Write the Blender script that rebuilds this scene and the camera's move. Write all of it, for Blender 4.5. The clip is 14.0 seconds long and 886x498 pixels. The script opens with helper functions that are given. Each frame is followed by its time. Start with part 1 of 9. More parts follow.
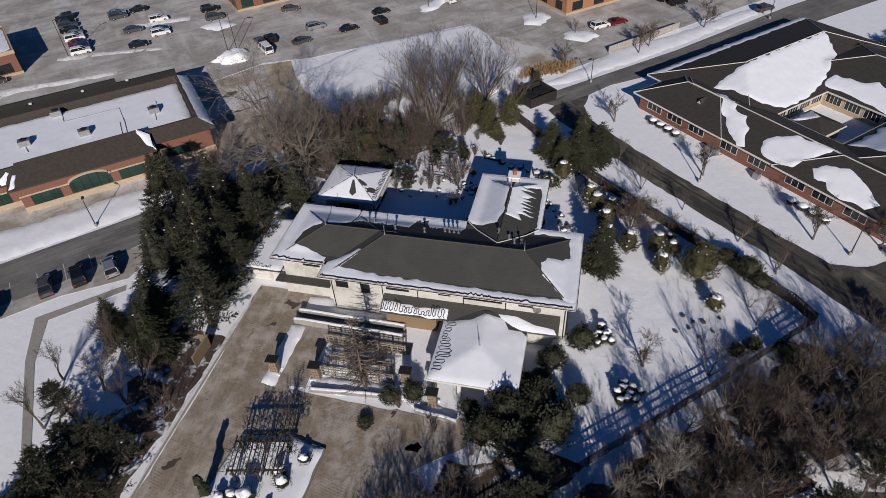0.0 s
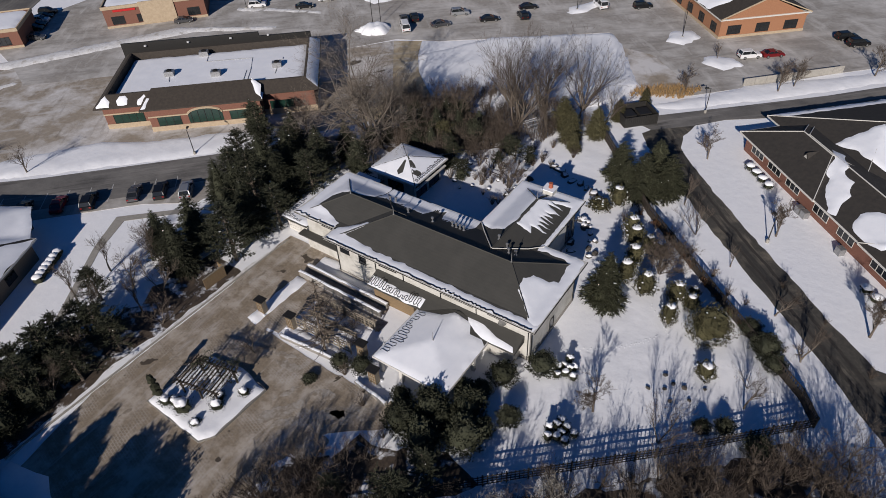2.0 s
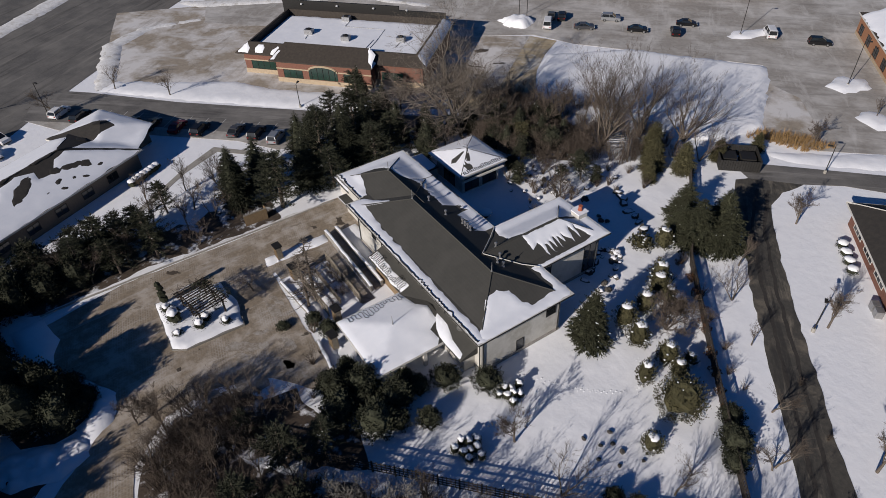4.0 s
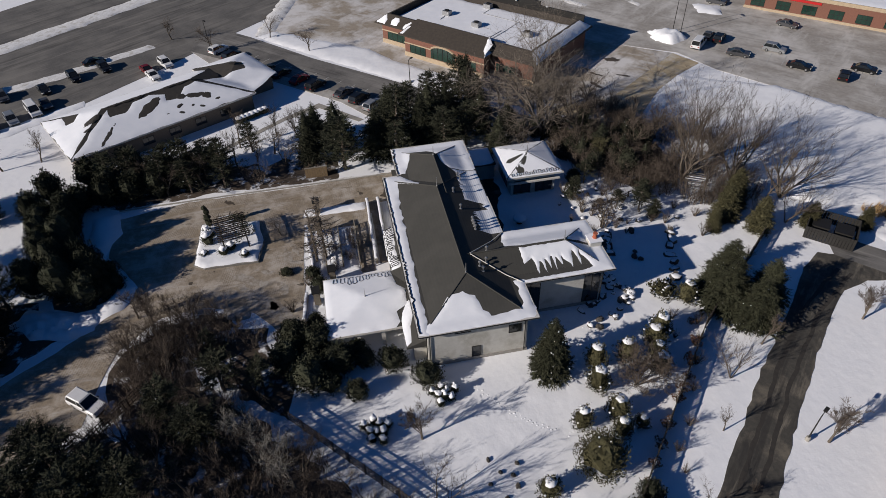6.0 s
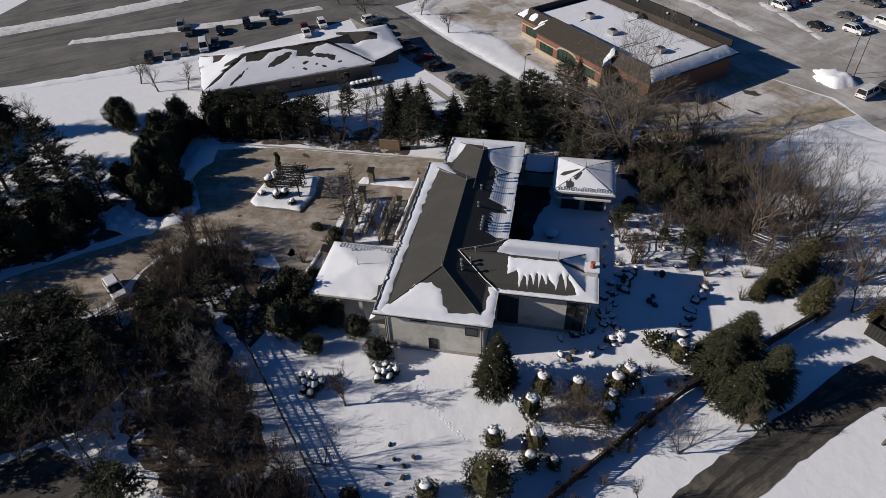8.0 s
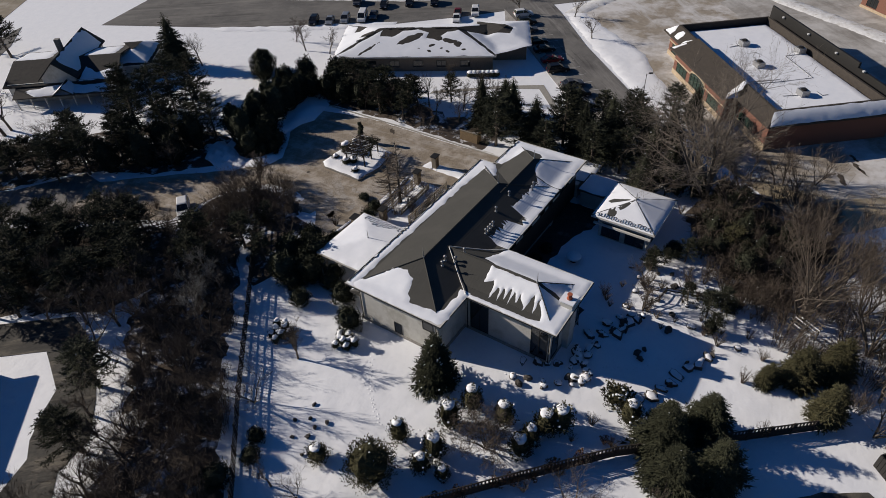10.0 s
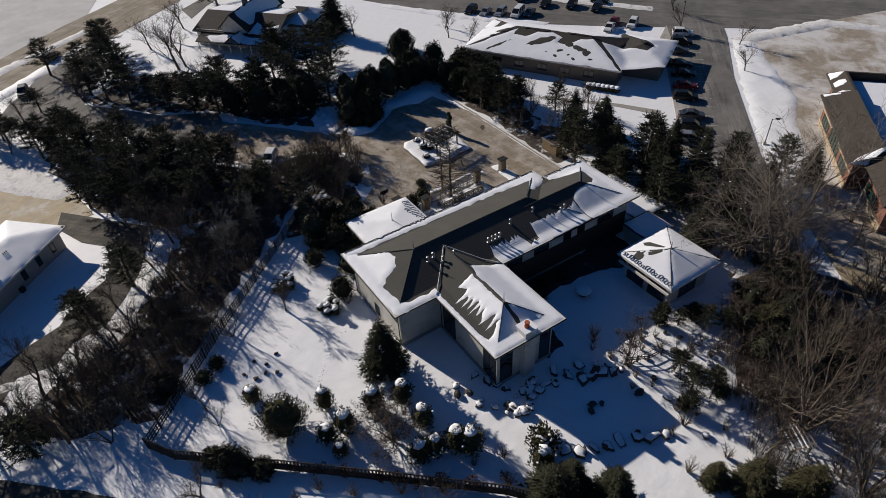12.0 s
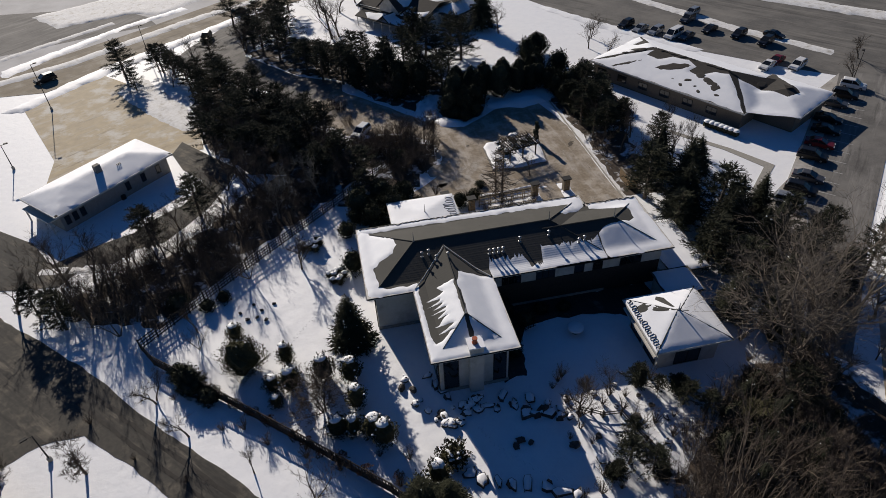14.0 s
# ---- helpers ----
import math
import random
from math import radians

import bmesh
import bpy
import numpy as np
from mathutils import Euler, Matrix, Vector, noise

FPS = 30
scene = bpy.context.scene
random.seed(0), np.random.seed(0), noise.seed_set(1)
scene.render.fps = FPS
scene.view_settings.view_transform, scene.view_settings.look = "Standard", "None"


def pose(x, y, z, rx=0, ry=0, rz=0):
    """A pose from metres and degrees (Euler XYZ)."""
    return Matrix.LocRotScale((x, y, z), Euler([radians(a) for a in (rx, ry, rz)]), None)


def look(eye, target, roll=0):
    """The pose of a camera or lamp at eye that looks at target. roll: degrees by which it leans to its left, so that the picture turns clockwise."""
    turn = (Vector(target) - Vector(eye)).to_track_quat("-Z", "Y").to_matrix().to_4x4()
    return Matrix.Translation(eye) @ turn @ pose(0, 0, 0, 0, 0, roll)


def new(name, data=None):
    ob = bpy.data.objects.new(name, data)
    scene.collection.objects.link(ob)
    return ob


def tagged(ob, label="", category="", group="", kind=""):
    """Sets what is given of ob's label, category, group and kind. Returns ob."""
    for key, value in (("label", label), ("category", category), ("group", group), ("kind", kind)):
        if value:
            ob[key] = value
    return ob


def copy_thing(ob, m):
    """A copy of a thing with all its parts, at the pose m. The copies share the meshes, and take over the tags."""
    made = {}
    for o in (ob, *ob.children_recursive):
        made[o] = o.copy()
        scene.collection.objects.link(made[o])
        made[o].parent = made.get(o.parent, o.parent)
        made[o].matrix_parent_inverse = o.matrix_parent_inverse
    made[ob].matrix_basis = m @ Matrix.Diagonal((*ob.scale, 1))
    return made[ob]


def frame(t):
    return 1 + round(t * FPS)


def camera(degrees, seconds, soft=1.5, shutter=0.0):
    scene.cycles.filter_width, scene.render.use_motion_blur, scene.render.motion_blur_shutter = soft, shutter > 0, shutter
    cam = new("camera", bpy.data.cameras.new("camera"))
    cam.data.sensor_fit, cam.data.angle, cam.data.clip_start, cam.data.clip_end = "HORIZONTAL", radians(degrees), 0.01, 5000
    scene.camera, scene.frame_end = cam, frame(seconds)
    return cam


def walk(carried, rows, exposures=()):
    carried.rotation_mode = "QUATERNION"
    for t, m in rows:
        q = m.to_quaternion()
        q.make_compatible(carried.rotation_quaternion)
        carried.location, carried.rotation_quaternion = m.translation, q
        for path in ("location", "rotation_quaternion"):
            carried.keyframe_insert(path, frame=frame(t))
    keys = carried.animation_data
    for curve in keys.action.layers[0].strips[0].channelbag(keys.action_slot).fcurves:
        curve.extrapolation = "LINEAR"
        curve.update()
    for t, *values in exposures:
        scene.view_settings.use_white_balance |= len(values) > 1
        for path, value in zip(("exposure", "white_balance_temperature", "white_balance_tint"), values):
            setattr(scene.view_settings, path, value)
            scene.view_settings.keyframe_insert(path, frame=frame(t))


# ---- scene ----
cam = camera(70.1, 14.0, soft=0.35)
# seconds, eye x y z, pitch, roll, yaw
ROWS = [
    (0.0, 2.40, 1.14, 60.30, -41.24, -3.49, 15.33),
    (0.5, 8.01, 2.37, 60.20, -41.09, -3.55, 20.64),
    (1.0, 13.52, 4.19, 60.10, -40.98, -3.54, 25.96),
    (1.5, 18.80, 6.59, 60.00, -40.90, -3.47, 31.30),
    (2.0, 23.80, 9.54, 59.91, -40.85, -3.35, 36.65),
    (2.5, 28.46, 13.00, 59.82, -40.82, -3.20, 42.01),
    (3.0, 32.76, 16.92, 59.74, -40.80, -3.04, 47.39),
    (3.5, 36.67, 21.26, 59.66, -40.80, -2.87, 52.78),
    (4.0, 40.19, 25.98, 59.58, -40.81, -2.71, 58.19),
    (4.5, 43.28, 31.02, 59.50, -40.83, -2.57, 63.63),
    (5.0, 45.92, 36.35, 59.43, -40.85, -2.45, 69.10),
    (5.5, 48.09, 41.92, 59.36, -40.86, -2.37, 74.59),
    (6.0, 49.76, 47.69, 59.29, -40.88, -2.31, 80.12),
    (6.5, 50.89, 53.61, 59.23, -40.89, -2.29, 85.69),
    (7.0, 51.45, 59.65, 59.17, -40.89, -2.31, 91.30),
    (7.5, 51.42, 65.74, 59.12, -40.88, -2.37, 96.95),
    (8.0, 50.77, 71.83, 59.07, -40.86, -2.45, 102.63),
    (8.5, 49.49, 77.86, 59.02, -40.83, -2.57, 108.36),
    (9.0, 47.58, 83.77, 58.98, -40.78, -2.71, 114.11),
    (9.5, 45.05, 89.48, 58.94, -40.72, -2.87, 119.89),
    (10.0, 41.94, 94.93, 58.90, -40.65, -3.04, 125.68),
    (10.5, 38.29, 100.02, 58.87, -40.56, -3.21, 131.47),
    (11.0, 34.15, 104.70, 58.84, -40.45, -3.35, 137.25),
    (11.5, 29.61, 108.89, 58.82, -40.34, -3.48, 142.99),
    (12.0, 24.74, 112.54, 58.80, -40.21, -3.55, 148.68),
    (12.5, 19.64, 115.63, 58.79, -40.07, -3.57, 154.29),
    (13.0, 14.39, 118.17, 58.78, -39.91, -3.51, 159.78),
    (13.5, 9.06, 120.20, 58.77, -39.75, -3.34, 165.12),
    (14.0, 3.69, 121.84, 58.77, -39.59, -3.06, 170.27),
]
walk(cam, [(t, pose(x, y, z, 90 + p, 0, a) @ pose(0, 0, 0, 0, 0, r)) for t, x, y, z, p, r, a in ROWS], exposures=[(0.0, -0.14, 6060, 14.5), (14.0, 0.02, 6360, 12.0)])

# ---- world and sun ----
SUN_ELEVATION, SUN_X, SUN_Y = 23.5, 0.27, -0.963
world = bpy.data.worlds.new("winter_sky")
scene.world = world
world.use_nodes = True
wn = world.node_tree.nodes
sky = wn.new("ShaderNodeTexSky")
sky.sky_type, sky.sun_disc = "NISHITA", False
sky.sun_elevation, sky.sun_rotation = radians(SUN_ELEVATION), math.atan2(SUN_X, SUN_Y)
sky.air_density, sky.dust_density, sky.ozone_density = 1.0, 0.2, 3.0
tone = wn.new("ShaderNodeHueSaturation")
tone.inputs["Hue"].default_value, tone.inputs["Saturation"].default_value = 0.51, 1.34
world.node_tree.links.new(sky.outputs[0], tone.inputs["Color"])
world.node_tree.links.new(tone.outputs[0], wn["Background"].inputs[0])
wn["Background"].inputs[1].default_value = 0.043
sun = new("sun", bpy.data.lights.new("sun", "SUN"))
sun.data.energy, sun.data.angle, sun.data.color = 5.0, radians(0.55), (1.0, 0.91, 0.78)
sun.matrix_world = look((0, 0, 0), (-SUN_X, -SUN_Y, -math.tan(radians(SUN_ELEVATION))))

# ---- materials ----
MATS = {}


def mat(name, c1, c2=None, scale=1.0, rough=0.8, bump=0.0, bscale=12.0, c3=None, s3=0.2, t3=0.55, w3=0.08, metal=0.0, spread=0.0, place="object", stretch=(1, 1, 1), spec=0.3):
    """Two tones by a fine noise, a third in patches by a broad one, fine relief, and a little spread from piece to piece."""
    m = bpy.data.materials.new(name)
    m.use_nodes = True
    n, l = m.node_tree.nodes, m.node_tree.links
    b = n["Principled BSDF"]
    b.inputs["Roughness"].default_value, b.inputs["Metallic"].default_value = rough, metal
    b.inputs["Specular IOR Level"].default_value = spec
    if place == "world":
        vec = n.new("ShaderNodeNewGeometry").outputs["Position"]
    else:
        vec = n.new("ShaderNodeTexCoord").outputs["Object"]
    if stretch != (1, 1, 1):
        mp = n.new("ShaderNodeMapping")
        mp.inputs["Scale"].default_value = stretch
        l.new(vec, mp.inputs["Vector"])
        vec = mp.outputs[0]

    def tex(s, detail=4.0, r=0.6):
        t = n.new("ShaderNodeTexNoise")
        t.inputs["Scale"].default_value, t.inputs["Detail"].default_value, t.inputs["Roughness"].default_value = s, detail, r
        l.new(vec, t.inputs["Vector"])
        return t.outputs["Fac"]

    def ramp(fac, a, z):
        r = n.new("ShaderNodeMapRange")
        r.inputs["From Min"].default_value, r.inputs["From Max"].default_value = a, z
        l.new(fac, r.inputs["Value"])
        return r.outputs[0]

    def mix(fac, a, z):
        x = n.new("ShaderNodeMix")
        x.data_type = "RGBA"
        l.new(fac, x.inputs[0])
        for v, k in ((a, 6), (z, 7)):
            if isinstance(v, tuple):
                x.inputs[k].default_value = (*v, 1)
            else:
                l.new(v, x.inputs[k])
        return x.outputs[2]

    col = mix(ramp(tex(scale), 0.3, 0.7), c1, c2 or tuple(v * 0.8 for v in c1))
    if c3:
        col = mix(ramp(tex(s3, 6.0, 0.65), t3 - w3, t3 + w3), col, c3)
    if spread:
        hsv = n.new("ShaderNodeHueSaturation")
        oi = n.new("ShaderNodeObjectInfo")
        r = n.new("ShaderNodeMapRange")
        r.inputs["To Min"].default_value, r.inputs["To Max"].default_value = 1 - spread, 1 + spread
        l.new(oi.outputs["Random"], r.inputs["Value"])
        l.new(r.outputs[0], hsv.inputs["Value"])
        l.new(col, hsv.inputs["Color"])
        col = hsv.outputs[0]
    l.new(col, b.inputs["Base Color"])
    if bump:
        bp = n.new("ShaderNodeBump")
        bp.inputs["Strength"].default_value, bp.inputs["Distance"].default_value = min(1.0, bump * 4), bump
        l.new(tex(bscale, 5.0), bp.inputs["Height"])
        l.new(bp.outputs[0], b.inputs["Normal"])
    MATS[name] = m
    return m


# c3 paints bluish dapples of tree shade into the snow
SNOW = mat("snow", (0.88, 0.885, 0.9), (0.83, 0.84, 0.862), 0.5, 0.65, 0.11, 0.8, c3=(0.79, 0.8, 0.83), s3=1.1, t3=0.64, w3=0.1, place="world")
SNOW_ROOF = mat("roof_snow", (0.86, 0.87, 0.9), (0.8, 0.82, 0.86), 0.8, 0.65, 0.03, 4.0, place="world")
SNOW_DIRTY = mat("dirty_snow", (0.78, 0.78, 0.78), (0.6, 0.59, 0.57), 1.5, 0.8, 0.06, 3.0, c3=(0.42, 0.39, 0.34), s3=0.5, t3=0.62, place="world")
ASPHALT = mat("salted_asphalt", (0.13, 0.125, 0.118), (0.095, 0.09, 0.086), 3.0, 0.9, 0.01, 30, c3=(0.2, 0.19, 0.175), s3=0.16, t3=0.52, w3=0.16, place="world")
ASPHALT_MAIN = mat("worn_main_road_asphalt", (0.125, 0.12, 0.113), (0.09, 0.086, 0.082), 2.5, 0.9, 0.01, 30, c3=(0.18, 0.17, 0.155), s3=0.12, t3=0.52, w3=0.14, place="world")
LANE = mat("worn_lane_asphalt", (0.085, 0.078, 0.066), (0.055, 0.052, 0.046), 2.0, 0.9, 0.01, 30, c3=(0.17, 0.148, 0.115), s3=0.3, t3=0.6, w3=0.09, place="world")
LOT = mat("salted_lot", (0.38, 0.355, 0.32), (0.29, 0.27, 0.245), 1.2, 0.9, 0.01, 20, c3=(0.54, 0.52, 0.49), s3=0.1, t3=0.53, w3=0.1, place="world")
TAN_LOT = mat("sanded_lot", (0.47, 0.38, 0.24), (0.35, 0.285, 0.19), 0.5, 0.8, 0.01, 20, c3=(0.56, 0.53, 0.47), s3=0.18, t3=0.57, w3=0.06, place="world")
ROAD_SAND = mat("sanded_road_asphalt", (0.27, 0.225, 0.16), (0.2, 0.168, 0.125), 0.8, 0.9, 0.01, 20, c3=(0.36, 0.32, 0.26), s3=0.2, t3=0.56, w3=0.08, place="world")
SNOW_GREY = mat("old_crusted_snow", (0.5, 0.49, 0.48), (0.43, 0.42, 0.41), 0.4, 0.85, 0.05, 1.2, c3=(0.58, 0.57, 0.56), s3=0.12, t3=0.5, w3=0.15, place="world", spec=0.1)
DRIVE = mat("sanded_paver_drive", (0.29, 0.235, 0.17), (0.2, 0.165, 0.122), 2.2, 0.9, 0.03, 7, c3=(0.41, 0.36, 0.3), s3=0.35, t3=0.54, w3=0.08, place="world")
CONCRETE = mat("concrete", (0.36, 0.34, 0.3), (0.28, 0.265, 0.235), 2.0, 0.85, 0.01, 20, place="world")
STUCCO = mat("white_stucco", (0.56, 0.545, 0.5), (0.48, 0.465, 0.42), 1.2, 0.9, 0.01, 25, c3=(0.36, 0.34, 0.29), s3=0.45, t3=0.6, w3=0.1)
TRIM = mat("off_white_trim", (0.62, 0.6, 0.55), (0.55, 0.53, 0.49), 3.0, 0.6)
STONE = mat("grey_stone", (0.3, 0.28, 0.25), (0.2, 0.19, 0.17), 3.0, 0.9, 0.03, 8, spread=0.25)
SHINGLE = mat("grey_roof_tile", (0.062, 0.06, 0.053), (0.055, 0.0535, 0.048), 0.9, 0.85, 0.012, 14, c3=(0.067, 0.0645, 0.0575), s3=0.25)
SHINGLE_BROWN = mat("brown_shingle", (0.06, 0.05, 0.04), (0.042, 0.035, 0.03), 2.0, 0.9, 0.01, 20)
SHINGLE_DARK = mat("charcoal_shingle", (0.052, 0.046, 0.04), (0.036, 0.033, 0.03), 1.5, 0.9, 0.01, 20)
BANK_LOT = mat("salted_sandy_pavement", (0.37, 0.32, 0.255), (0.28, 0.24, 0.19), 1.0, 0.9, 0.01, 20, c3=(0.64, 0.62, 0.6), s3=0.09, t3=0.52, w3=0.08, place="world")
BRICK = mat("red_brick", (0.21, 0.1, 0.07), (0.155, 0.072, 0.052), 6.0, 0.9, 0.01, 30)
BRICK_ORANGE = mat("orange_brick", (0.36, 0.18, 0.095), (0.28, 0.135, 0.075), 6.0, 0.9, 0.01, 30)
LIMESTONE = mat("tan_limestone", (0.45, 0.36, 0.25), (0.36, 0.28, 0.19), 2.0, 0.9, 0.01, 12)
GLASS = mat("dark_window_glass", (0.012, 0.014, 0.016), (0.02, 0.022, 0.024), 0.3, 0.06, spec=0.6)
GLASS_GREEN = mat("green_tinted_glass", (0.016, 0.045, 0.032), (0.01, 0.028, 0.022), 0.3, 0.08, spec=0.6)
DARK = mat("dark_metal", (0.02, 0.019, 0.018), None, 3.0, 0.6)
IRON = mat("weathered_iron", (0.03, 0.028, 0.025), (0.02, 0.019, 0.018), 4.0, 0.7)
STEEL = mat("galvanised_steel", (0.42, 0.42, 0.42), (0.3, 0.3, 0.3), 3.0, 0.45, metal=0.7)
COPPER_CAP = mat("terracotta", (0.42, 0.12, 0.06), (0.32, 0.09, 0.05), 4.0, 0.8)
FENCE_WOOD = mat("dark_fence_wood", (0.05, 0.04, 0.032), (0.03, 0.025, 0.02), 5.0, 0.85, 0.01, 20, spread=0.2)
OLD_WOOD = mat("old_grey_wood", (0.17, 0.145, 0.12), (0.1, 0.086, 0.07), 3.0, 0.9, 0.02, 20, stretch=(1, 1, 0.2))
PALE_WOOD = mat("weathered_pale_wood", (0.3, 0.26, 0.2), (0.2, 0.175, 0.14), 5.0, 0.85, 0.01, 20, spread=0.15)
TAN_WOOD = mat("tan_cedar_wood", (0.24, 0.17, 0.095), (0.17, 0.12, 0.07), 5.0, 0.85, 0.01, 20)
BARK = mat("grey_brown_bark", (0.15, 0.122, 0.095), (0.085, 0.07, 0.056), 5.0, 0.95, 0.02, 14, spread=0.25)
BARK_PALE = mat("pale_bark", (0.26, 0.24, 0.21), (0.16, 0.15, 0.13), 5.0, 0.9, 0.02, 14)
BARK_TALL = mat("tan_grey_bark", (0.2, 0.17, 0.14), (0.12, 0.1, 0.08), 4.0, 0.95, 0.02, 14)
TWIG = mat("bare_twigs", (0.115, 0.09, 0.07), (0.078, 0.062, 0.05), 2.0, 0.95, spread=0.25)
NEEDLE = mat("dark_spruce_needles", (0.05, 0.052, 0.034), (0.03, 0.033, 0.022), 1.6, 0.9, spread=0.3, spec=0.1)
NEEDLE_OLIVE = mat("olive_juniper_needles", (0.088, 0.08, 0.042), (0.052, 0.05, 0.028), 1.6, 0.9, spread=0.25, spec=0.1)
NEEDLE_DARK_GREEN = mat("deep_green_needles", (0.062, 0.066, 0.04), (0.042, 0.042, 0.026), 1.3, 0.9, spread=0.2, spec=0.1)
DRY_LEAF = mat("dry_brown_leaves", (0.16, 0.085, 0.045), (0.1, 0.055, 0.03), 2.0, 0.95, spread=0.2)
GRASS_DRY = mat("dry_ornamental_grass", (0.36, 0.23, 0.1), (0.25, 0.16, 0.07), 2.0, 0.95)
LITTER = mat("leaf_litter", (0.09, 0.068, 0.05), (0.055, 0.043, 0.034), 2.0, 0.95, 0.03, 6, c3=(0.72, 0.73, 0.75), s3=0.45, t3=0.585, w3=0.05, place="world")


def joints(m, size, colour, amount, turn):
    """Snow caught in the joints of pavers, in patches."""
    n, l = m.node_tree.nodes, m.node_tree.links
    b = n["Principled BSDF"]
    old = b.inputs["Base Color"].links[0].from_socket
    g = n.new("ShaderNodeNewGeometry")
    mp = n.new("ShaderNodeMapping")
    mp.inputs["Rotation"].default_value = (0, 0, radians(turn))
    br = n.new("ShaderNodeTexBrick")
    br.inputs["Color1"].default_value = br.inputs["Color2"].default_value = (0, 0, 0, 1)
    br.inputs["Mortar"].default_value = (1, 1, 1, 1)
    br.inputs["Scale"].default_value, br.inputs["Mortar Size"].default_value = 1.0, 0.05
    br.inputs["Brick Width"].default_value, br.inputs["Row Height"].default_value = size, size * 0.6
    t = n.new("ShaderNodeTexNoise")
    t.inputs["Scale"].default_value, t.inputs["Detail"].default_value = 0.22, 5.0
    r = n.new("ShaderNodeMapRange")
    r.inputs["From Min"].default_value, r.inputs["From Max"].default_value, r.inputs["To Max"].default_value = 0.46, 0.62, amount
    mu = n.new("ShaderNodeMath")
    mu.operation = "MULTIPLY"
    x = n.new("ShaderNodeMix")
    x.data_type = "RGBA"
    l.new(g.outputs["Position"], mp.inputs["Vector"])
    l.new(mp.outputs[0], br.inputs["Vector"])
    l.new(g.outputs["Position"], t.inputs["Vector"])
    l.new(t.outputs["Fac"], r.inputs["Value"])
    l.new(br.outputs["Color"], mu.inputs[0])
    l.new(r.outputs[0], mu.inputs[1])
    l.new(mu.outputs[0], x.inputs[0])
    l.new(old, x.inputs[6])
    x.inputs[7].default_value = (*colour, 1)
    l.new(x.outputs[2], b.inputs["Base Color"])


def streaks(m, turn, colour, amount, width=1.1, length=0.07, low=0.5, high=0.66):
    """Salt, sand or wear drawn out along the way that wheels and ploughs go."""
    n, l = m.node_tree.nodes, m.node_tree.links
    b = n["Principled BSDF"]
    old = b.inputs["Base Color"].links[0].from_socket
    g = n.new("ShaderNodeNewGeometry")
    mp = n.new("ShaderNodeMapping")
    mp.vector_type = "TEXTURE"
    mp.inputs["Rotation"].default_value = (0, 0, radians(turn))
    mp.inputs["Scale"].default_value = (1 / length, 1 / width, 1.0)
    t = n.new("ShaderNodeTexNoise")
    t.inputs["Scale"].default_value, t.inputs["Detail"].default_value, t.inputs["Roughness"].default_value, t.inputs["Distortion"].default_value = 1.0, 7.0, 0.68, 0.35
    r = n.new("ShaderNodeMapRange")
    r.inputs["From Min"].default_value, r.inputs["From Max"].default_value, r.inputs["To Max"].default_value = low, high, amount
    x = n.new("ShaderNodeMix")
    x.data_type = "RGBA"
    l.new(g.outputs["Position"], mp.inputs["Vector"])
    l.new(mp.outputs[0], t.inputs["Vector"])
    l.new(t.outputs["Fac"], r.inputs["Value"])
    l.new(r.outputs[0], x.inputs[0])
    l.new(old, x.inputs[6])
    x.inputs[7].default_value = (*colour, 1)
    l.new(x.outputs[2], b.inputs["Base Color"])


def ribs(m, axis, pitch, depth):
    """Courses of tile that show through thin snow."""
    n, l = m.node_tree.nodes, m.node_tree.links
    b = n["Principled BSDF"]
    g = n.new("ShaderNodeNewGeometry")
    w = n.new("ShaderNodeTexWave")
    w.bands_direction = axis
    w.inputs["Scale"].default_value, w.inputs["Distortion"].default_value, w.inputs["Detail"].default_value = 0.314 / pitch, 0.6, 2.0
    bp = n.new("ShaderNodeBump")
    bp.inputs["Strength"].default_value, bp.inputs["Distance"].default_value = 0.8, depth
    l.new(g.outputs["Position"], w.inputs["Vector"])
    l.new(w.outputs["Fac"], bp.inputs["Height"])
    l.new(bp.outputs[0], b.inputs["Normal"])


SNOW_RIBBED = mat("thin_ribbed_roof_snow", (0.82, 0.83, 0.86), (0.74, 0.76, 0.8), 1.2, 0.65, place="world")
ribs(SNOW_RIBBED, "Y", 0.3, 0.006)
ribs(SHINGLE, "Y", 0.42, 0.003)
ROCK = mat("dark_wet_rock", (0.1, 0.09, 0.08), (0.05, 0.045, 0.04), 3.0, 0.85, 0.03, 8, spread=0.25)
TERRACE = mat("dark_terrace_stone", (0.05, 0.045, 0.042), (0.03, 0.028, 0.026), 2.0, 0.7, 0.01, 10, c3=(0.12, 0.11, 0.1), s3=0.6, t3=0.62, w3=0.06, place="world")
# near-black wall colour that stands in for the court side's shade
SHADE_WALL = mat("shade_dark_wall", (0.05, 0.04, 0.033), (0.03, 0.025, 0.022), 4.0, 0.8)
DRIVE_WET = mat("wet_dark_pavers", (0.1, 0.08, 0.06), (0.06, 0.05, 0.04), 3.0, 0.6, 0.01, 12, place="world")
PACKED = mat("packed_grey_snow", (0.4, 0.37, 0.33), (0.3, 0.265, 0.22), 3.0, 0.8, 0.03, 6, c3=(0.24, 0.2, 0.155), s3=0.9, t3=0.52, w3=0.06, place="world")
joints(DRIVE, 0.5, (0.5, 0.48, 0.46), 0.3, 12.0)
streaks(DRIVE, 92.0, (0.5, 0.47, 0.44), 0.5, 0.8, 0.12, 0.53, 0.68)
streaks(DRIVE, 60.0, (0.12, 0.095, 0.07), 0.6, 0.5, 0.3, 0.6, 0.7)
streaks(LOT, 42.0, (0.21, 0.195, 0.175), 0.6, 0.35, 0.05)
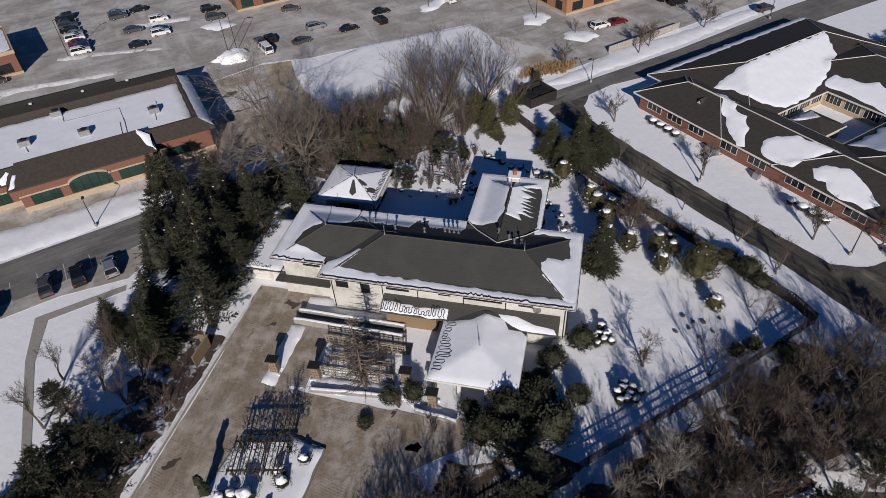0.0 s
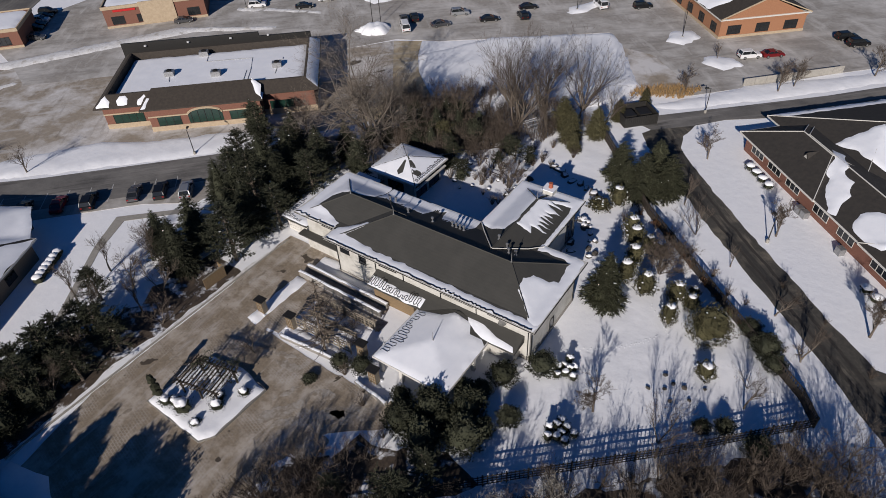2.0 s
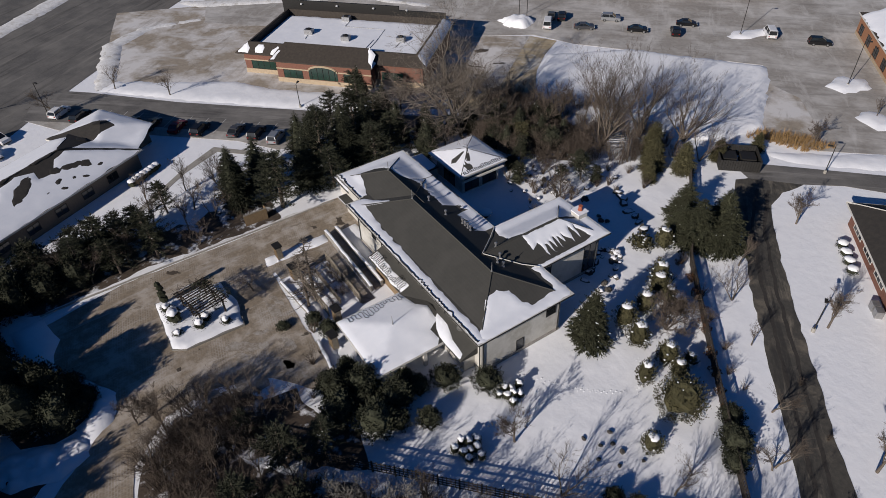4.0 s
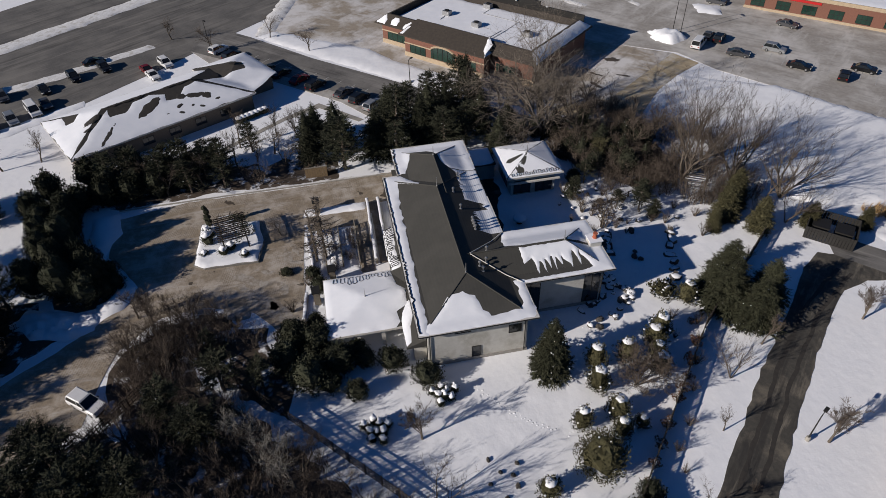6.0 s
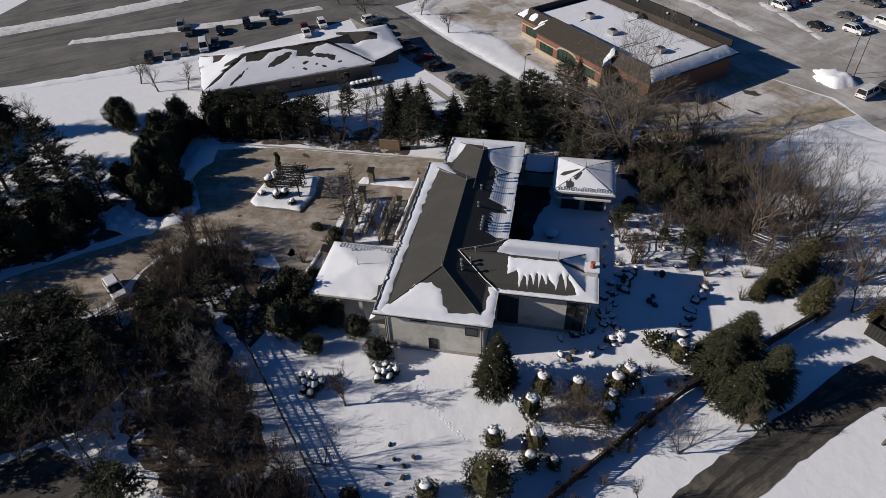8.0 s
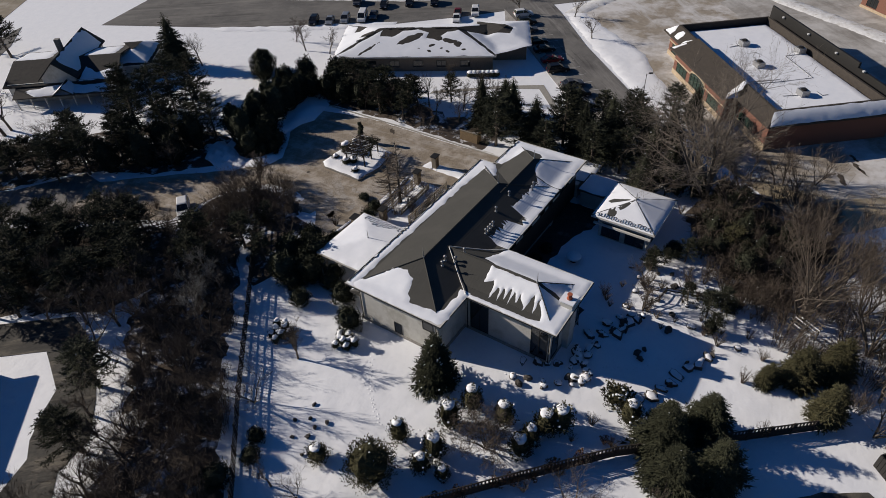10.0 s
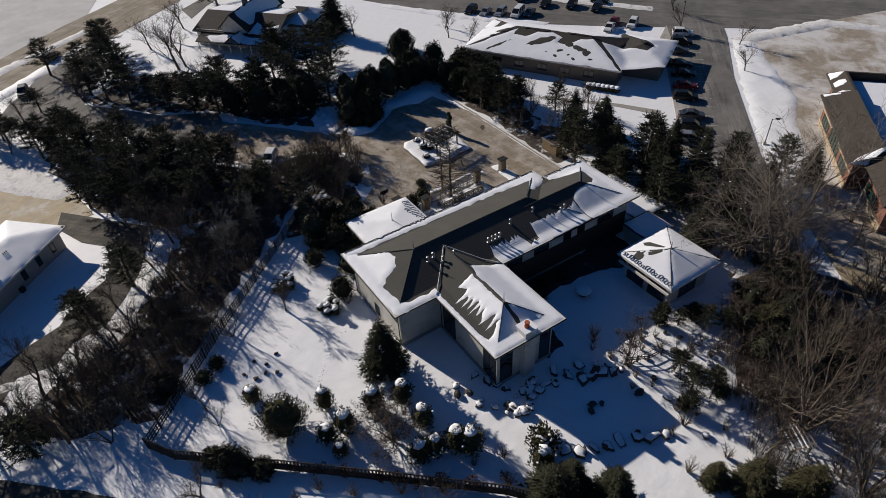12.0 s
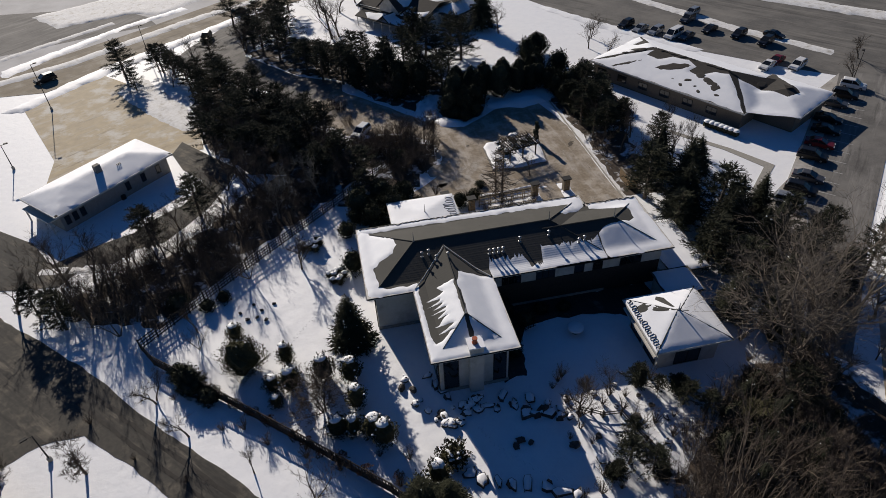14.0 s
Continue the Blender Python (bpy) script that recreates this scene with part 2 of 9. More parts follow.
streaks(LOT, 132.0, (0.6, 0.58, 0.55), 0.6, 0.22, 0.06, 0.54, 0.66)
streaks(BANK_LOT, 45.0, (0.62, 0.61, 0.6), 0.6, 0.3, 0.07, 0.53, 0.64)
streaks(BANK_LOT, 132.0, (0.17, 0.145, 0.115), 0.6, 0.4, 0.09, 0.56, 0.7)
streaks(TAN_LOT, 38.0, (0.47, 0.43, 0.36), 0.6, 0.5, 0.08, 0.52, 0.66)
streaks(ROAD_SAND, 38.0, (0.11, 0.092, 0.07), 0.6, 0.6, 0.05, 0.52, 0.66)
streaks(TAN_LOT, 38.0, (0.13, 0.105, 0.075), 0.6, 0.7, 0.12, 0.57, 0.7)
streaks(ASPHALT, 45.0, (0.3, 0.285, 0.265), 0.6, 0.6, 0.05, 0.5, 0.66)
streaks(ASPHALT, 45.0, (0.05, 0.047, 0.044), 0.6, 0.7, 0.06, 0.55, 0.68)
streaks(ASPHALT_MAIN, -52.0, (0.05, 0.047, 0.044), 0.7, 0.45, 0.03, 0.52, 0.66)
streaks(ASPHALT_MAIN, -52.0, (0.24, 0.225, 0.2), 0.6, 0.5, 0.04, 0.54, 0.66)
streaks(LANE, -46.0, (0.035, 0.033, 0.031), 0.75, 0.7, 0.05, 0.5, 0.62)
streaks(LANE, -46.0, (0.24, 0.21, 0.165), 0.7, 0.6, 0.09, 0.56, 0.68)
OFFICE_BRICK = mat("dull_tan_brick", (0.2, 0.165, 0.125), (0.15, 0.122, 0.095), 5.0, 0.9, 0.01, 25)
TYRE = mat("tyre_rubber", (0.015, 0.015, 0.015), None, 3.0, 0.85)
LAMP_RED = mat("red_tail_lamp", (0.25, 0.01, 0.01), None, 3.0, 0.25)
LAMP_WHITE = mat("clear_headlamp", (0.6, 0.6, 0.6), None, 3.0, 0.15)
PAINT_LINE = mat("worn_white_line_paint", (0.5, 0.5, 0.48), (0.35, 0.34, 0.33), 3.0, 0.8, place="world")
SIGN_RED = mat("red_sign", (0.5, 0.02, 0.02), None, 3.0, 0.5)

# ---- builders ----


class Shape:
    """Faces gathered for one mesh."""

    def __init__(self):
        self.v, self.f = [], []

    def add(self, vs, fs):
        o = len(self.v)
        self.v += [tuple(p) for p in vs]
        self.f += [tuple(o + i for i in f) for f in fs]
        return self

    def box(self, x0, x1, y0, y1, z0, z1, m=None):
        vs = [Vector((x, y, z)) for z in (z0, z1) for y in (y0, y1) for x in (x0, x1)]
        if m:
            vs = [m @ p for p in vs]
        return self.add(vs, [(0, 2, 3, 1), (4, 5, 7, 6), (0, 1, 5, 4), (2, 6, 7, 3), (0, 4, 6, 2), (1, 3, 7, 5)])

    def prism(self, poly, z0, z1):
        n = len(poly)
        vs = [(x, y, z0) for x, y in poly] + [(x, y, z1) for x, y in poly]
        fs = [tuple(range(n - 1, -1, -1)), tuple(range(n, 2 * n))] + [(i, (i + 1) % n, n + (i + 1) % n, n + i) for i in range(n)]
        return self.add(vs, fs)

    def tube(self, pts, radii, n=5, cap=True):
        rings, o = [], len(self.v)
        pts = [Vector(p) for p in pts]
        for i, p in enumerate(pts):
            d = (pts[min(i + 1, len(pts) - 1)] - pts[max(i - 1, 0)]).normalized()
            a = d.orthogonal().normalized() if abs(d.z) < 0.99 else Vector((1, 0, 0))
            b = d.cross(a).normalized()
            a = b.cross(d)
            r = radii[i] if isinstance(radii, (list, tuple)) else radii
            self.v += [tuple(p + r * (math.cos(k * 2 * math.pi / n) * a + math.sin(k * 2 * math.pi / n) * b)) for k in range(n)]
            rings.append(o + i * n)
        for r0, r1 in zip(rings, rings[1:]):
            self.f += [(r0 + k, r0 + (k + 1) % n, r1 + (k + 1) % n, r1 + k) for k in range(n)]
        if cap:
            self.f += [tuple(rings[0] + k for k in range(n - 1, -1, -1)), tuple(rings[-1] + k for k in range(n))]
        return self

    def lathe(self, prof, n=12, c=(0, 0, 0), squash=1.0):
        """Turned form: prof is radius, height from below to above."""
        o = len(self.v)
        for r, z in prof:
            self.v += [(c[0] + r * math.cos(k * 2 * math.pi / n), c[1] + squash * r * math.sin(k * 2 * math.pi / n), c[2] + z) for k in range(n)]
        for i in range(len(prof) - 1):
            a, b = o + i * n, o + (i + 1) * n
            self.f += [(a + k, a + (k + 1) % n, b + (k + 1) % n, b + k) for k in range(n)]
        self.f += [tuple(o + k for k in range(n - 1, -1, -1)), tuple(o + (len(prof) - 1) * n + k for k in range(n))]
        return self

    def blob(self, c, r, seed=0.0, rough=0.25, nu=10, nv=7, flat=1.0):
        """A lumpy rounded mass, flat below its centre by the factor flat."""
        o, c = len(self.v), Vector(c)
        rx, ry, rz = (r, r, r) if isinstance(r, (int, float)) else r
        for j in range(nv + 1):
            th = math.pi * j / nv
            for k in range(nu):
                ph = 2 * math.pi * k / nu
                d = Vector((math.sin(th) * math.cos(ph), math.sin(th) * math.sin(ph), math.cos(th)))
                s = 1 + rough * noise.noise(d * 1.7 + Vector((seed, seed * 0.7, 3.1)))
                z = d.z * rz * s * (flat if d.z < 0 else 1)
                self.v.append((c.x + d.x * rx * s, c.y + d.y * ry * s, c.z + z))
        for j in range(nv):
            a, b = o + j * nu, o + (j + 1) * nu
            self.f += [(a + k, b + k, b + (k + 1) % nu, a + (k + 1) % nu) for k in range(nu)]
        return self

    def mesh(self, name, material, smooth=False, shift=None):
        me = bpy.data.meshes.new(name)
        v = [(x - shift[0], y - shift[1], z - shift[2]) for x, y, z in self.v] if shift else self.v
        me.from_pydata(v, [], self.f)
        me.materials.append(material)
        if smooth:
            me.polygons.foreach_set("use_smooth", [True] * len(me.polygons))
        me.update()
        return me


def thing(name, place, label, category, group="", rz=0.0, kind=""):
    ob = new(name)
    ob.empty_display_size = 0.3
    ob.matrix_basis = pose(*place, 0, 0, rz)
    return tagged(ob, label, category, group, kind)


def root(ob):
    while ob.parent:
        ob = ob.parent
    return ob


def part(name, shape, material, parent, label="", world=False, smooth=False, kind=""):
    """One mesh under a thing or under a part. world: the shape is given in the world's places."""
    shift = tuple(root(parent).location) if world else None
    ob = new(name, shape.mesh(name, material, smooth, shift))
    ob.parent = parent
    return tagged(ob, label, kind=kind)


def solid(name, shape, material, label, category, group="", kind="", base=None, smooth=False):
    """A top-level mesh given in the world's places."""
    base = base or (0, 0, 0)
    ob = new(name, shape.mesh(name, material, smooth, base))
    ob.location = base
    return tagged(ob, label, category, group, kind)


def resample(poly, step, wob=0.0, seed=0.0, scale=0.6):
    out = []
    for i, a in enumerate(poly):
        b = poly[(i + 1) % len(poly)]
        d = math.hypot(b[0] - a[0], b[1] - a[1])
        k = max(1, int(d / step))
        for j in range(k):
            x, y = a[0] + (b[0] - a[0]) * j / k, a[1] + (b[1] - a[1]) * j / k
            if wob:
                q = Vector((x * scale, y * scale, seed))
                x, y = x + wob * noise.noise(q), y + wob * noise.noise(q + Vector((31.7, 5.2, 0)))
            out.append((x, y))
    return out


def sheet(poly, zf=None, h=0.15, step=0.8, wob=0.3, soft=0.6, seed=0.0, relief=0.04, rs=0.5, scale=0.6, clip=None):
    """A lying sheet of snow over the ground zf: a wandering edge, a rounded rim and a soft relief."""
    zf = zf or (lambda x, y: 0.0)
    ring = resample(poly, step, wob, seed, scale)
    if clip:
        ring = [(min(clip[1], max(clip[0], x)), min(clip[3], max(clip[2], y))) for x, y in ring]
        ring = [p for p, q in zip(ring, ring[1:] + ring[:1]) if math.hypot(p[0] - q[0], p[1] - q[1]) > 0.02]
    P = np.array(ring)
    Q = np.roll(P, -1, 0)
    xs, ys = np.arange(P[:, 0].min(), P[:, 0].max(), step), np.arange(P[:, 1].min(), P[:, 1].max(), step)
    gx, gy = [a.ravel() for a in np.meshgrid(xs, ys)]
    rng = np.random.RandomState(int(seed * 10) % 1000 + 1)
    gx, gy = gx + rng.uniform(-0.25, 0.25, len(gx)) * step, gy + rng.uniform(-0.25, 0.25, len(gy)) * step
    d = np.full(len(gx), 1e9)
    inside = np.zeros(len(gx), bool)
    for a, b in zip(P, Q):
        e = b - a
        t = np.clip(((gx - a[0]) * e[0] + (gy - a[1]) * e[1]) / max(1e-9, e @ e), 0, 1)
        d = np.minimum(d, np.hypot(gx - a[0] - t * e[0], gy - a[1] - t * e[1]))
        if e[1] != 0:
            c = (a[1] > gy) != (b[1] > gy)
            inside ^= c & (gx < e[0] * (gy - a[1]) / e[1] + a[0])
    keep = inside & (d > step * 0.35)
    gx, gy, d = gx[keep], gy[keep], d[keep]
    from mathutils.geometry import delaunay_2d_cdt
    n = len(ring)
    co = [Vector(p) for p in ring] + [Vector((x, y)) for x, y in zip(gx, gy)]
    vo, _, fo, orig, _, _ = delaunay_2d_cdt(co, [(i, (i + 1) % n) for i in range(n)], [], 1, 1e-4)
    s = Shape()
    for k, p in enumerate(vo):
        o = orig[k][0] if orig[k] else 0
        if o < n:
            z = zf(p.x, p.y) - 0.02
        else:
            f = min(1.0, d[o - n] / soft)
            z = zf(p.x, p.y) + h * (1 - (1 - f) ** 2) + relief * f * noise.noise(Vector((p.x * rs, p.y * rs, seed)))
        s.v.append((p.x, p.y, z))
    for f in fo:
        a, b, c = [vo[i] for i in f[:3]]
        up = (b.x - a.x) * (c.y - a.y) - (b.y - a.y) * (c.x - a.x) > 0
        s.f.append(tuple(f) if up else tuple(reversed(f)))
    return s


def flat(poly, z=0.02, thick=0.15):
    return Shape().prism(poly, z - thick, z)


def ribbon(line, w0, w1):
    """A strip along a line: w0 to its right, w1 to its left."""
    L, Rr = [], []
    for i, p in enumerate(line):
        a, b = Vector(line[max(0, i - 1)]), Vector(line[min(len(line) - 1, i + 1)])
        d = (b - a).normalized()
        nx, ny = -d.y, d.x
        L.append((p[0] + nx * w1, p[1] + ny * w1))
        Rr.append((p[0] - nx * w0, p[1] - ny * w0))
    return Rr + L[::-1]


def window(parent, name, w, h, m, panes=1, rows=1, frame_mat=None, glass=None, label=""):
    """A window lying in the wall's face: m takes x along the wall, y out of it, z up, from the opening's lower middle."""
    fw = 0.07
    rim = [(-w / 2 - fw, -fw), (w / 2 + fw, -fw), (w / 2 + fw, h + fw), (-w / 2 - fw, h + fw)]
    hole = [(-w / 2, 0), (w / 2, 0), (w / 2, h), (-w / 2, h)]
    vs = [m @ Vector((x, y, z)) for y in (-0.05, 0.06) for q in (rim, hole) for x, z in q]
    fs = []
    for k in range(4):
        j = (k + 1) % 4
        fs += [(8 + k, 12 + k, 12 + j, 8 + j), (k, j, 4 + j, 4 + k), (k, 8 + k, 8 + j, j), (4 + k, 4 + j, 12 + j, 12 + k)]
    fr = part(name, Shape().add(vs, fs), frame_mat or TRIM, parent, label)
    for k in range(1, panes):
        x = -w / 2 + w * k / panes
        part("mullion", Shape().box(x - fw / 2, x + fw / 2, -0.05, 0.055, 0, h, m), frame_mat or TRIM, fr)
    for k in range(1, rows):
        part("transom", Shape().box(-w / 2, w / 2, -0.05, 0.05, h * k / rows - fw / 2, h * k / rows + fw / 2, m), frame_mat or TRIM, fr)
    for k in range(panes):
        part("pane", Shape().box(-w / 2 + w * k / panes + 0.01, -w / 2 + w * (k + 1) / panes - 0.01, -0.04, 0.02, 0.01, h - 0.01, m), glass or GLASS, fr)
    return fr


def facing(x, y, z, out):
    """A wall place at x, y, z whose outward side looks along the angle out (degrees from +x)."""
    return pose(x, y, z, 0, 0, out - 90)


def hip(x0, x1, y0, y1, z, slope, thick=0.25, gable0=False, gable1=False, axis="x", step=0.42, flare=0.0):
    """A hipped roof over a rectangle, laid in courses of tile; gable0, gable1: that end runs on without a hip."""
    s = Shape()
    sw = axis == "y"
    if sw:
        x0, x1, y0, y1 = y0, y1, x0, x1
    hw = (y1 - y0) / 2
    yc = (y0 + y1) / 2
    k = lambda p: (p[1], p[0], p[2]) if sw else p
    rx0, rx1 = x0 + (0 if gable0 else hw), x1 - (0 if gable1 else hw)
    low = 0.05 * flare if flare else 0.0
    zr = z + low + slope * (hw - flare)

    def slope_face(a, b, c, d):
        a, b, c, d = [Vector(k(p)) for p in (a, b, c, d)]
        n = max(2, int((d - a).length / step))
        nrm = (b - a).cross(d - a).normalized()
        if nrm.z < 0:
            nrm = -nrm
        for i in range(n):
            t0, t1 = i / n, (i + 1) / n
            p, q = a.lerp(d, t0) + nrm * 0.004, b.lerp(c, t0) + nrm * 0.004
            u, v = a.lerp(d, t1), b.lerp(c, t1)
            s.add([p, q, v, u], [(0, 1, 2, 3)])
            if i:
                s.add([a.lerp(d, t0), b.lerp(c, t0), q, p], [(0, 1, 2, 3)])
    X0, X1, Y0, Y1, Z = x0, x1, y0, y1, z
    if flare:
        X0, X1, Y0, Y1, Z = x0 + (0 if gable0 else flare), x1 - (0 if gable1 else flare), y0 + flare, y1 - flare, z + low
        slope_face((x0, y0, z), (x1, y0, z), (X1, Y0, Z), (X0, Y0, Z))
        slope_face((x1, y1, z), (x0, y1, z), (X0, Y1, Z), (X1, Y1, Z))
        if not gable0:
            slope_face((x0, y1, z), (x0, y0, z), (X0, Y0, Z), (X0, Y1, Z))
        if not gable1:
            slope_face((x1, y0, z), (x1, y1, z), (X1, Y1, Z), (X1, Y0, Z))
    slope_face((X0, Y0, Z), (X1, Y0, Z), (rx1, yc, zr), (rx0, yc, zr))
    slope_face((X1, Y1, Z), (X0, Y1, Z), (rx0, yc, zr), (rx1, yc, zr))
    if not gable0:
        slope_face((X0, Y1, Z), (X0, Y0, Z), (rx0, yc, zr), (rx0, yc, zr))
    if not gable1:
        slope_face((X1, Y0, Z), (X1, Y1, Z), (rx1, yc, zr), (rx1, yc, zr))
    eave = Shape()
    q = [k((x, y, 0))[:2] for x, y in ((x0, y0), (x1, y0), (x1, y1), (x0, y1))]
    eave.prism(q if not sw else q[::-1], z - thick, z + 0.03)
    cap = Shape()
    ends = [k((rx0, yc, zr + 0.04)), k((rx1, yc, zr + 0.04))]
    cap.tube(ends, 0.09, 6)
    if not gable0:
        cap.tube([k((X0, Y0, Z + 0.04)), ends[0]], 0.07, 6).tube([k((X0, Y1, Z + 0.04)), ends[0]], 0.07, 6)
    if not gable1:
        cap.tube([k((X1, Y0, Z + 0.04)), ends[1]], 0.07, 6).tube([k((X1, Y1, Z + 0.04)), ends[1]], 0.07, 6)
    if sw:
        s.f = [tuple(reversed(f)) for f in s.f]
    return s, eave, cap, ends


def zigzag(p0, p1, amp, n, zf, r=0.035):
    """A heating cable laid in loops along an eave; amp: the loops' reach as a vector."""
    pts = []
    for i in range(n * 8 + 1):
        t = i / (n * 8)
        j = 0.25 * noise.noise(Vector((t * n * 0.9, p0[0], p0[1])))
        w = (0.5 - 0.5 * math.cos(2 * math.pi * t * n)) * (0.85 + 0.7 * noise.noise(Vector((t * n * 0.55, p0[1], 7.0))))
        b = 0.2 * math.sin(4 * math.pi * t * n) + j
        x = p0[0] + (p1[0] - p0[0]) * (t + b / n) + amp[0] * w
        y = p0[1] + (p1[1] - p0[1]) * (t + b / n) + amp[1] * w
        pts.append((x, y, zf(x, y)))
    return Shape().tube(pts, r, 4)


def wander(p0, p1, amp, n, zf, r=0.05, seed=1):
    """A cable thrown loosely along an eave, in uneven loops with flat runs between them."""
    rng = random.Random(seed)
    a, b = Vector(p0), Vector(p1)
    d, up = (b - a).normalized(), Vector(amp)
    L = (b - a).length
    pts, t = [], 0.0
    while t < L:
        w = L / n * rng.choice((0.4, 0.6, 0.9, 1.5, 2.4))
        k = rng.choice((0.08, 0.15, 0.3, 0.6, 1.0))
        for f, g in ((0.0, 0.08), (0.18, 0.5), (0.4, 0.95), (0.62, 0.9), (0.8, 0.4), (0.95, 0.05)):
            q = a + d * min(L, t + f * w) + up * (g * k + rng.uniform(-0.06, 0.06))
            pts.append((q.x, q.y, zf(q.x, q.y)))
        t += w
    return Shape().tube(pts, r, 4)


def clump(s, c, r, n, rng, leaf=0.35, flat=0.7):
    """A tuft of blades that point outwards from its middle."""
    c = Vector(c)
    for _ in range(n):
        d = Vector((rng.gauss(0, 1), rng.gauss(0, 1), rng.gauss(0.15, 0.8) * flat)).normalized()
        p = c + Vector((d.x, d.y, d.z * flat)) * r * rng.uniform(0.45, 1.0)
        u = d.orthogonal().normalized()
        v = d.cross(u)
        a = rng.uniform(0, 6.28)
        w = (u * math.cos(a) + v * math.sin(a)) * leaf * rng.uniform(0.5, 1.0)
        s.add([p - w * 0.5, p + w * 0.5, p + d * leaf * rng.uniform(0.5, 1.1)], [(0, 1, 2)])

# ---- ground, roads and lots ----
def garden_relief(x, y):
    """Drifts in the fenced garden; level where roads and drives lie."""
    m = min(1.0, max(0.0, (x + 12) / 6)) if y < 62 else min(1.0, max(0.0, (x + 34) / 6))
    m *= min(1.0, max(0.0, (109.0 - x - y) / 12)) if x + y > 90 else 1.0
    m *= min(1.0, max(0.0, (y - x - 26) / 8))
    return m * (0.1 * noise.noise(Vector((x * 0.22, y * 0.22, 1.0))) + 0.05 * noise.noise(Vector((x * 0.7, y * 0.7, 4.0))) - 0.02)


def make_ground():
    xs = np.concatenate([[-2500, -900, -400, -230], np.arange(-180, 100, 2.0), [140, 300, 900, 2500]])
    ys = np.concatenate([[-2500, -900, -300, -130], np.arange(-100, 200, 2.0), [260, 500, 1000, 2500]])
    xs = np.unique(np.concatenate([xs, np.arange(-36, 40, 0.8)]))
    ys = np.unique(np.concatenate([ys, np.arange(30, 108, 0.8)]))
    s = Shape()
    s.v = [(x, y, garden_relief(x, y) if -40 < x < 45 and 20 < y < 120 else -0.02) for y in ys for x in xs]
    n = len(xs)
    s.f = [(j * n + i, j * n + i + 1, (j + 1) * n + i + 1, (j + 1) * n + i) for j in range(len(ys) - 1) for i in range(n - 1)]
    solid("ground", s, SNOW, "snow-covered ground with soft drifts reaching to the distance", "ground", kind="structure", smooth=True)


make_ground()
S_ = {"kind": "structure"}
LANE_W = [(-5.0, 110.0), (-2.6, 106.2), (4.2, 99.4), (11.6, 91.0), (16.9, 85.8), (22.2, 80.6), (30.4, 72.6), (38.4, 63.9), (46.6, 56.3), (56, 48), (72, 33)]
LANE_E = [(80, 45), (62, 60), (50, 70), (44.6, 75.8), (41.2, 73.8), (36.8, 73.6), (30.7, 79.0), (24.6, 85.2), (18.4, 91.0), (12.7, 96.9), (6.8, 103.2), (2.4, 108.6), (1.6, 112.6), (2.2, 117.0)]
solid("road_lane", flat(resample(LANE_W + LANE_E + [(-2, 116.5)], 1.2, 0.3, 2.0, 0.5), 0.03), LANE, "worn grey asphalt lane with sand stains and dark tyre tracks", "road", **S_)
solid("road_north", flat([(-9, 113.5), (-4, 111.8), (2, 117), (6.1, 121.8), (17.1, 129.5), (30.2, 140.7), (44.6, 154), (59, 167), (90, 195), (84, 203), (47, 169), (32.7, 154), (19.8, 140.3), (5.9, 127.3), (-2.6, 119.5)], 0.034), ASPHALT, "cleared grey asphalt road between snow verges", "road", **S_)
LOT_POLY = [(-165, 72), (-140, 66), (-128, 62), (-96, 92), (-80, 108), (-70, 122), (-60, 126), (-28, 149), (-23, 143), (-12, 125), (-2, 128), (20, 151.5), (40, 171), (70, 200), (-20, 260), (-170, 190)]
solid("parking_lot_north", flat(LOT_POLY, 0.026), LOT, "large grey parking lot white with dried salt", "parking lot", **S_)
solid("parking_lot_bank", flat([(-104, 32), (-66, 68), (-54, 84), (-54, 100), (-70, 121), (-80, 108), (-96, 92), (-128, 62), (-140, 66), (-150, 45), (-134, 40), (-118, 36)], 0.030), BANK_LOT, "sand-stained pavement round the brick building", "parking lot", **S_)
solid("dirt_verge", flat([(-54, 84), (-46, 95), (-45, 101.5), (-55, 110.5), (-60, 117), (-64, 124), (-70, 121), (-54, 100)], 0.028), TAN_LOT, "muddy tan verge beside the brick building", "verge", **S_)
solid("dirt_verge", flat([(-24, 143), (-21, 136), (-14, 126), (-11, 123.5), (-2, 129), (-7, 135), (-15, 142)], 0.030), BANK_LOT, "sand-stained thawed patch at the lot's edge", "verge", **S_)
solid("road_street", flat([(-112, 22), (-104.4, 29.8), (-88.4, 43.8), (-68, 64.5), (-58, 75.5), (-50, 84), (-47, 80), (-57.5, 66), (-68, 50.5), (-85, 33), (-100, 16)], 0.036), ASPHALT, "grey asphalt side street streaked with salt", "road", **S_)
solid("road_main", flat([(-42, -70), (-56, -40), (-68, -18.5), (-79, -2), (-92, 11.5), (-104, 22), (-118, 36), (-134, 46), (-175, 90), (-260, 190), (-290, 160), (-210, 74), (-141.6, 8), (-122, -14), (-102.5, -36), (-93, -47), (-72, -75), (-60, -75)], 0.024), ASPHALT_MAIN, "wide grey main road with a parking strip along it", "road", **S_)
solid("road_far", flat([(-78, -78), (-98.7, -49.7), (-107.6, -39.5), (-126.5, -18), (-146, 4), (-214, 70), (-232, 52), (-164, -14), (-140, -38), (-122, -58), (-106, -78)], 0.025), ASPHALT_MAIN, "far carriageway of the main road", "road", **S_)
solid("parking_lot_office", flat([(-104, 21), (-112, 22), (-100, 16.2), (-88, 23.5), (-84, 30), (-66, 48.5), (-58.5, 53.5), (-57, 66), (-68, 51)], 0.031), LOT, "shaded grey parking bay beside the low office", "parking lot", **S_)
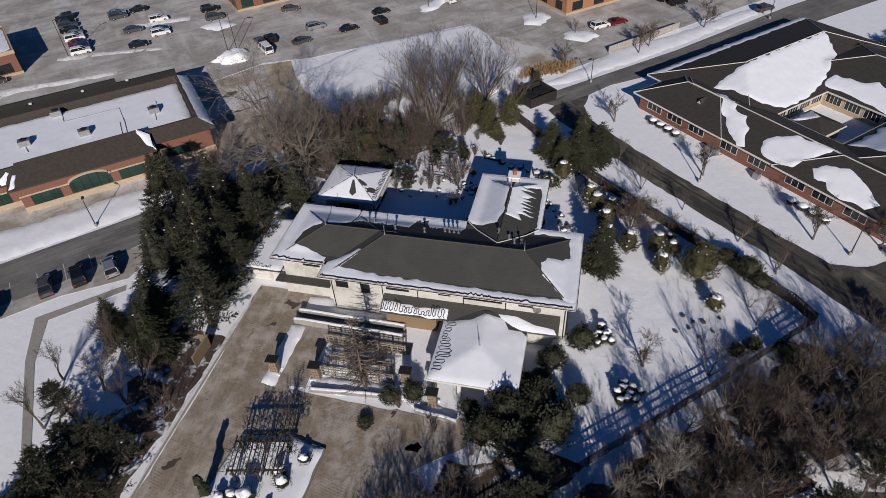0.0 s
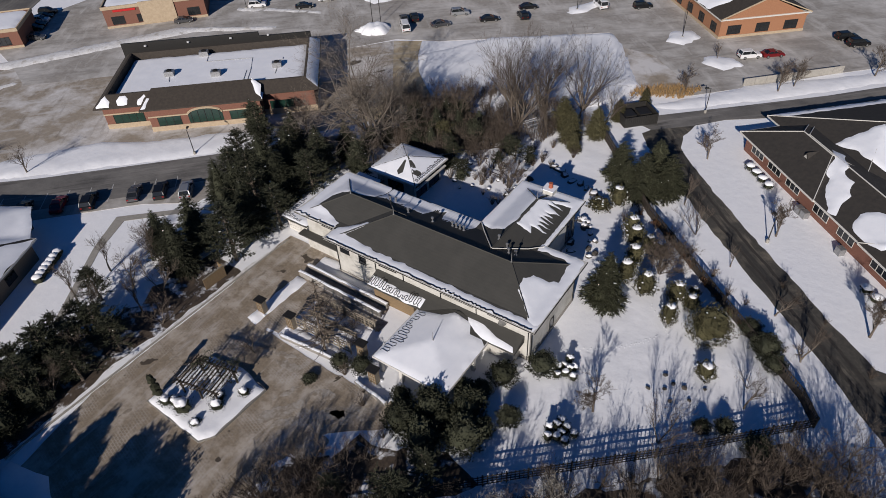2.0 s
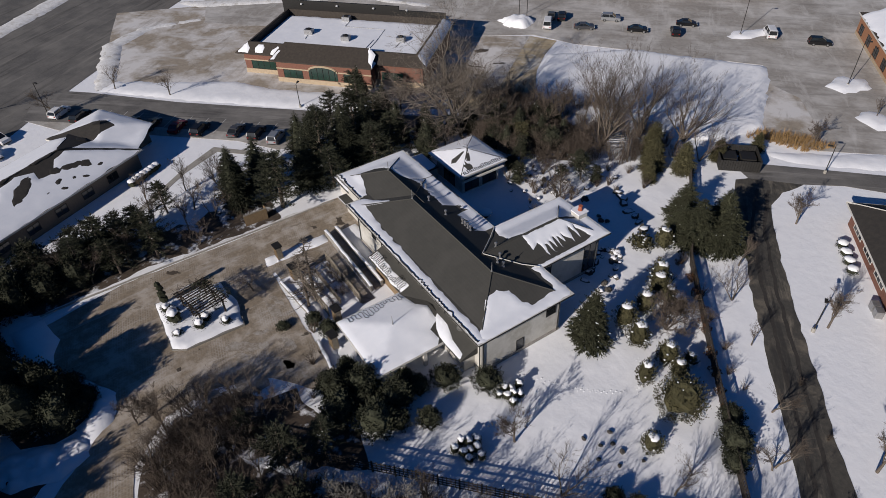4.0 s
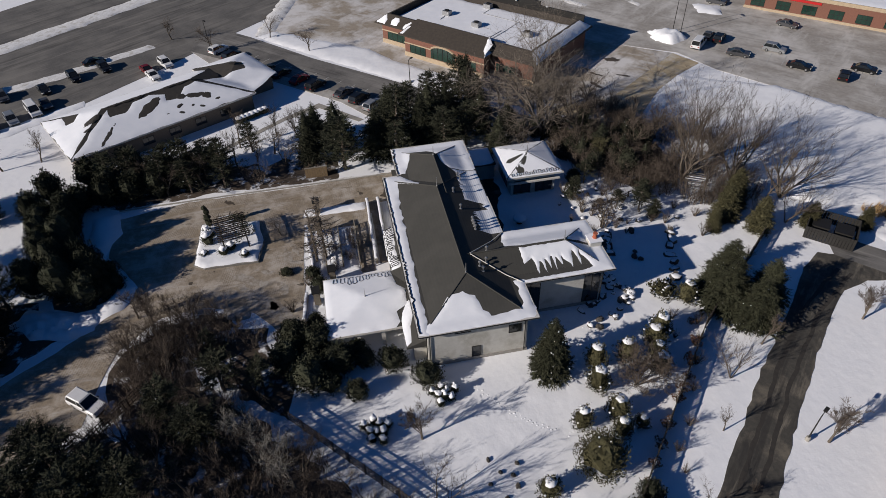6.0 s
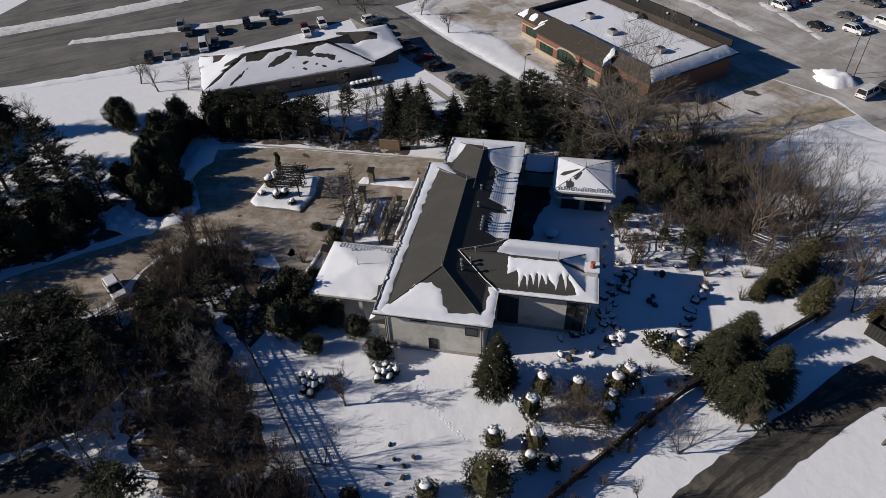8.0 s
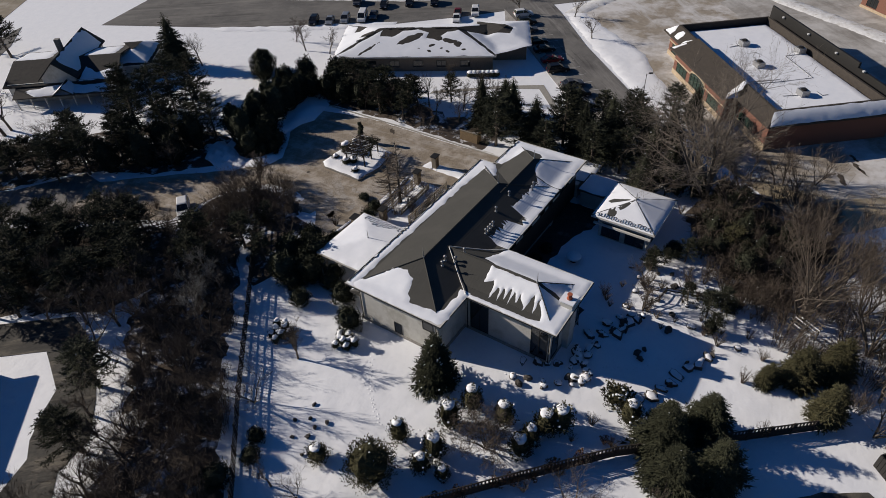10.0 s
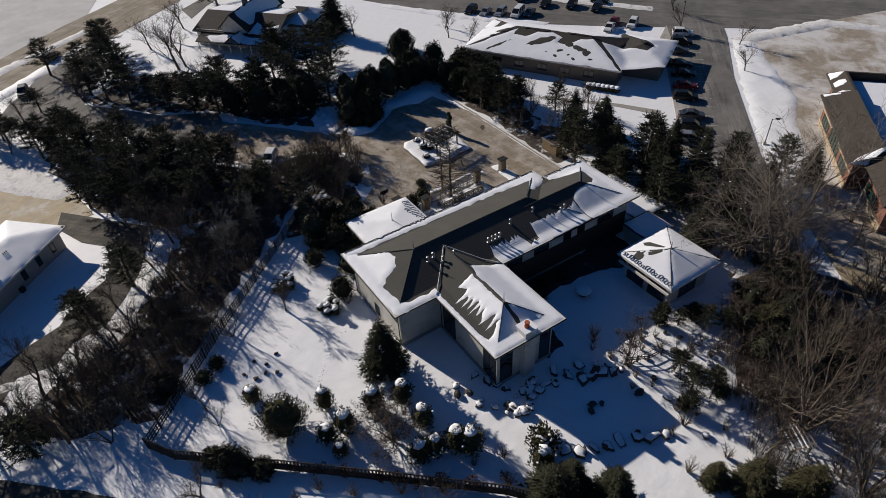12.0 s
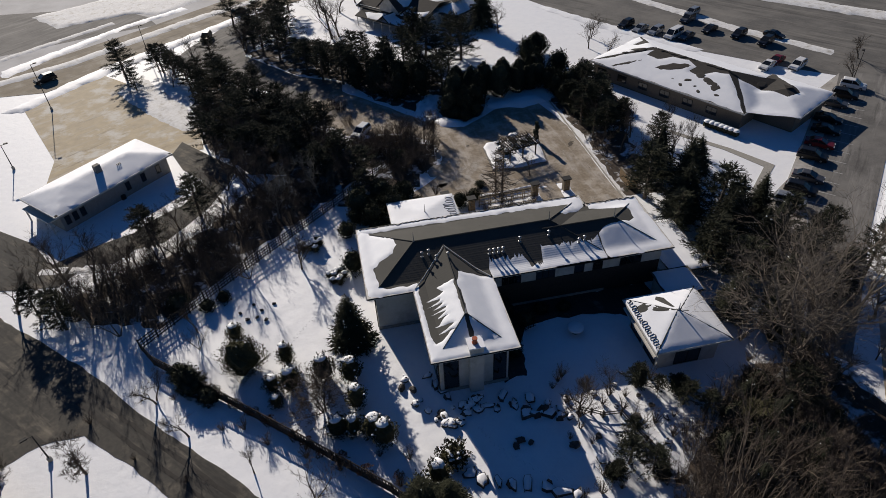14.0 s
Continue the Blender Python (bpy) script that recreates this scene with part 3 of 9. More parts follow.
solid("road_south", flat([(120, -5), (79, -24), (66, -23.2), (49, -37.1), (25.8, -55.1), (-10, -82), (-42, -107), (-75, -130), (-60, -150), (-30, -124), (-5, -102), (20, -84), (50.4, -58), (79.4, -36.4), (130, -25)], 0.028), ROAD_SAND, "sanded two-lane road in low sun", "road", **S_)
solid("snow_field", flat([(88, -29), (66, -42), (42, -62), (16, -80), (4, -110), (60, -150), (180, -120), (170, -40)], 0.022), SNOW_GREY, "old greyish crusted snow beyond the southern road", "snow field", **S_)
solid("road_branch", flat([(50.9, -67.7), (47.2, -59.9), (55.3, -58.2), (60.2, -57.1), (120.2, -37.1), (122.7, -87.4), (62.7, -79.4)], 0.026), ASPHALT, "grey side road off the southern road", "road", **S_)
solid("parking_lot_south", flat([(69, -17), (55.6, -30), (44, -18), (31.1, 0.3), (29, 12), (36, 13), (41.5, 8), (55, 20), (56, 9)], 0.033), TAN_LOT, "sand-coloured pavement with cracks and thin ice", "parking lot", **S_)
solid("road_spur", flat([(58.9, 29.9), (52.6, 34.8), (48.5, 41), (42, 37.6), (37.6, 36), (36.2, 34), (32.8, 31.4), (30.7, 30.1), (28.7, 25.2), (28, 23.4), (32, 18.7), (34.6, 12.5), (33.3, 8.2), (22.6, 20.8), (23.4, 24.7), (26.2, 31.3), (29, 35.4), (32.5, 39.6), (36.7, 40.3), (39.1, 43.0), (43.3, 42.3), (46, 46.5), (56, 45), (72, 33), (66, 24)], 0.037), LANE, "brown-grey sanded drive bending round the small building", "road", **S_)
DRIVE_POLY = [(-39, 55.6), (-28.6, 55.6), (-28.4, 51.5), (-29.3, 44), (-28, 40), (-14.5, 39.6), (-7, 40.2), (-6, 37), (-11, 33), (-13.4, 27), (-12.6, 21), (-8.4, 16.8), (-4.5, 15.6), (2.5, 14.5), (11, 1), (10, -1), (3, -6), (-4, 2), (-13, 13), (-19.5, 17.2), (-23, 15), (-27, 12), (-36, 11.5), (-38.3, 22), (-38.3, 42)]
solid("driveway", flat(resample(DRIVE_POLY, 1.2, 0.3, 3.0, 0.5), 0.032), DRIVE, "tan sanded paver driveway with tyre tracks and ice", "driveway", **S_)
solid("entrance_lane", flat([(11, 1.5), (17, -9), (31, -22.5), (40, -33), (36.5, -41), (33, -46), (27, -56.5), (15, -62), (14.5, -49.5), (23, -31), (11, -15.5), (1.4, -9.4), (2, -3)], 0.029), ASPHALT, "shaded grey asphalt lane winding out through the wood", "road", **S_)
solid("walkway", flat([(-53.5, 26), (-62.6, 37.5), (-66.6, 44.2), (-58, 52.2), (-57.4, 51.2), (-64.6, 44.2), (-61.2, 37.5), (-52.2, 26)], 0.03), CONCRETE, "narrow tan concrete footpath through the snow", "footpath", **S_)
solid("woodland_floor", sheet([(-6, 24), (6, 34), (18, 45), (31, 58.5), (44, 54), (47, 50), (33, 43), (26, 37), (20, 28), (8, 20), (-2, 18)], h=0.05, step=1.5, wob=1.2, seed=3.0), LITTER, "leaf litter and thin snow under bare trees", "woodland floor", kind="stuff")

# snow on verges and islands of the lots
for nm, poly, h, m, lab in (
    ("snow_bank", [(-104.4, 31), (-88, 45.5), (-73, 60.2), (-60, 74), (-64, 79), (-68, 74.8), (-81.5, 62), (-90, 57), (-96, 48.5), (-106, 36)], 0.25, SNOW, "snow verge before the brick building"),
    ("snow_bank", [(-104, 30.5), (-129, 37), (-135, 47), (-131.5, 64), (-130, 62), (-132, 50), (-126, 41), (-106, 35.5)], 0.3, SNOW_DIRTY, "snow verge round a lot's corner"),
    ("snow_bank", [(-148, 60), (-124, 101), (-117, 105), (-101, 114.5), (-101, 112), (-118, 101), (-140, 64)], 0.35, SNOW_DIRTY, "trodden snow verge behind the brick building"),
    ("snow_field", [(-60, 117), (-50, 134), (-27, 149), (-21, 141), (-12, 126.5), (-15, 116), (-30, 104), (-45, 102), (-55, 111)], 0.4, SNOW, "smooth snow field in a shallow basin"),
    ("snow_bank", [(-8, 119.8), (1, 130), (5.5, 137), (20, 149), (37, 166), (40, 164), (31.5, 155), (19, 141.3), (5.4, 128.4), (-3, 120.8)], 0.2, SNOW, "snow verge along the road"),
    ("snow_pile", [(-82, 121), (-80.5, 127), (-76, 128), (-73.8, 123), (-77, 120)], 1.5, SNOW, "ploughed snow heap in the parking lot"),
    ("snow_island", [(-41.5, 154), (-38, 158), (-36, 166), (-39, 167), (-43, 159)], 0.4, SNOW, "snow-covered lot island"),
    ("snow_island", [(-15, 150), (-11, 150), (-9, 156), (-12, 159), (-16, 156)], 0.4, SNOW, "snow-covered lot island"),
    ("snow_island", [(-5, 143), (0, 142), (3, 146), (0, 148.5), (-5, 147.5)], 0.4, SNOW, "oval snow-covered lot island"),
    ("snow_island", [(-113, 120), (-98, 125.5), (-98.5, 127), (-114, 121.8)], 0.25, SNOW_DIRTY, "narrow snow-covered lot island"),
    ("snow_island", [(-113, 136), (-101, 143.5), (-102, 146.5), (-114, 139)], 0.3, SNOW_DIRTY, "snow-covered lot island with dry shrubs"),
    ("snow_island", [(-120, 116.5), (-113, 119), (-114.5, 121), (-121, 118.2)], 0.3, SNOW_DIRTY, "snow-covered lot island"),
    ("snow_island", [(-95.5, 139), (-89.5, 137.5), (-87, 142), (-92, 145)], 0.4, SNOW, "snow-covered lot island"),
    ("snow_bank", [(-66, -24), (-55, -42), (-53, -41), (-63, -22), (-77, -2), (-80, -3)], 0.2, SNOW, "snow verge along the main road"),
    ("snow_bank", [(-72.5, -76), (-93, -46.8), (-102.5, -35.8), (-122, -13.8), (-141.6, 8.2), (-206, 72), (-213, 69), (-146, 4), (-126.5, -18), (-107.6, -39.5), (-98.7, -49.7), (-78, -78)], 0.25, SNOW_DIRTY, "long snow median beside the main road"),
    ("snow_bank", [(-75, -46), (-84.5, -26), (-92, -10), (-104, 8), (-107, 7), (-95, -12), (-87.5, -28), (-78, -47)], 0.2, SNOW_DIRTY, "snow strip between road and parking"),
    ("snow_bank", [(88, -28), (66, -40), (40, -62), (15, -78), (13, -76), (38, -58.5), (64, -37), (86, -25)], 0.2, SNOW_DIRTY, "snow strip beside the southern road"),
    ("snow_patch", [(50, 43.4), (43, 44.2), (36, 44.8), (28.6, 42.6), (25.4, 39.6), (27, 38.8), (31, 41), (37, 43.2), (43, 42.6), (49.6, 41.4)], 0.15, SNOW_DIRTY, "trampled snow strip beside the drive"),
    ("snow_patch", [(46, -26), (35, -8), (29, 2), (33, 5), (42, -6), (50, -18)], 0.12, SNOW_DIRTY, "thin trampled snow on pavement"),
    ("snow_bank", [(-37.6, 11.5), (-32.6, 12.8), (-26.0, 11.6), (-24.6, 9.6), (-30.0, 8.6), (-37, 8.0)], 0.5, SNOW, "ploughed snow along the drive's southern edge"),
    ("snow_bank", [(-21.4, 16.4), (-19.4, 17.4), (-17.0, 17.0), (-14.8, 15.2), (-13.6, 13.2), (-16.6, 12.4), (-19.0, 14.4)], 0.6, SNOW, "tongue of ploughed snow at the drive's mouth"),
    ("snow_bank", [(80, -38.8), (56.6, -62), (42, -73), (40, -70.5), (55.5, -59.5), (78.3, -33.5)], 0.25, SNOW, "snow median of the southern road"),
    ("snow_bank", [(84, -47), (60, -66.5), (58.5, -64.8), (82, -45)], 0.2, SNOW_DIRTY, "narrow snow strip by the southern road"),
    ("snow_field", [(66.6, -88), (36, -79), (47.3, -68), (56, -72), (74, -66), (84, -78)], 0.25, SNOW_DIRTY, "trampled snow beyond the southern road"),
    ("snow_bank", [(72.7, -15), (57, -33), (34, -53), (18, -67), (16, -64.5), (30, -51), (53, -30.5), (68, -14)], 0.3, SNOW, "snow verge along the southern road"),
    ("snow_bank", [(-38.6, 11.5), (-39.2, 30), (-39.3, 54), (-38.7, 54.5), (-38.5, 42), (-38.5, 22), (-37.8, 12)], 0.2, SNOW_DIRTY, "thin dirty snow ridge along the driveway kerb"),
):
    s = sheet(poly, lambda x, y: 0.03, h=h, step=1.2 if h < 1 else 0.6, wob=0.7, soft=0.9 if h < 1 else 2.2, seed=float(abs(poly[0][0]) % 17), relief=0.1 if h < 1 else 0.5, rs=0.6)
    cx, cy = np.mean(np.array(poly), 0)
    solid(nm, s, m, lab, nm.replace("_", " "), kind="structure", base=(float(cx), float(cy), 0), smooth=True)

# churned snow thrown up beside the drive's mouth
solid("snow_bank", sheet([(-15.0, 13.2), (-12.2, 12.9), (-11.2, 9.6), (-12.6, 5.2), (-15.8, 1.6), (-18.2, 3.2), (-17.4, 7.0), (-16.2, 10.2)], lambda x, y: 0.05, h=0.35, step=0.5, wob=0.6, soft=0.8, seed=4.0, relief=0.75, rs=1.1), SNOW, "churned lumpy snow beside the drive's mouth", "snow bank", kind="structure", smooth=True)

# bare ground and litter under the trees; bed 12.0 darkens ground for the drive's shadow
for poly, sd in (([(3.6, 16), (12.6, 2), (18, -8), (32, -21), (33, -8), (28, 12), (20, 24), (14, 26), (6, 22)], 5.0), ([(-13.4, 10.4), (-4.6, 0.8), (1, -10), (11, -16.5), (23, -32), (12, -40), (-4, -24), (-17, -12), (-21, -3), (-19, 4.6), (-14, 5.5)], 6.0), ([(-39.1, 12), (-39.3, 46), (-46, 47), (-48, 40), (-46.5, 34), (-47.5, 27), (-52, 20), (-52, 6), (-42, 4)], 7.0), ([(-24, 93), (-31, 87), (-38, 81), (-48, 84), (-50, 92), (-40, 102), (-26, 101)], 11.0), ([(-26, 10), (-23.4, 13.6), (-20.6, 15.4), (-17, 13.6), (-16, 10), (-19, 6), (-26, 6)], 12.0), ([(-8.5, 31), (-4, 25.5), (3, 31.5), (7, 37), (1, 38), (-4, 35), (-8, 35)], 8.0), ([(-13, 27), (-10.4, 32), (-8, 31), (-4, 25.5), (3, 17), (-4.5, 16), (-8, 17.2), (-12, 21.5)], 9.0)):
    solid("woodland_floor", sheet(poly, h=0.05, step=1.5, wob=1.2, seed=sd), LITTER, "leaf litter and thin snow under trees", "woodland floor", kind="stuff")


def patch(name, x, y, rx, ry, turn, seed, m, lab, z=0.034):
    rg = random.Random(seed)
    c, s = math.cos(radians(turn)), math.sin(radians(turn))
    p = []
    for k in range(9):
        a, q = k * 0.698, rg.uniform(0.55, 1.1)
        u, v = rx * q * math.cos(a), ry * q * math.sin(a)
        p.append((x + c * u - s * v, y + s * u + c * v))
    solid(name, sheet(p, lambda a, b: z, h=0.008, step=0.35, wob=0.45, soft=0.2, seed=float(seed), relief=0.0, scale=1.4), m, lab, name.replace("_", " "), kind="structure")


for k, (x, y, rx, ry, a) in enumerate(((-34.3, 49.2, 1.3, 0.5, 35), (-36.6, 28.6, 1.7, 0.7, 60), (-37.2, 25.7, 0.7, 0.5, 0), (-17.4, 37.9, 1.4, 0.8, 70), (-14.9, 39.1, 1.1, 0.6, 80), (-20.2, 27.4, 1.1, 0.5, 40), (-18.5, 24.3, 0.6, 0.5, 0), (-30.2, 23.3, 0.4, 0.4, 0), (-37.0, 37.0, 0.5, 0.3, 0), (-33, 53.0, 1.8, 1.2, 10))):
    patch("wet_patch", x, y, rx, ry, a, 40 + k, DRIVE_WET, "dark wet patch on the drive")
for k, (x, y, rx, ry, a) in enumerate(((-70.4, 107.1, 1.9, 1.2, 70), (-64.2, 101.6, 2.6, 0.5, 40), (-62.6, 106.4, 2.2, 0.4, 55), (-67.4, 100.2, 1.5, 0.4, 30), (-60.0, 99.6, 1.8, 0.6, 20))):
    patch("wet_patch", x, y, rx, ry, a, 70 + k, DRIVE_WET, "dark wet mud on the sandy pavement", 0.05)
for k, (x, y, rx, ry, a) in enumerate(((-12.5, 34.5, 3.2, 1.6, 60), (-16, 31.5, 3.0, 0.8, 50), (-18.5, 34.8, 2.6, 0.7, 65), (-35.8, 40, 3.6, 0.4, 88), (-36.4, 46.5, 3.0, 0.35, 90), (-34.2, 32, 3.0, 0.4, 80), (-13, 26.0, 2.2, 0.7, 70), (-32.4, 22.6, 2.4, 0.4, 80), (-15.0, 36.6, 2.0, 1.0, 10), (-21.0, 37.6, 2.6, 0.9, 5), (-10.4, 36.4, 3.4, 1.8, 40), (-17.0, 32.6, 3.6, 1.4, 60), (-11.4, 31.0, 2.6, 1.5, 75), (-22.4, 38.6, 2.6, 0.8, 20), (-27.4, 39.0, 1.6, 0.5, 70), (-14.0, 28.0, 2.8, 0.9, 50))):
    patch("packed_snow", x, y, rx, ry, a, 60 + k, PACKED, "thin packed snow on the pavers")

# kerbs
for line in ([(-38.4, 11.5), (-38.6, 30), (-38.6, 54.8)],):
    solid("kerb", Shape().prism(ribbon(line, 0.1, 0.1), -0.1, 0.14), CONCRETE, "low concrete kerb edged with snow", "kerb", kind="structure")


def tracks(name, line, w, gap, m, lab):
    for k in (-gap / 2, gap / 2):
        pts = resample(line + line[-2:0:-1], 2.0)[: int(1e6)]
        s = Shape().prism(resample(ribbon(line, w / 2 - k, w / 2 + k), 1.0, 0.25, k + 2), 0.03, 0.042)
        solid(name, s, m, lab, "tyre track", kind="structure")


tracks("tyre_track", [(-0.8, 111), (4.4, 102.6), (12.6, 93.4), (20.8, 85.4), (30, 76.2), (38, 68)], 0.45, 1.7, SHINGLE_DARK, "dark wet tyre track along the lane")

# ---- the house ----
EZ = 6.45


def roof_z(x, y):
    """The main roof's height over a place in the plan: flat eaves 1.6 m broad, then the slope."""
    best = EZ
    for x0, x1, y0, y1, sl, ends in ((-28.2, 3.7, 52.6, 66.5, 0.37, "both"), (-35.7, -20.0, 54.8, 66.5, 0.37, "first"), (-11.85, -1.9, 60.0, 78.0, 0.45, "wing")):
        if x0 <= x <= x1 and y0 <= y <= y1:
            if ends == "wing":
                d = min(x - x0, x1 - x, y1 - y)
            elif ends == "first":
                d = min(y - y0, y1 - y, x - x0)
            else:
                d = min(y - y0, y1 - y, x - x0, x1 - x)
            best = max(best, EZ + (0.05 * d if d < 1.6 else 0.08 + sl * (d - 1.6)))
    return best + 0.03


def make_house():
    H = thing("house", (-16, 60, 0), "large white stucco house with low hipped grey roofs half under snow", "house")
    W = dict(world=True)
    part("wall", Shape().box(-27.2, 2.7, 53.7, 65.5, 0, EZ - 0.2), STUCCO, H, **W)
    part("wall", Shape().box(-34.7, -27.2, 55.9, 65.5, 0, EZ - 0.2), STUCCO, H, **W)
    part("wall", Shape().box(-10.8, -2.9, 65.5, 77.0, 0, EZ - 0.2), STUCCO, H, **W)
    part("plinth", Shape().box(-27.3, 2.8, 53.6, 65.6, 0, 0.45).box(-10.9, -2.8, 65.4, 77.1, 0, 0.45), STONE, H, "grey stone plinth", **W)
    for args, kw in (((-28.2, 3.7, 52.6, 66.5, EZ, 0.37), dict(flare=1.6)), ((-35.7, -20.0, 54.8, 66.5, EZ, 0.37), dict(gable1=True, flare=1.6)), ((-11.85, -1.9, 60.0, 78.0, EZ, 0.45), dict(axis="y", gable0=True, flare=1.6))):
        s, e, c, ends = hip(*args, **kw)
        r = part("roof", s, SHINGLE, H, "grey tile roof slope in low courses", **W)
        part("fascia", e, TRIM, r, "off-white eave board", **W)
        part("ridge_cap", c, SHINGLE, r, **W)
        for p in ends:
            if p == ends[0] and kw.get("gable0") or p == ends[1] and kw.get("gable1"):
                continue
            part("finial", Shape().tube([(p[0], p[1], p[2]), (p[0], p[1], p[2] + 0.25), (p[0], p[1], p[2] + 1.5)], [0.14, 0.07, 0.02], 6), STEEL, r, "slim metal roof finial", **W)
        x0, x1, y0, y1 = args[:4]
        g = Shape()
        for a, b in (((x0, y0), (x1, y0)), ((x1, y0), (x1, y1)), ((x1, y1), (x0, y1)), ((x0, y1), (x0, y0))):
            if a[1] == b[1] == 60.0 or a[0] == b[0] == -20.0:
                continue
            g.tube([(*a, EZ - 0.08), (*b, EZ - 0.08)], 0.09, 5)
        part("gutter", g, DARK, r, "dark eave gutter", **W)
    # valley flashing where the wing meets the main roof
    for a, b in (((-11.85, 66.5), (-6.9, 60.9)), ((-1.9, 66.5), (-6.8, 60.9))):
        pts = [(a[0] + (b[0] - a[0]) * t, a[1] + (b[1] - a[1]) * t) for t in (0.05, 0.35, 0.65, 1.0)]
        part("valley", Shape().tube([(x, y, roof_z(x, y) + 0.1) for x, y in pts], 0.07, 5), TRIM, H, "pale metal valley ridge", **W)

    # snow lying on the roof
    def lie(poly, h=0.065, seed=1.0, wob=0.35, step=0.45, sc=0.9, zf=roof_z, clip=(-35.68, 3.68, 52.62, 77.98), m=SNOW_ROOF, relief=0.02):
        part("snow", sheet(poly, zf, h=h, step=step, wob=wob, soft=0.3, seed=seed, relief=relief, rs=1.0, scale=sc, clip=clip), m, H, "snow lying on the roof", world=True, smooth=True)
    lie([(-28.1, 52.62), (3.65, 52.62), (3.65, 53.9), (-4, 53.9), (-12, 54.0), (-20, 54.1), (-25.8, 54.6), (-23.6, 57.2), (-24.4, 57.6), (-28.1, 55.2)], seed=1.0)
    lie([(3.68, 53.2), (3.68, 66.45), (-2.6, 66.45), (-2.6, 65.4), (1.2, 65.3), (2.0, 64.5), (2.3, 61.2), (0.9, 60.2), (-0.6, 59.9), (-1.1, 58.6), (-0.6, 56.8), (2.2, 53.9)], seed=2.0)
    comb = [(-11.8, 64.9)]
    x, rc = -12.2, random.Random(14)
    while x > -26.2:
        up = 63.6 if x > -16.4 else 65.1 if x > -18.8 else 63.0
        comb += [(x, up + rc.uniform(-0.35, 0.35)), (x - 0.12, up + rc.uniform(0.0, 0.7))]
        x -= rc.choice((0.25, 0.35, 0.6, 1.1))
    lie([(-26.8, 66.45), (-11.8, 66.45)] + comb + [(-26.8, 62.6)], h=0.025, seed=3.0, wob=0.1, step=0.3, m=SNOW_RIBBED, relief=0.0)
    lie([(-35.65, 54.85), (-35.65, 66.45), (-26.9, 66.45), (-26.9, 62.2), (-28.6, 61.6), (-30, 61.4), (-32.0, 61.0), (-33.2, 60.0), (-33.2, 57.8), (-28.4, 56.2), (-28.4, 54.85)], h=0.05, seed=3.5)
    lie([(-11.8, 66.4), (-11.8, 77.9), (-7.2, 77.9), (-7.1, 67.5), (-7.6, 65.6), (-9.4, 65.6)], seed=4.0, wob=0.2)
    fingers = [(-6.7, 77.9), (-1.95, 77.9), (-1.95, 66.6), (-2.5, 66.4), (-2.6, 74.4), (-2.9, 75.4)]
    y, rf = 75.4, random.Random(6)
    while y > 68.6:
        fingers += [(rf.uniform(-4.1, -3.0), y), (rf.uniform(-4.3, -3.6), y - 0.16)]
        y -= rf.choice((0.28, 0.4, 0.55, 0.9))
        fingers += [(rf.uniform(-5.4, -4.5), y), (rf.uniform(-5.5, -4.6), y - 0.2)]
        y -= rf.choice((0.25, 0.3, 0.45, 0.6))
    fingers += [(-4.6, 67.2), (-6.7, 67.0)]
    lie(fingers[::-1], seed=5.0, wob=0.12, step=0.25, sc=1.9)

    # heating cables along the south eaves
    for x0, x1, y, n in ((-27.8, 3.2, 52.75, 46), (-35.4, -28.4, 54.95, 11)):
        part("heating_cable", wander((x0, y), (x1, y), (0, 0.3), n * 0.9, lambda x, q: roof_z(x, q) + 0.1, 0.07, n), DARK, H, "black looped heating cable", **W)
    # the chimney of the wing
    C = part("chimney", Shape().box(-7.75, -6.2, 76.3, 77.8, 0, 7.35), STUCCO, H, "white stuccoed chimney", **W)
    part("chimney_cap", Shape().box(-7.87, -6.08, 76.18, 77.92, 7.35, 7.5), SNOW_ROOF, C, "snow-covered cap", **W)
    part("chimney_pot", Shape().lathe([(0.3, 7.48), (0.34, 7.58), (0.27, 7.66), (0.25, 8.1), (0.31, 8.15), (0.3, 8.25)], 10, (-6.9, 77.1, 0)), COPPER_CAP, C, "red clay chimney pot", **W)
    # vents
    for x, y in ((-16.6, 61.9), (-14.1, 62.9), (-13.5, 62.9), (-12.9, 62.9), (-12.3, 62.9), (-24.8, 63.2), (-24.0, 63.4), (-20.5, 61.7), (-7.0, 63.0), (-5.6, 62.6), (-4.8, 61.6), (-3.9, 61.8)):
        z = roof_z(x, y)
        part("vent", Shape().lathe([(0.2, -0.1), (0.2, 0.05), (0.11, 0.1), (0.11, 0.55), (0.2, 0.57), (0.2, 0.72), (0.05, 0.8)], 8, (x, y, z)), STEEL, H, "round metal roof vent", **W)
    # upper windows, doors and downpipes: south
    for x, w, h in ((-30.6, 2.2, 0.9), (-25.6, 1.5, 1.7), (-22.5, 1.1, 2.2), (-18.2, 2.8, 1.0), (-12.2, 1.4, 0.8), (-7.4, 4.6, 0.9), (-2.2, 1.6, 0.9)):
        y = 55.9 if x < -27.2 else 53.7
        window(H, "window", w, h, Matrix.Translation((16, -60, 0)) @ facing(x, y, 5.75 - h, -90), max(1, round(w / 1.2)), 1, DARK)
    for x in (-27.0, -20.2, -15.6, -9.8, -4.6, 2.5):
        part("downpipe", Shape().tube([(x, 53.6, 0.2), (x, 53.6, EZ - 0.3)], 0.06, 6), DARK, H, "dark downpipe", **W)
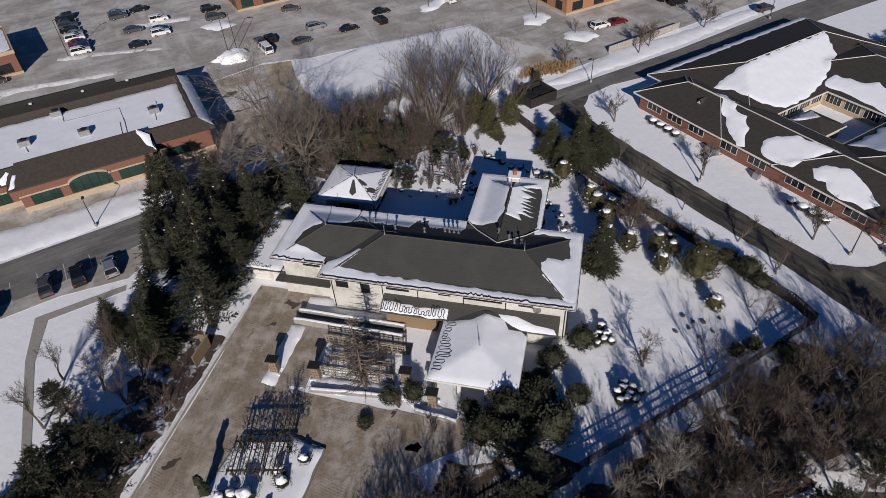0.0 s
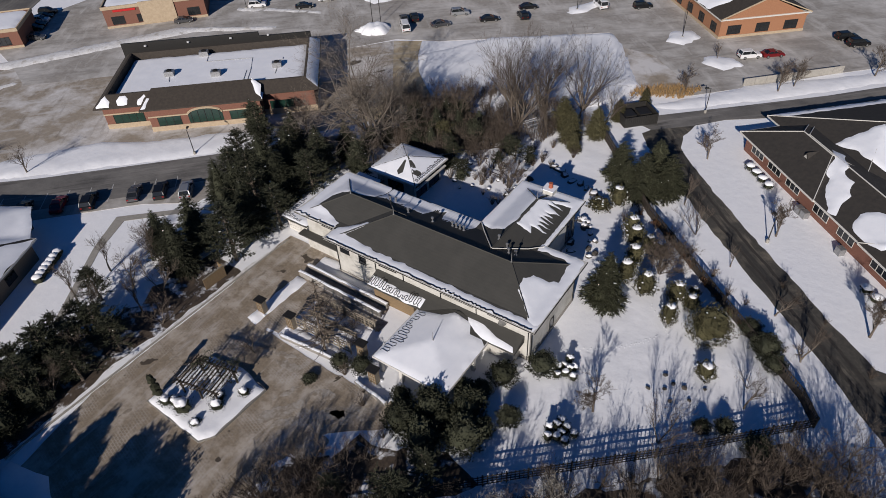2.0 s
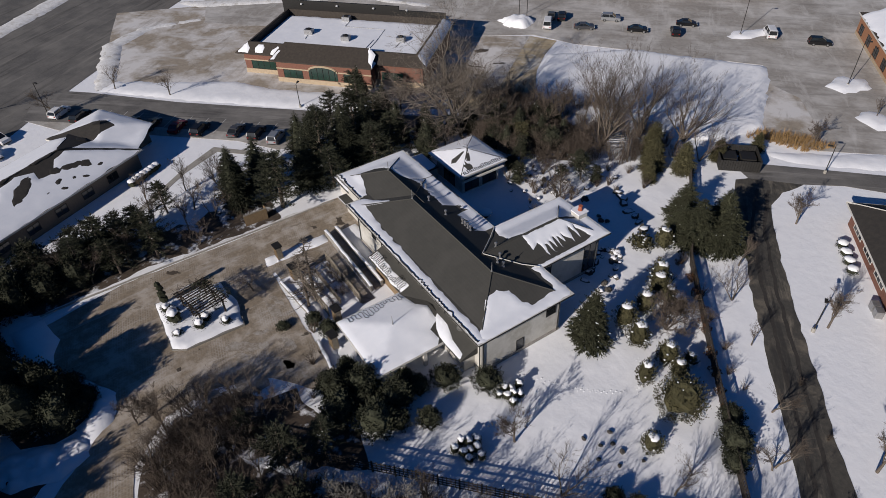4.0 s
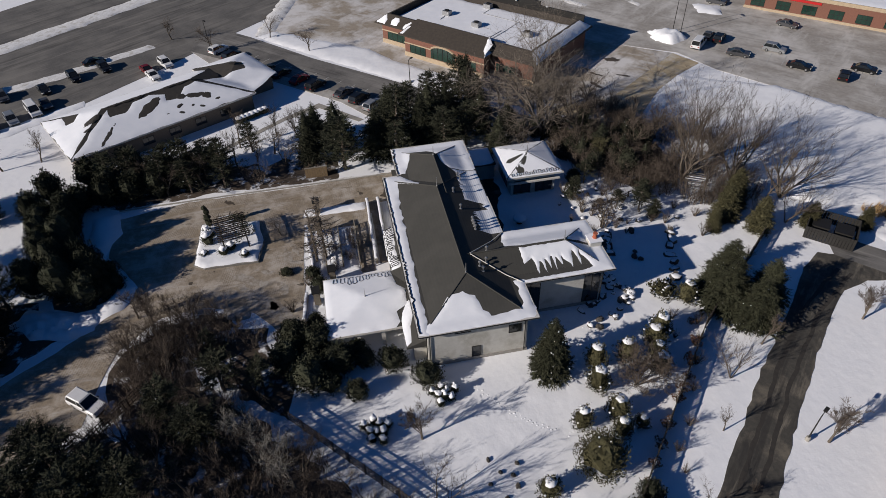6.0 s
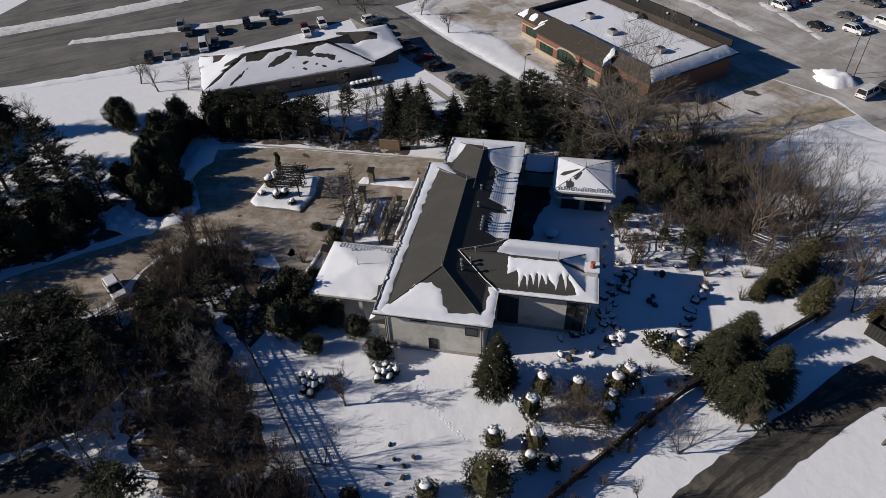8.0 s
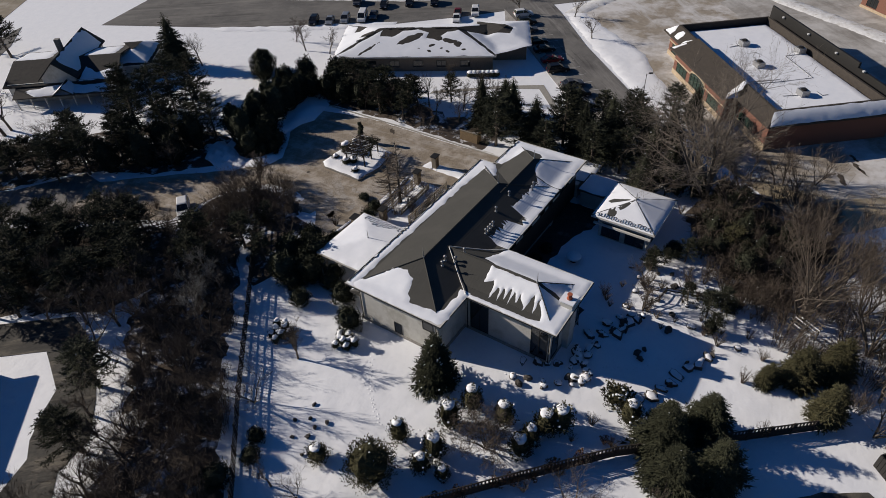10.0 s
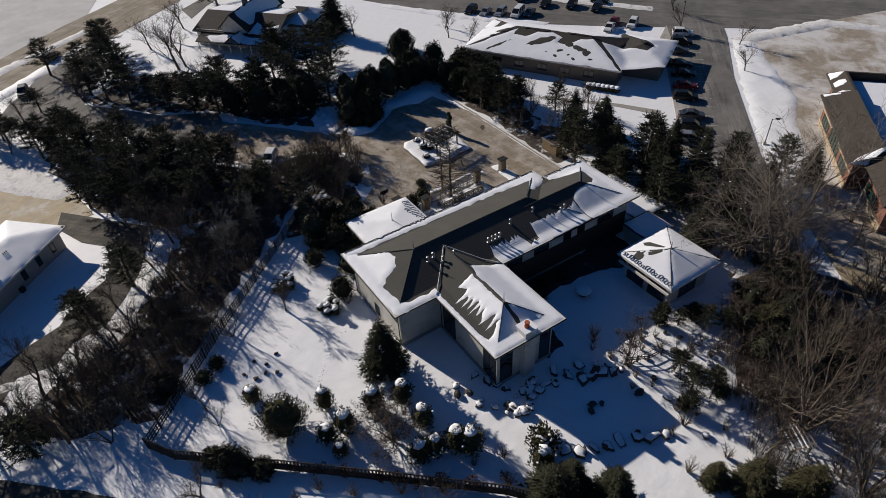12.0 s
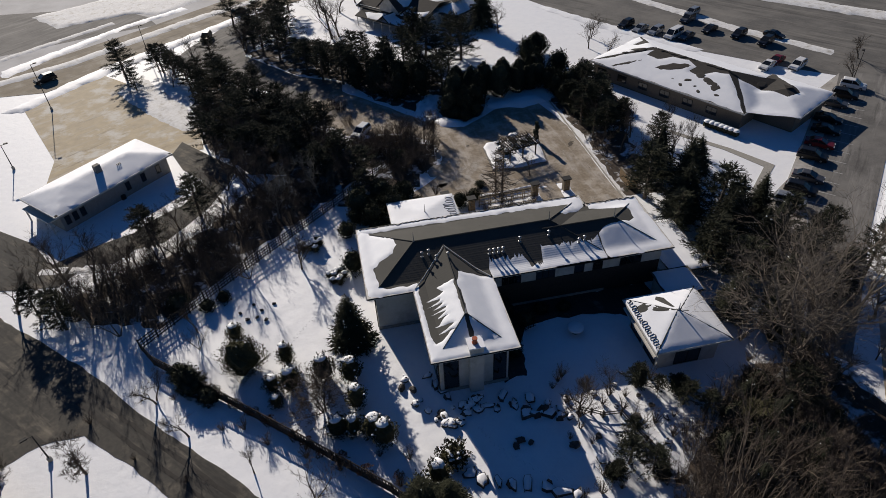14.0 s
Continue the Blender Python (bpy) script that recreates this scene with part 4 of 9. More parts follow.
    # east, north and the wing
    for x, y, z, w, h, o, n in ((2.7, 57.8, 5.0, 1.8, 0.7, 0, 2), (2.7, 59.4, 0.1, 1.0, 2.1, 0, 1), (2.7, 64.0, 3.6, 1.4, 1.2, 0, 1),
                                (-2.9, 67.6, 0.6, 2.4, 4.6, 0, 2), (-2.9, 75.6, 0.6, 2.0, 4.8, 0, 2), (-4.2, 77.0, 0.6, 1.6, 4.8, 90, 1), (-9.8, 77.0, 0.6, 1.4, 4.8, 90, 1),
                                (-10.8, 75.6, 0.6, 2.0, 4.6, 180, 2), (-10.8, 68.5, 0.6, 2.4, 4.6, 180, 2),
                                (-14.5, 65.5, 4.0, 2.4, 1.5, 90, 3), (-19.0, 65.5, 4.0, 2.4, 1.5, 90, 3), (-23.5, 65.5, 4.0, 1.2, 1.5, 90, 1), (-26.0, 65.5, 4.0, 1.2, 1.5, 90, 1), (-30.5, 65.5, 4.0, 2.8, 1.5, 90, 3),
                                (-15.5, 65.5, 0.3, 4.0, 2.3, 90, 4), (-22.0, 65.5, 0.3, 4.0, 2.3, 90, 4), (-30.0, 65.5, 0.3, 3.2, 2.3, 90, 3)):
        window(H, "window", w, h, Matrix.Translation((16, -60, 0)) @ facing(x, y, z, o), n, 1, DARK)
    for x, y in ((-2.8, 76.9), (-2.75, 66.0), (2.8, 53.9), (2.8, 65.2)):
        part("downpipe", Shape().tube([(x, y, 0.2), (x, y, EZ - 0.3)], 0.06, 6), DARK, H, "dark downpipe", **W)

    # dark panels paint deep shade on the white court walls; the terrace comes later
    part("cladding", Shape().box(-34.6, -10.85, 65.5, 65.56, 0.1, 3.9).box(-34.6, -10.85, 65.5, 65.56, 5.55, EZ - 0.25), SHADE_WALL, H, "dark panel painting the shade on the court wall", **W)
    part("cladding", Shape().box(-10.86, -10.8, 65.6, 77.0, 0.1, EZ - 0.3), SHADE_WALL, H, "dark panel painting the shade on the court wall", **W)
    part("soffit_beam", Shape().box(-34.6, -12.0, 66.0, 66.2, EZ - 0.55, EZ - 0.3), DARK, H, "dark strip added for the shade under the eaves", **W)
    # lower roofs along the south front
    pent = Shape().add([(-20.0, 51.3, 3.1), (2.0, 51.3, 3.1), (2.0, 53.7, 3.95), (-20.0, 53.7, 3.95), (-20.0, 51.3, 2.85), (2.0, 51.3, 2.85), (2.0, 53.7, 2.85), (-20.0, 53.7, 2.85)],
                       [(0, 1, 2, 3), (7, 6, 5, 4), (0, 4, 5, 1), (1, 5, 6, 2), (2, 6, 7, 3), (3, 7, 4, 0)])
    P = part("pent_roof", pent, SHINGLE, H, "low grey lean-to roof along the front", **W)
    pz = lambda x, y: 3.1 + (y - 51.3) * 0.354 + 0.02
    part("snow", sheet([(-19.9, 51.35), (-11.4, 51.35), (-11.6, 52.5), (-19.9, 52.6)], pz, h=0.12, step=0.4, wob=0.3, soft=0.3, seed=6.0), SNOW_ROOF, P, "snow strip on the lean-to", world=True, smooth=True)
    part("snow", sheet([(-5.4, 51.35), (1.8, 51.35), (1.4, 52.0), (-1.0, 52.2), (-3.0, 52.9), (-5.4, 52.9)], pz, h=0.1, step=0.4, wob=0.12, soft=0.2, seed=6.5), SNOW_ROOF, P, "snow strip on the lean-to", world=True, smooth=True)
    part("heating_cable", zigzag((-19.8, 51.4), (-11.8, 51.4), (0, 1.2), 13, lambda x, y: pz(x, y) + 0.17, 0.05), DARK, P, "black looped heating cable", **W)
    part("wall", Shape().box(-19.5, -13.0, 52.0, 53.7, 0, 2.9), TAN_WOOD, H, "tan boarded porch wall", **W)
    part("wall", Shape().box(-12.0, 1.4, 52.2, 53.7, 0, 2.9), STUCCO, H, **W)
    # entrance canopy with a broad low hipped roof
    s, e, c, ends = hip(-11.8, -1.5, 42.4, 53.0, 2.95, 0.19, gable1=True, axis="y")
    R_ = part("porch_roof", s, SHINGLE, H, "low hipped entrance roof under snow", **W)
    part("fascia", e, TRIM, R_, "off-white eave board", **W)
    oz = lambda x, y: 2.98 + 0.19 * max(0.0, min(x + 11.8, -1.5 - x, y - 42.4))
    part("snow", sheet([(-11.75, 42.45), (-1.55, 42.45), (-1.55, 50.6), (-2.3, 51.2), (-3.8, 51.0), (-4.6, 52.4), (-7.0, 52.6), (-8.3, 51.6), (-11.75, 51.2)], oz, h=0.1, step=0.5, wob=0.06, soft=0.2, seed=7.0), SNOW_ROOF, R_, "smooth deep snow on the entrance roof", world=True, smooth=True)
    part("finial", Shape().tube([(-6.65, 47.5, 3.9), (-6.65, 47.5, 4.2), (-6.65, 47.5, 5.4)], [0.13, 0.07, 0.02], 6), STEEL, R_, "slim metal roof finial", **W)
    part("heating_cable", zigzag((-11.5, 43.6), (-11.3, 51.0), (1.3, 0), 9, lambda x, y: oz(x, y) + 0.13, 0.035), DARK, R_, "black looped heating cable", **W)
    for x in (-11.2, -8.2, -5.1, -2.1):
        part("post", Shape().box(x - 0.22, x + 0.22, 42.9, 43.34, 0, 2.75), TRIM, H, "square white canopy post", **W)
    for y in (46.0, 49.0):
        for x in (-11.2, -2.1):
            part("post", Shape().box(x - 0.22, x + 0.22, y - 0.22, y + 0.22, 0, 2.75), TRIM, H, "square white canopy post", **W)
    # low garage block at the west end
    part("wall", Shape().box(-40.4, -34.7, 56.9, 66.0, 0, 2.4).box(-34.7, -27.4, 55.3, 55.9, 0, 2.4), STUCCO, H, "white garage wall", **W)
    L = part("garage_roof", Shape().prism([(-41.3, 56.2), (-35.7, 56.2), (-35.7, 67.2), (-41.3, 67.2)], 2.4, 2.6).prism([(-35.7, 54.6), (-28.0, 54.6), (-28.0, 55.9), (-35.7, 55.9)], 2.4, 2.6), SHINGLE, H, "low dark roof of the garage block", **W)
    part("snow", sheet([(-41.25, 56.3), (-35.75, 56.3), (-35.75, 67.1), (-41.25, 67.1)], lambda x, y: 2.6, h=0.2, step=0.5, wob=0.2, soft=0.4, seed=8.0), SNOW_ROOF, L, "snow on the garage roof", world=True, smooth=True)
    part("heating_cable", zigzag((-40.9, 57.0), (-40.9, 61.5), (1.0, 0), 5, lambda x, y: 2.86), DARK, L, "black looped heating cable", **W)
    part("heating_cable", zigzag((-41.0, 56.5), (-37.2, 56.5), (0, 0.7), 6, lambda x, y: 2.86), DARK, L, "black looped heating cable", **W)
    for x in (-39.0, -36.2):
        d = part("garage_door", Shape().box(x - 1.2, x + 1.2, 56.83, 56.93, 0.05, 2.15), TRIM, H, "white panelled garage door", **W)
        for z in (0.1, 0.62, 1.14, 1.66):
            part("panel", Shape().box(x - 1.1, x + 1.1, 56.78, 56.85, z, z + 0.44), TRIM, d, **W)
    # tubs and small boxes on the front wall
    part("satellite_dish", Shape().lathe([(0.05, 0.0), (0.35, 0.06), (0.5, 0.2), (0.48, 0.21), (0.05, 0.05)], 12, (-0.8, 53.3, 4.7)), STEEL, H, "small round dish on the wall", **W)


make_house()


def make_pavilion():
    """The square pavilion north-west of the court."""
    G = thing("garden_pavilion", (-31.6, 76, 0), "square white pavilion with a snow-covered pyramid roof and dark timber frame", "pavilion")
    W = dict(world=True)
    part("wall", Shape().box(-35.3, -27.9, 72.4, 79.5, 0, 3.7), STUCCO, G, **W)
    s, e, c, ends = hip(-36.3, -26.9, 71.4, 80.5, 3.9, 0.3)
    r = part("roof", s, SHINGLE, G, "grey tile pyramid roof", **W)
    part("fascia", e, TRIM, r, **W)
    part("ridge_cap", c, SHINGLE, r, **W)
    gz = lambda x, y: 3.92 + 0.3 * max(0.0, min(x + 36.3, -26.9 - x, y - 71.4, 80.5 - y))
    part("snow", sheet([(-36.25, 71.45), (-26.95, 71.45), (-26.95, 80.45), (-36.25, 80.45)], gz, h=0.08, step=0.45, wob=0.05, soft=0.2, seed=9.0, clip=(-36.28, -26.92, 71.42, 80.48)), SNOW_ROOF, r, "snow over the roof", world=True, smooth=True)
    for a0, a1, L0 in ((-86, -66, 3.5), (-44, -22, 4.4), (60, 66, 2.0), (172, 178, 2.4)):
        p = [(-31.6, 75.95)] + [(-31.6 + L0 * k * math.cos(radians(q)), 75.95 + L0 * k * math.sin(radians(q))) for q, k in ((a0, 0.9), ((a0 + a1) / 2, 1.08), (a1, 0.95))]
        part("melt_patch", sheet(p, lambda x, y: gz(x, y) + 0.1, h=0.02, step=0.3, wob=0.12, soft=0.2, seed=float(a0)), SHINGLE, r, "bare melted wedge of tile", world=True)
    part("finial", Shape().tube([(-31.6, 75.95, 5.3), (-31.6, 75.95, 6.5)], [0.12, 0.02], 6), STEEL, r, "slim metal roof finial", **W)
    part("heating_cable", zigzag((-27.1, 72.2), (-27.1, 79.8), (-0.75, 0), 11, lambda x, y: gz(x, y) + 0.13, 0.045), DARK, r, "black looped heating cable", **W)
    for x, y, o, w in ((-27.9, 74.2, 0, 2.6), (-27.9, 77.7, 0, 2.6), (-31.6, 72.4, -90, 3.0), (-31.6, 79.5, 90, 3.0)):
        window(G, "window", w, 2.2, Matrix.Translation((31.6, -76, 0)) @ facing(x, y, 0.3, o), 2, 1, DARK)
    part("beam", Shape().box(-27.3, -27.0, 71.8, 80.0, 2.6, 2.85), TRIM, G, "pale eave beam", **W)
    L = part("link_roof", Shape().box(-38.2, -33.0, 66.6, 71.3, 2.7, 2.9), SHINGLE, G, "low flat link roof", **W)
    part("snow", sheet([(-38.1, 66.7), (-33.1, 66.7), (-33.1, 71.2), (-38.1, 71.2)], lambda x, y: 2.9, h=0.2, step=0.5, wob=0.2, soft=0.4, seed=10.0), SNOW_ROOF, L, "snow on the link roof", world=True, smooth=True)
    part("wall", Shape().box(-37.8, -33.4, 67.0, 71.2, 0, 2.7), STUCCO, G, **W)


make_pavilion()
# dark sheet along the court walls; its paved surface is assumed
solid("terrace", sheet([(-33.2, 65.4), (-10.6, 65.4), (-10.6, 77.2), (-13.2, 77.0), (-13.8, 72.0), (-15.4, 69.4), (-20.0, 69.0), (-24.0, 69.4), (-27.6, 70.2), (-28.6, 71.0), (-33.2, 71.0)], lambda x, y: 0.06, h=0.02, step=0.6, wob=0.5, soft=0.2, seed=12.0, relief=0.0), TERRACE, "dark stone terrace along the north court", "terrace", kind="structure")

# ---- neighbouring buildings ----
def mansard(x0, x1, y0, y1, z0, z1, inset):
    """A ring of sloped shingle round a sunken flat roof."""
    s = Shape()
    o = [(x0, y0), (x1, y0), (x1, y1), (x0, y1)]
    i = [(x0 + inset, y0 + inset), (x1 - inset, y0 + inset), (x1 - inset, y1 - inset), (x0 + inset, y1 - inset)]
    j = [(x0 + inset + 0.4, y0 + inset + 0.4), (x1 - inset - 0.4, y0 + inset + 0.4), (x1 - inset - 0.4, y1 - inset - 0.4), (x0 + inset + 0.4, y1 - inset - 0.4)]
    vs = [(*p, z0 - 0.25) for p in o] + [(*p, z0) for p in o] + [(*p, z1) for p in i] + [(*p, z1) for p in j] + [(*p, z0 + 0.1) for p in j]
    fs = [(3, 2, 1, 0)]
    for r in range(4):
        for k in range(4):
            a, b = r * 4 + k, r * 4 + (k + 1) % 4
            fs.append((a, b, b + 4, a + 4))
    fs.append((16, 17, 18, 19))
    return s.add(vs, fs)


def make_bank():
    B = thing("brick_bank_building", (-84.5, 63.3, 0), "low red-brick commercial building with green windows and a snow-filled flat roof", "commercial building", rz=41.5)
    part("wall", Shape().box(0.8, 21.8, 0.8, 25.2, 0, 5.0).box(-8.2, 0.8, 3.6, 25.2, 0, 4.6).box(21.8, 32, 3.2, 25.2, 0, 4.2), BRICK, B, "red brick wall")
    part("base_course", Shape().box(0.7, 21.9, 0.68, 1.0, 0, 1.0).box(-8.3, 0.75, 3.5, 3.8, 0, 1.0).box(21.9, 32.2, 3.05, 3.3, 0, 1.2), LIMESTONE, B, "tan stone base course")
    for xa, xb, ya in ((0.7, 8.0, 0.7), (14.6, 21.9, 0.7), (-8.3, 0.7, 3.5)):
        part("band", Shape().box(xa, xb, ya, ya + 0.2, 2.9, 3.15), LIMESTONE, B, "pale stone band")
    for x, y, w in ((4.4, 0.8, 4.2), (17.8, 0.8, 4.0), (-3.8, 3.6, 5.6), (25.5, 3.2, 4.5)):
        window(B, "window", w, 1.7, facing(x, y, 1.1, -90), max(2, round(w / 1.3)), 1, DARK, GLASS_GREEN, "green-tinted window")
    # arched window
    n = 14
    arc = [(11.2 + 3.2 * math.cos(math.pi * k / n), 2.9 + 1.15 * math.sin(math.pi * k / n)) for k in range(n + 1)]
    g = [(14.4, 1.1), *arc, (8.0, 1.1)]
    s = Shape()
    s.add([(x, 0.76, z) for x, z in g] + [(x, 0.9, z) for x, z in g], [tuple(range(len(g) - 1, -1, -1))] + [(i, (i + 1) % len(g), len(g) + (i + 1) % len(g), len(g) + i) for i in range(len(g))])
    A = part("arched_window", s, GLASS_GREEN, B, "green-tinted arched window")
    part("arch", Shape().tube([(x, 0.72, z) for x, z in arc], 0.2, 5), LIMESTONE, A, "pale stone arch")
    for x in (8.6, 9.9, 11.2, 12.5, 13.8):
        part("glazing_bar", Shape().box(x - 0.04, x + 0.04, 0.7, 0.8, 1.1, 2.95 + 1.0 * math.sqrt(max(0, 1 - ((x - 11.2) / 3.2) ** 2))), DARK, A)
    R1 = part("roof", mansard(-9.2, 33, 2.2, 26.2, 5.0, 6.6, 2.2), SHINGLE_BROWN, B, "brown shingle mansard round a flat roof")
    front = Shape().add([(-0.2, -0.2, 5.0), (22.6, -0.2, 5.0), (20.6, 4.4, 7.2), (1.8, 4.4, 7.2), (1.8, 5.2, 5.4), (20.6, 5.2, 5.4), (-0.2, -0.2, 4.75), (22.6, -0.2, 4.75), (22.6, 3.0, 5.0), (-0.2, 3.0, 5.0)],
                        [(0, 1, 2, 3), (3, 2, 5, 4), (6, 7, 1, 0), (1, 8, 5, 2), (0, 3, 4, 9)])
    part("front_roof", front, SHINGLE_BROWN, B, "brown shingle front roof")
    part("snow", sheet([(-6.5, 4.8), (1.6, 4.9), (1.7, 5.4), (20.8, 5.4), (30, 5), (30.2, 23.4), (-6.4, 23.4)], lambda x, y: 5.12, h=0.3, step=0.9, wob=0.15, soft=0.5, seed=11.0), SNOW_ROOF, R1, "snow on the flat roof", smooth=True)
    ez = lambda x, y: 5.0 + 1.6 * min(1.0, max(0.0, (33 - x) / 2.2)) + 0.05
    part("snow", sheet([(30.9, 4.0), (32.9, 2.5), (32.9, 25.8), (30.9, 24)], ez, h=0.15, step=0.6, wob=0.15, soft=0.4, seed=12.0), SNOW_ROOF, R1, "snow on the mansard end", smooth=True)
    part("snow", Shape().add([(22.6, -0.1, 5.12), (22.6, 3.0, 5.12), (20.7, 5.15, 5.7), (20.7, 4.4, 7.3), (22.4, -0.1, 5.0), (22.4, 3.0, 5.0), (20.5, 5.15, 5.5), (20.5, 4.4, 7.15)], [(0, 1, 2, 3), (0, 4, 5, 1), (0, 3, 7, 4), (3, 2, 6, 7)]), SNOW_ROOF, R1, "snow on the hip end")
    part("snow", sheet([(22.2, 0.4), (22.4, 3.0), (21.0, 4.3), (20.4, 4.1), (21.4, 1.2)], lambda x, y: 5.05 + 0.46 * min(4.4, max(0, y + 0.2)), h=0.12, step=0.4, wob=0.1, soft=0.3, seed=13.0), SNOW_ROOF, R1, "snow on the hip", smooth=True)
    slope_z = lambda x, y: 5.02 + 0.727 * (y - 2.2)
    for k, poly in enumerate((((-8.9, 2.35), (-6.2, 2.3), (-6.1, 3.2), (-7.0, 4.3)), ((-4.6, 2.5), (-2.9, 2.45), (-2.7, 3.5), (-3.2, 4.1), (-4.3, 4.0), (-4.8, 3.3)), ((-1.2, 2.3), (-0.3, 2.3), (0.2, 3.2), (1.0, 4.2), (0.5, 4.25), (-0.8, 3.2)))):
        part("snow", sheet(poly, slope_z, h=0.1, step=0.3, wob=0.14, soft=0.3, seed=14.0 + k, scale=1.1), SNOW_ROOF, R1, "snow patch on shingles", smooth=True)
    for k, poly in enumerate((((0.1, 0.0), (0.9, 0.1), (1.6, 2.2), (1.1, 2.4)),)):
        part("snow", sheet(poly, lambda x, y: 5.03 + 0.478 * (y + 0.2), h=0.09, step=0.3, wob=0.12, soft=0.3, seed=24.0 + k, scale=1.1), SNOW_ROOF, R1, "snow streak on the front roof", smooth=True)
    for pts in (((9.5, 18.5), (19.0, 18.3), (19.2, 12.0)), ((18.2, 5.8), (18.4, 12.4)), ((19.0, 5.8), (19.2, 12.0)), ((9.5, 18.5), (9.4, 21.6)), ((24.0, 16.0), (25.4, 16.0), (25.4, 17.2)), ((3.0, 12.6), (3.4, 10.4)), ((24.5, 12.2), (24.3, 9.6))):
        part("conduit", Shape().tube([(x, y, 5.48) for x, y in pts], 0.06, 4), STEEL, R1, "thin conduit on the flat roof")
    part("parapet", Shape().box(-9.0, 20.0, 25.6, 26.0, 5.0, 8.0).box(20.0, 31.0, 25.6, 26.0, 5.0, 7.1), DARK, R1, "tall dark rear parapet")
    for x, y in ((3.0, 13.5), (12.5, 11.5), (24.5, 13.0), (8.5, 22.0)):
        u = part("roof_unit", Shape().box(x - 0.9, x + 0.9, y - 0.7, y + 0.7, 5.3, 6.4), STEEL, R1, "grey rooftop air unit")
        part("fan_cowl", Shape().lathe([(0.5, 6.4), (0.55, 6.55), (0.4, 6.62)], 10, (x, y, 0)), DARK, u)
    for x in (-4, 5, 14, 22):
        part("roof_lamp", Shape().lathe([(0.3, 0), (0.32, 0.2), (0.1, 0.3)], 8, (x, 25.35, 7.2)), LAMP_WHITE, R1, "round white lamp")


make_bank()


def make_office():
    B = thing("office_building", (-49.9, 2.9, 0), "low brick office with a hipped roof almost wholly under snow", "office building", rz=120.0)
    part("wall", Shape().box(0.8, 33.8, 0.8, 17.0, 0, 3.3).box(33.8, 41.0, 6.0, 18, 0, 3.3), OFFICE_BRICK, B, "dull tan brick wall")
    R = None
    for x0, x1, y0, y1, h in ((0, 34.5, 0, 17.8, 0.3), (30, 42, 5.2, 19, 0.26)):
        s, e, c, ends = hip(x0, x1, y0, y1, 3.5, h)
        R = part("roof", s, SHINGLE_DARK, B, "charcoal shingle hip roof")
        part("fascia", e, TRIM, R)
    def zf(x, y):
        a = min(x, 34.5 - x, y, 17.8 - y)
        b = min(x - 30, 42 - x, y - 5.2, 19 - y)
        return 3.55 + max(0.3 * max(0, a), 0.26 * max(0, b))
    def lie(poly, seed, wob=0.3):
        part("snow", sheet(poly, zf, h=0.07, step=0.7, wob=wob, soft=0.2, seed=seed, scale=0.5, relief=0.02), SNOW_ROOF, R, "snow on the roof", smooth=True)
    # the slope over the entrance, with melted gaps
    lie([(0.3, 0.1), (34.2, 0.1), (26.4, 8.2), (24, 7.4), (21.5, 5.2), (19.4, 5.8), (20.0, 7.4), (17.5, 8.5), (14.5, 8.0), (12.0, 6.2), (9.4, 6.5), (9.8, 8.4)], 15.0)
    lie([(0.1, 0.5), (9.0, 9.0), (9.2, 10.0), (6.4, 13.0), (4.4, 10.6), (3.0, 11.0), (3.2, 14.2), (0.1, 17.6)], 16.0)
    lie([(10, 9.4), (26, 9.4), (31, 14), (30, 17.7), (0.6, 17.7), (5, 13.6)], 17.0)
    lie([(34.4, 0.8), (41.9, 5.3), (41.9, 18.9), (30.5, 18.9), (34.5, 14.5), (38.2, 12.4), (37.5, 9.2), (34, 9.6), (28, 8.6)], 18.0)
    for k, (x, y, rx, ry, a) in enumerate(((7.6, 2.6, 3.2, 0.35, 45), (16.2, 5.4, 3.4, 0.9, 32), (22.2, 5.4, 0.9, 0.8, 0), (24.6, 4.6, 2.0, 0.6, -20), (26.4, 3.6, 0.8, 1.0, 0), (27.6, 2.0, 0.5, 0.3, 0), (22.8, 2.4, 0.5, 0.25, 0), (20.4, 1.6, 0.45, 0.25, 0), (18.2, 2.4, 0.4, 0.2, 0), (24.2, 1.4, 0.4, 0.25, 0), (6.6, 7.2, 1.8, 0.7, 10), (5.0, 5.2, 0.6, 0.3, 0), (31.6, 11.0, 1.4, 0.8, 90), (14.5, 9.0, 5.0, 0.4, 1), (24.0, 9.0, 4.0, 0.35, 0), (21.0, 3.4, 0.7, 0.4, 30))):
        c, q = math.cos(radians(a)), math.sin(radians(a))
        p = [(x + c * rx * math.cos(b) - q * ry * math.sin(b), y + q * rx * math.cos(b) + c * ry * math.sin(b)) for b in (0, 0.8, 1.6, 2.4, 3.2, 4.0, 4.8, 5.6)]
        part("melt_patch", sheet(p, lambda u, v: zf(u, v) + 0.09, h=0.02, step=0.3, wob=0.35, soft=0.2, seed=float(k + 3), scale=1.2), SHINGLE_DARK, R, "bare melted patch")
    for x in (3, 8, 13, 18, 23, 28):
        window(B, "window", 2.0, 1.3, facing(x, 0.8, 1.0, -90), 2, 1, DARK)
    for y in (4, 9, 14):
        window(B, "window", 1.6, 1.3, facing(0.8, y, 1.0, 180), 2, 1, DARK)


make_office()


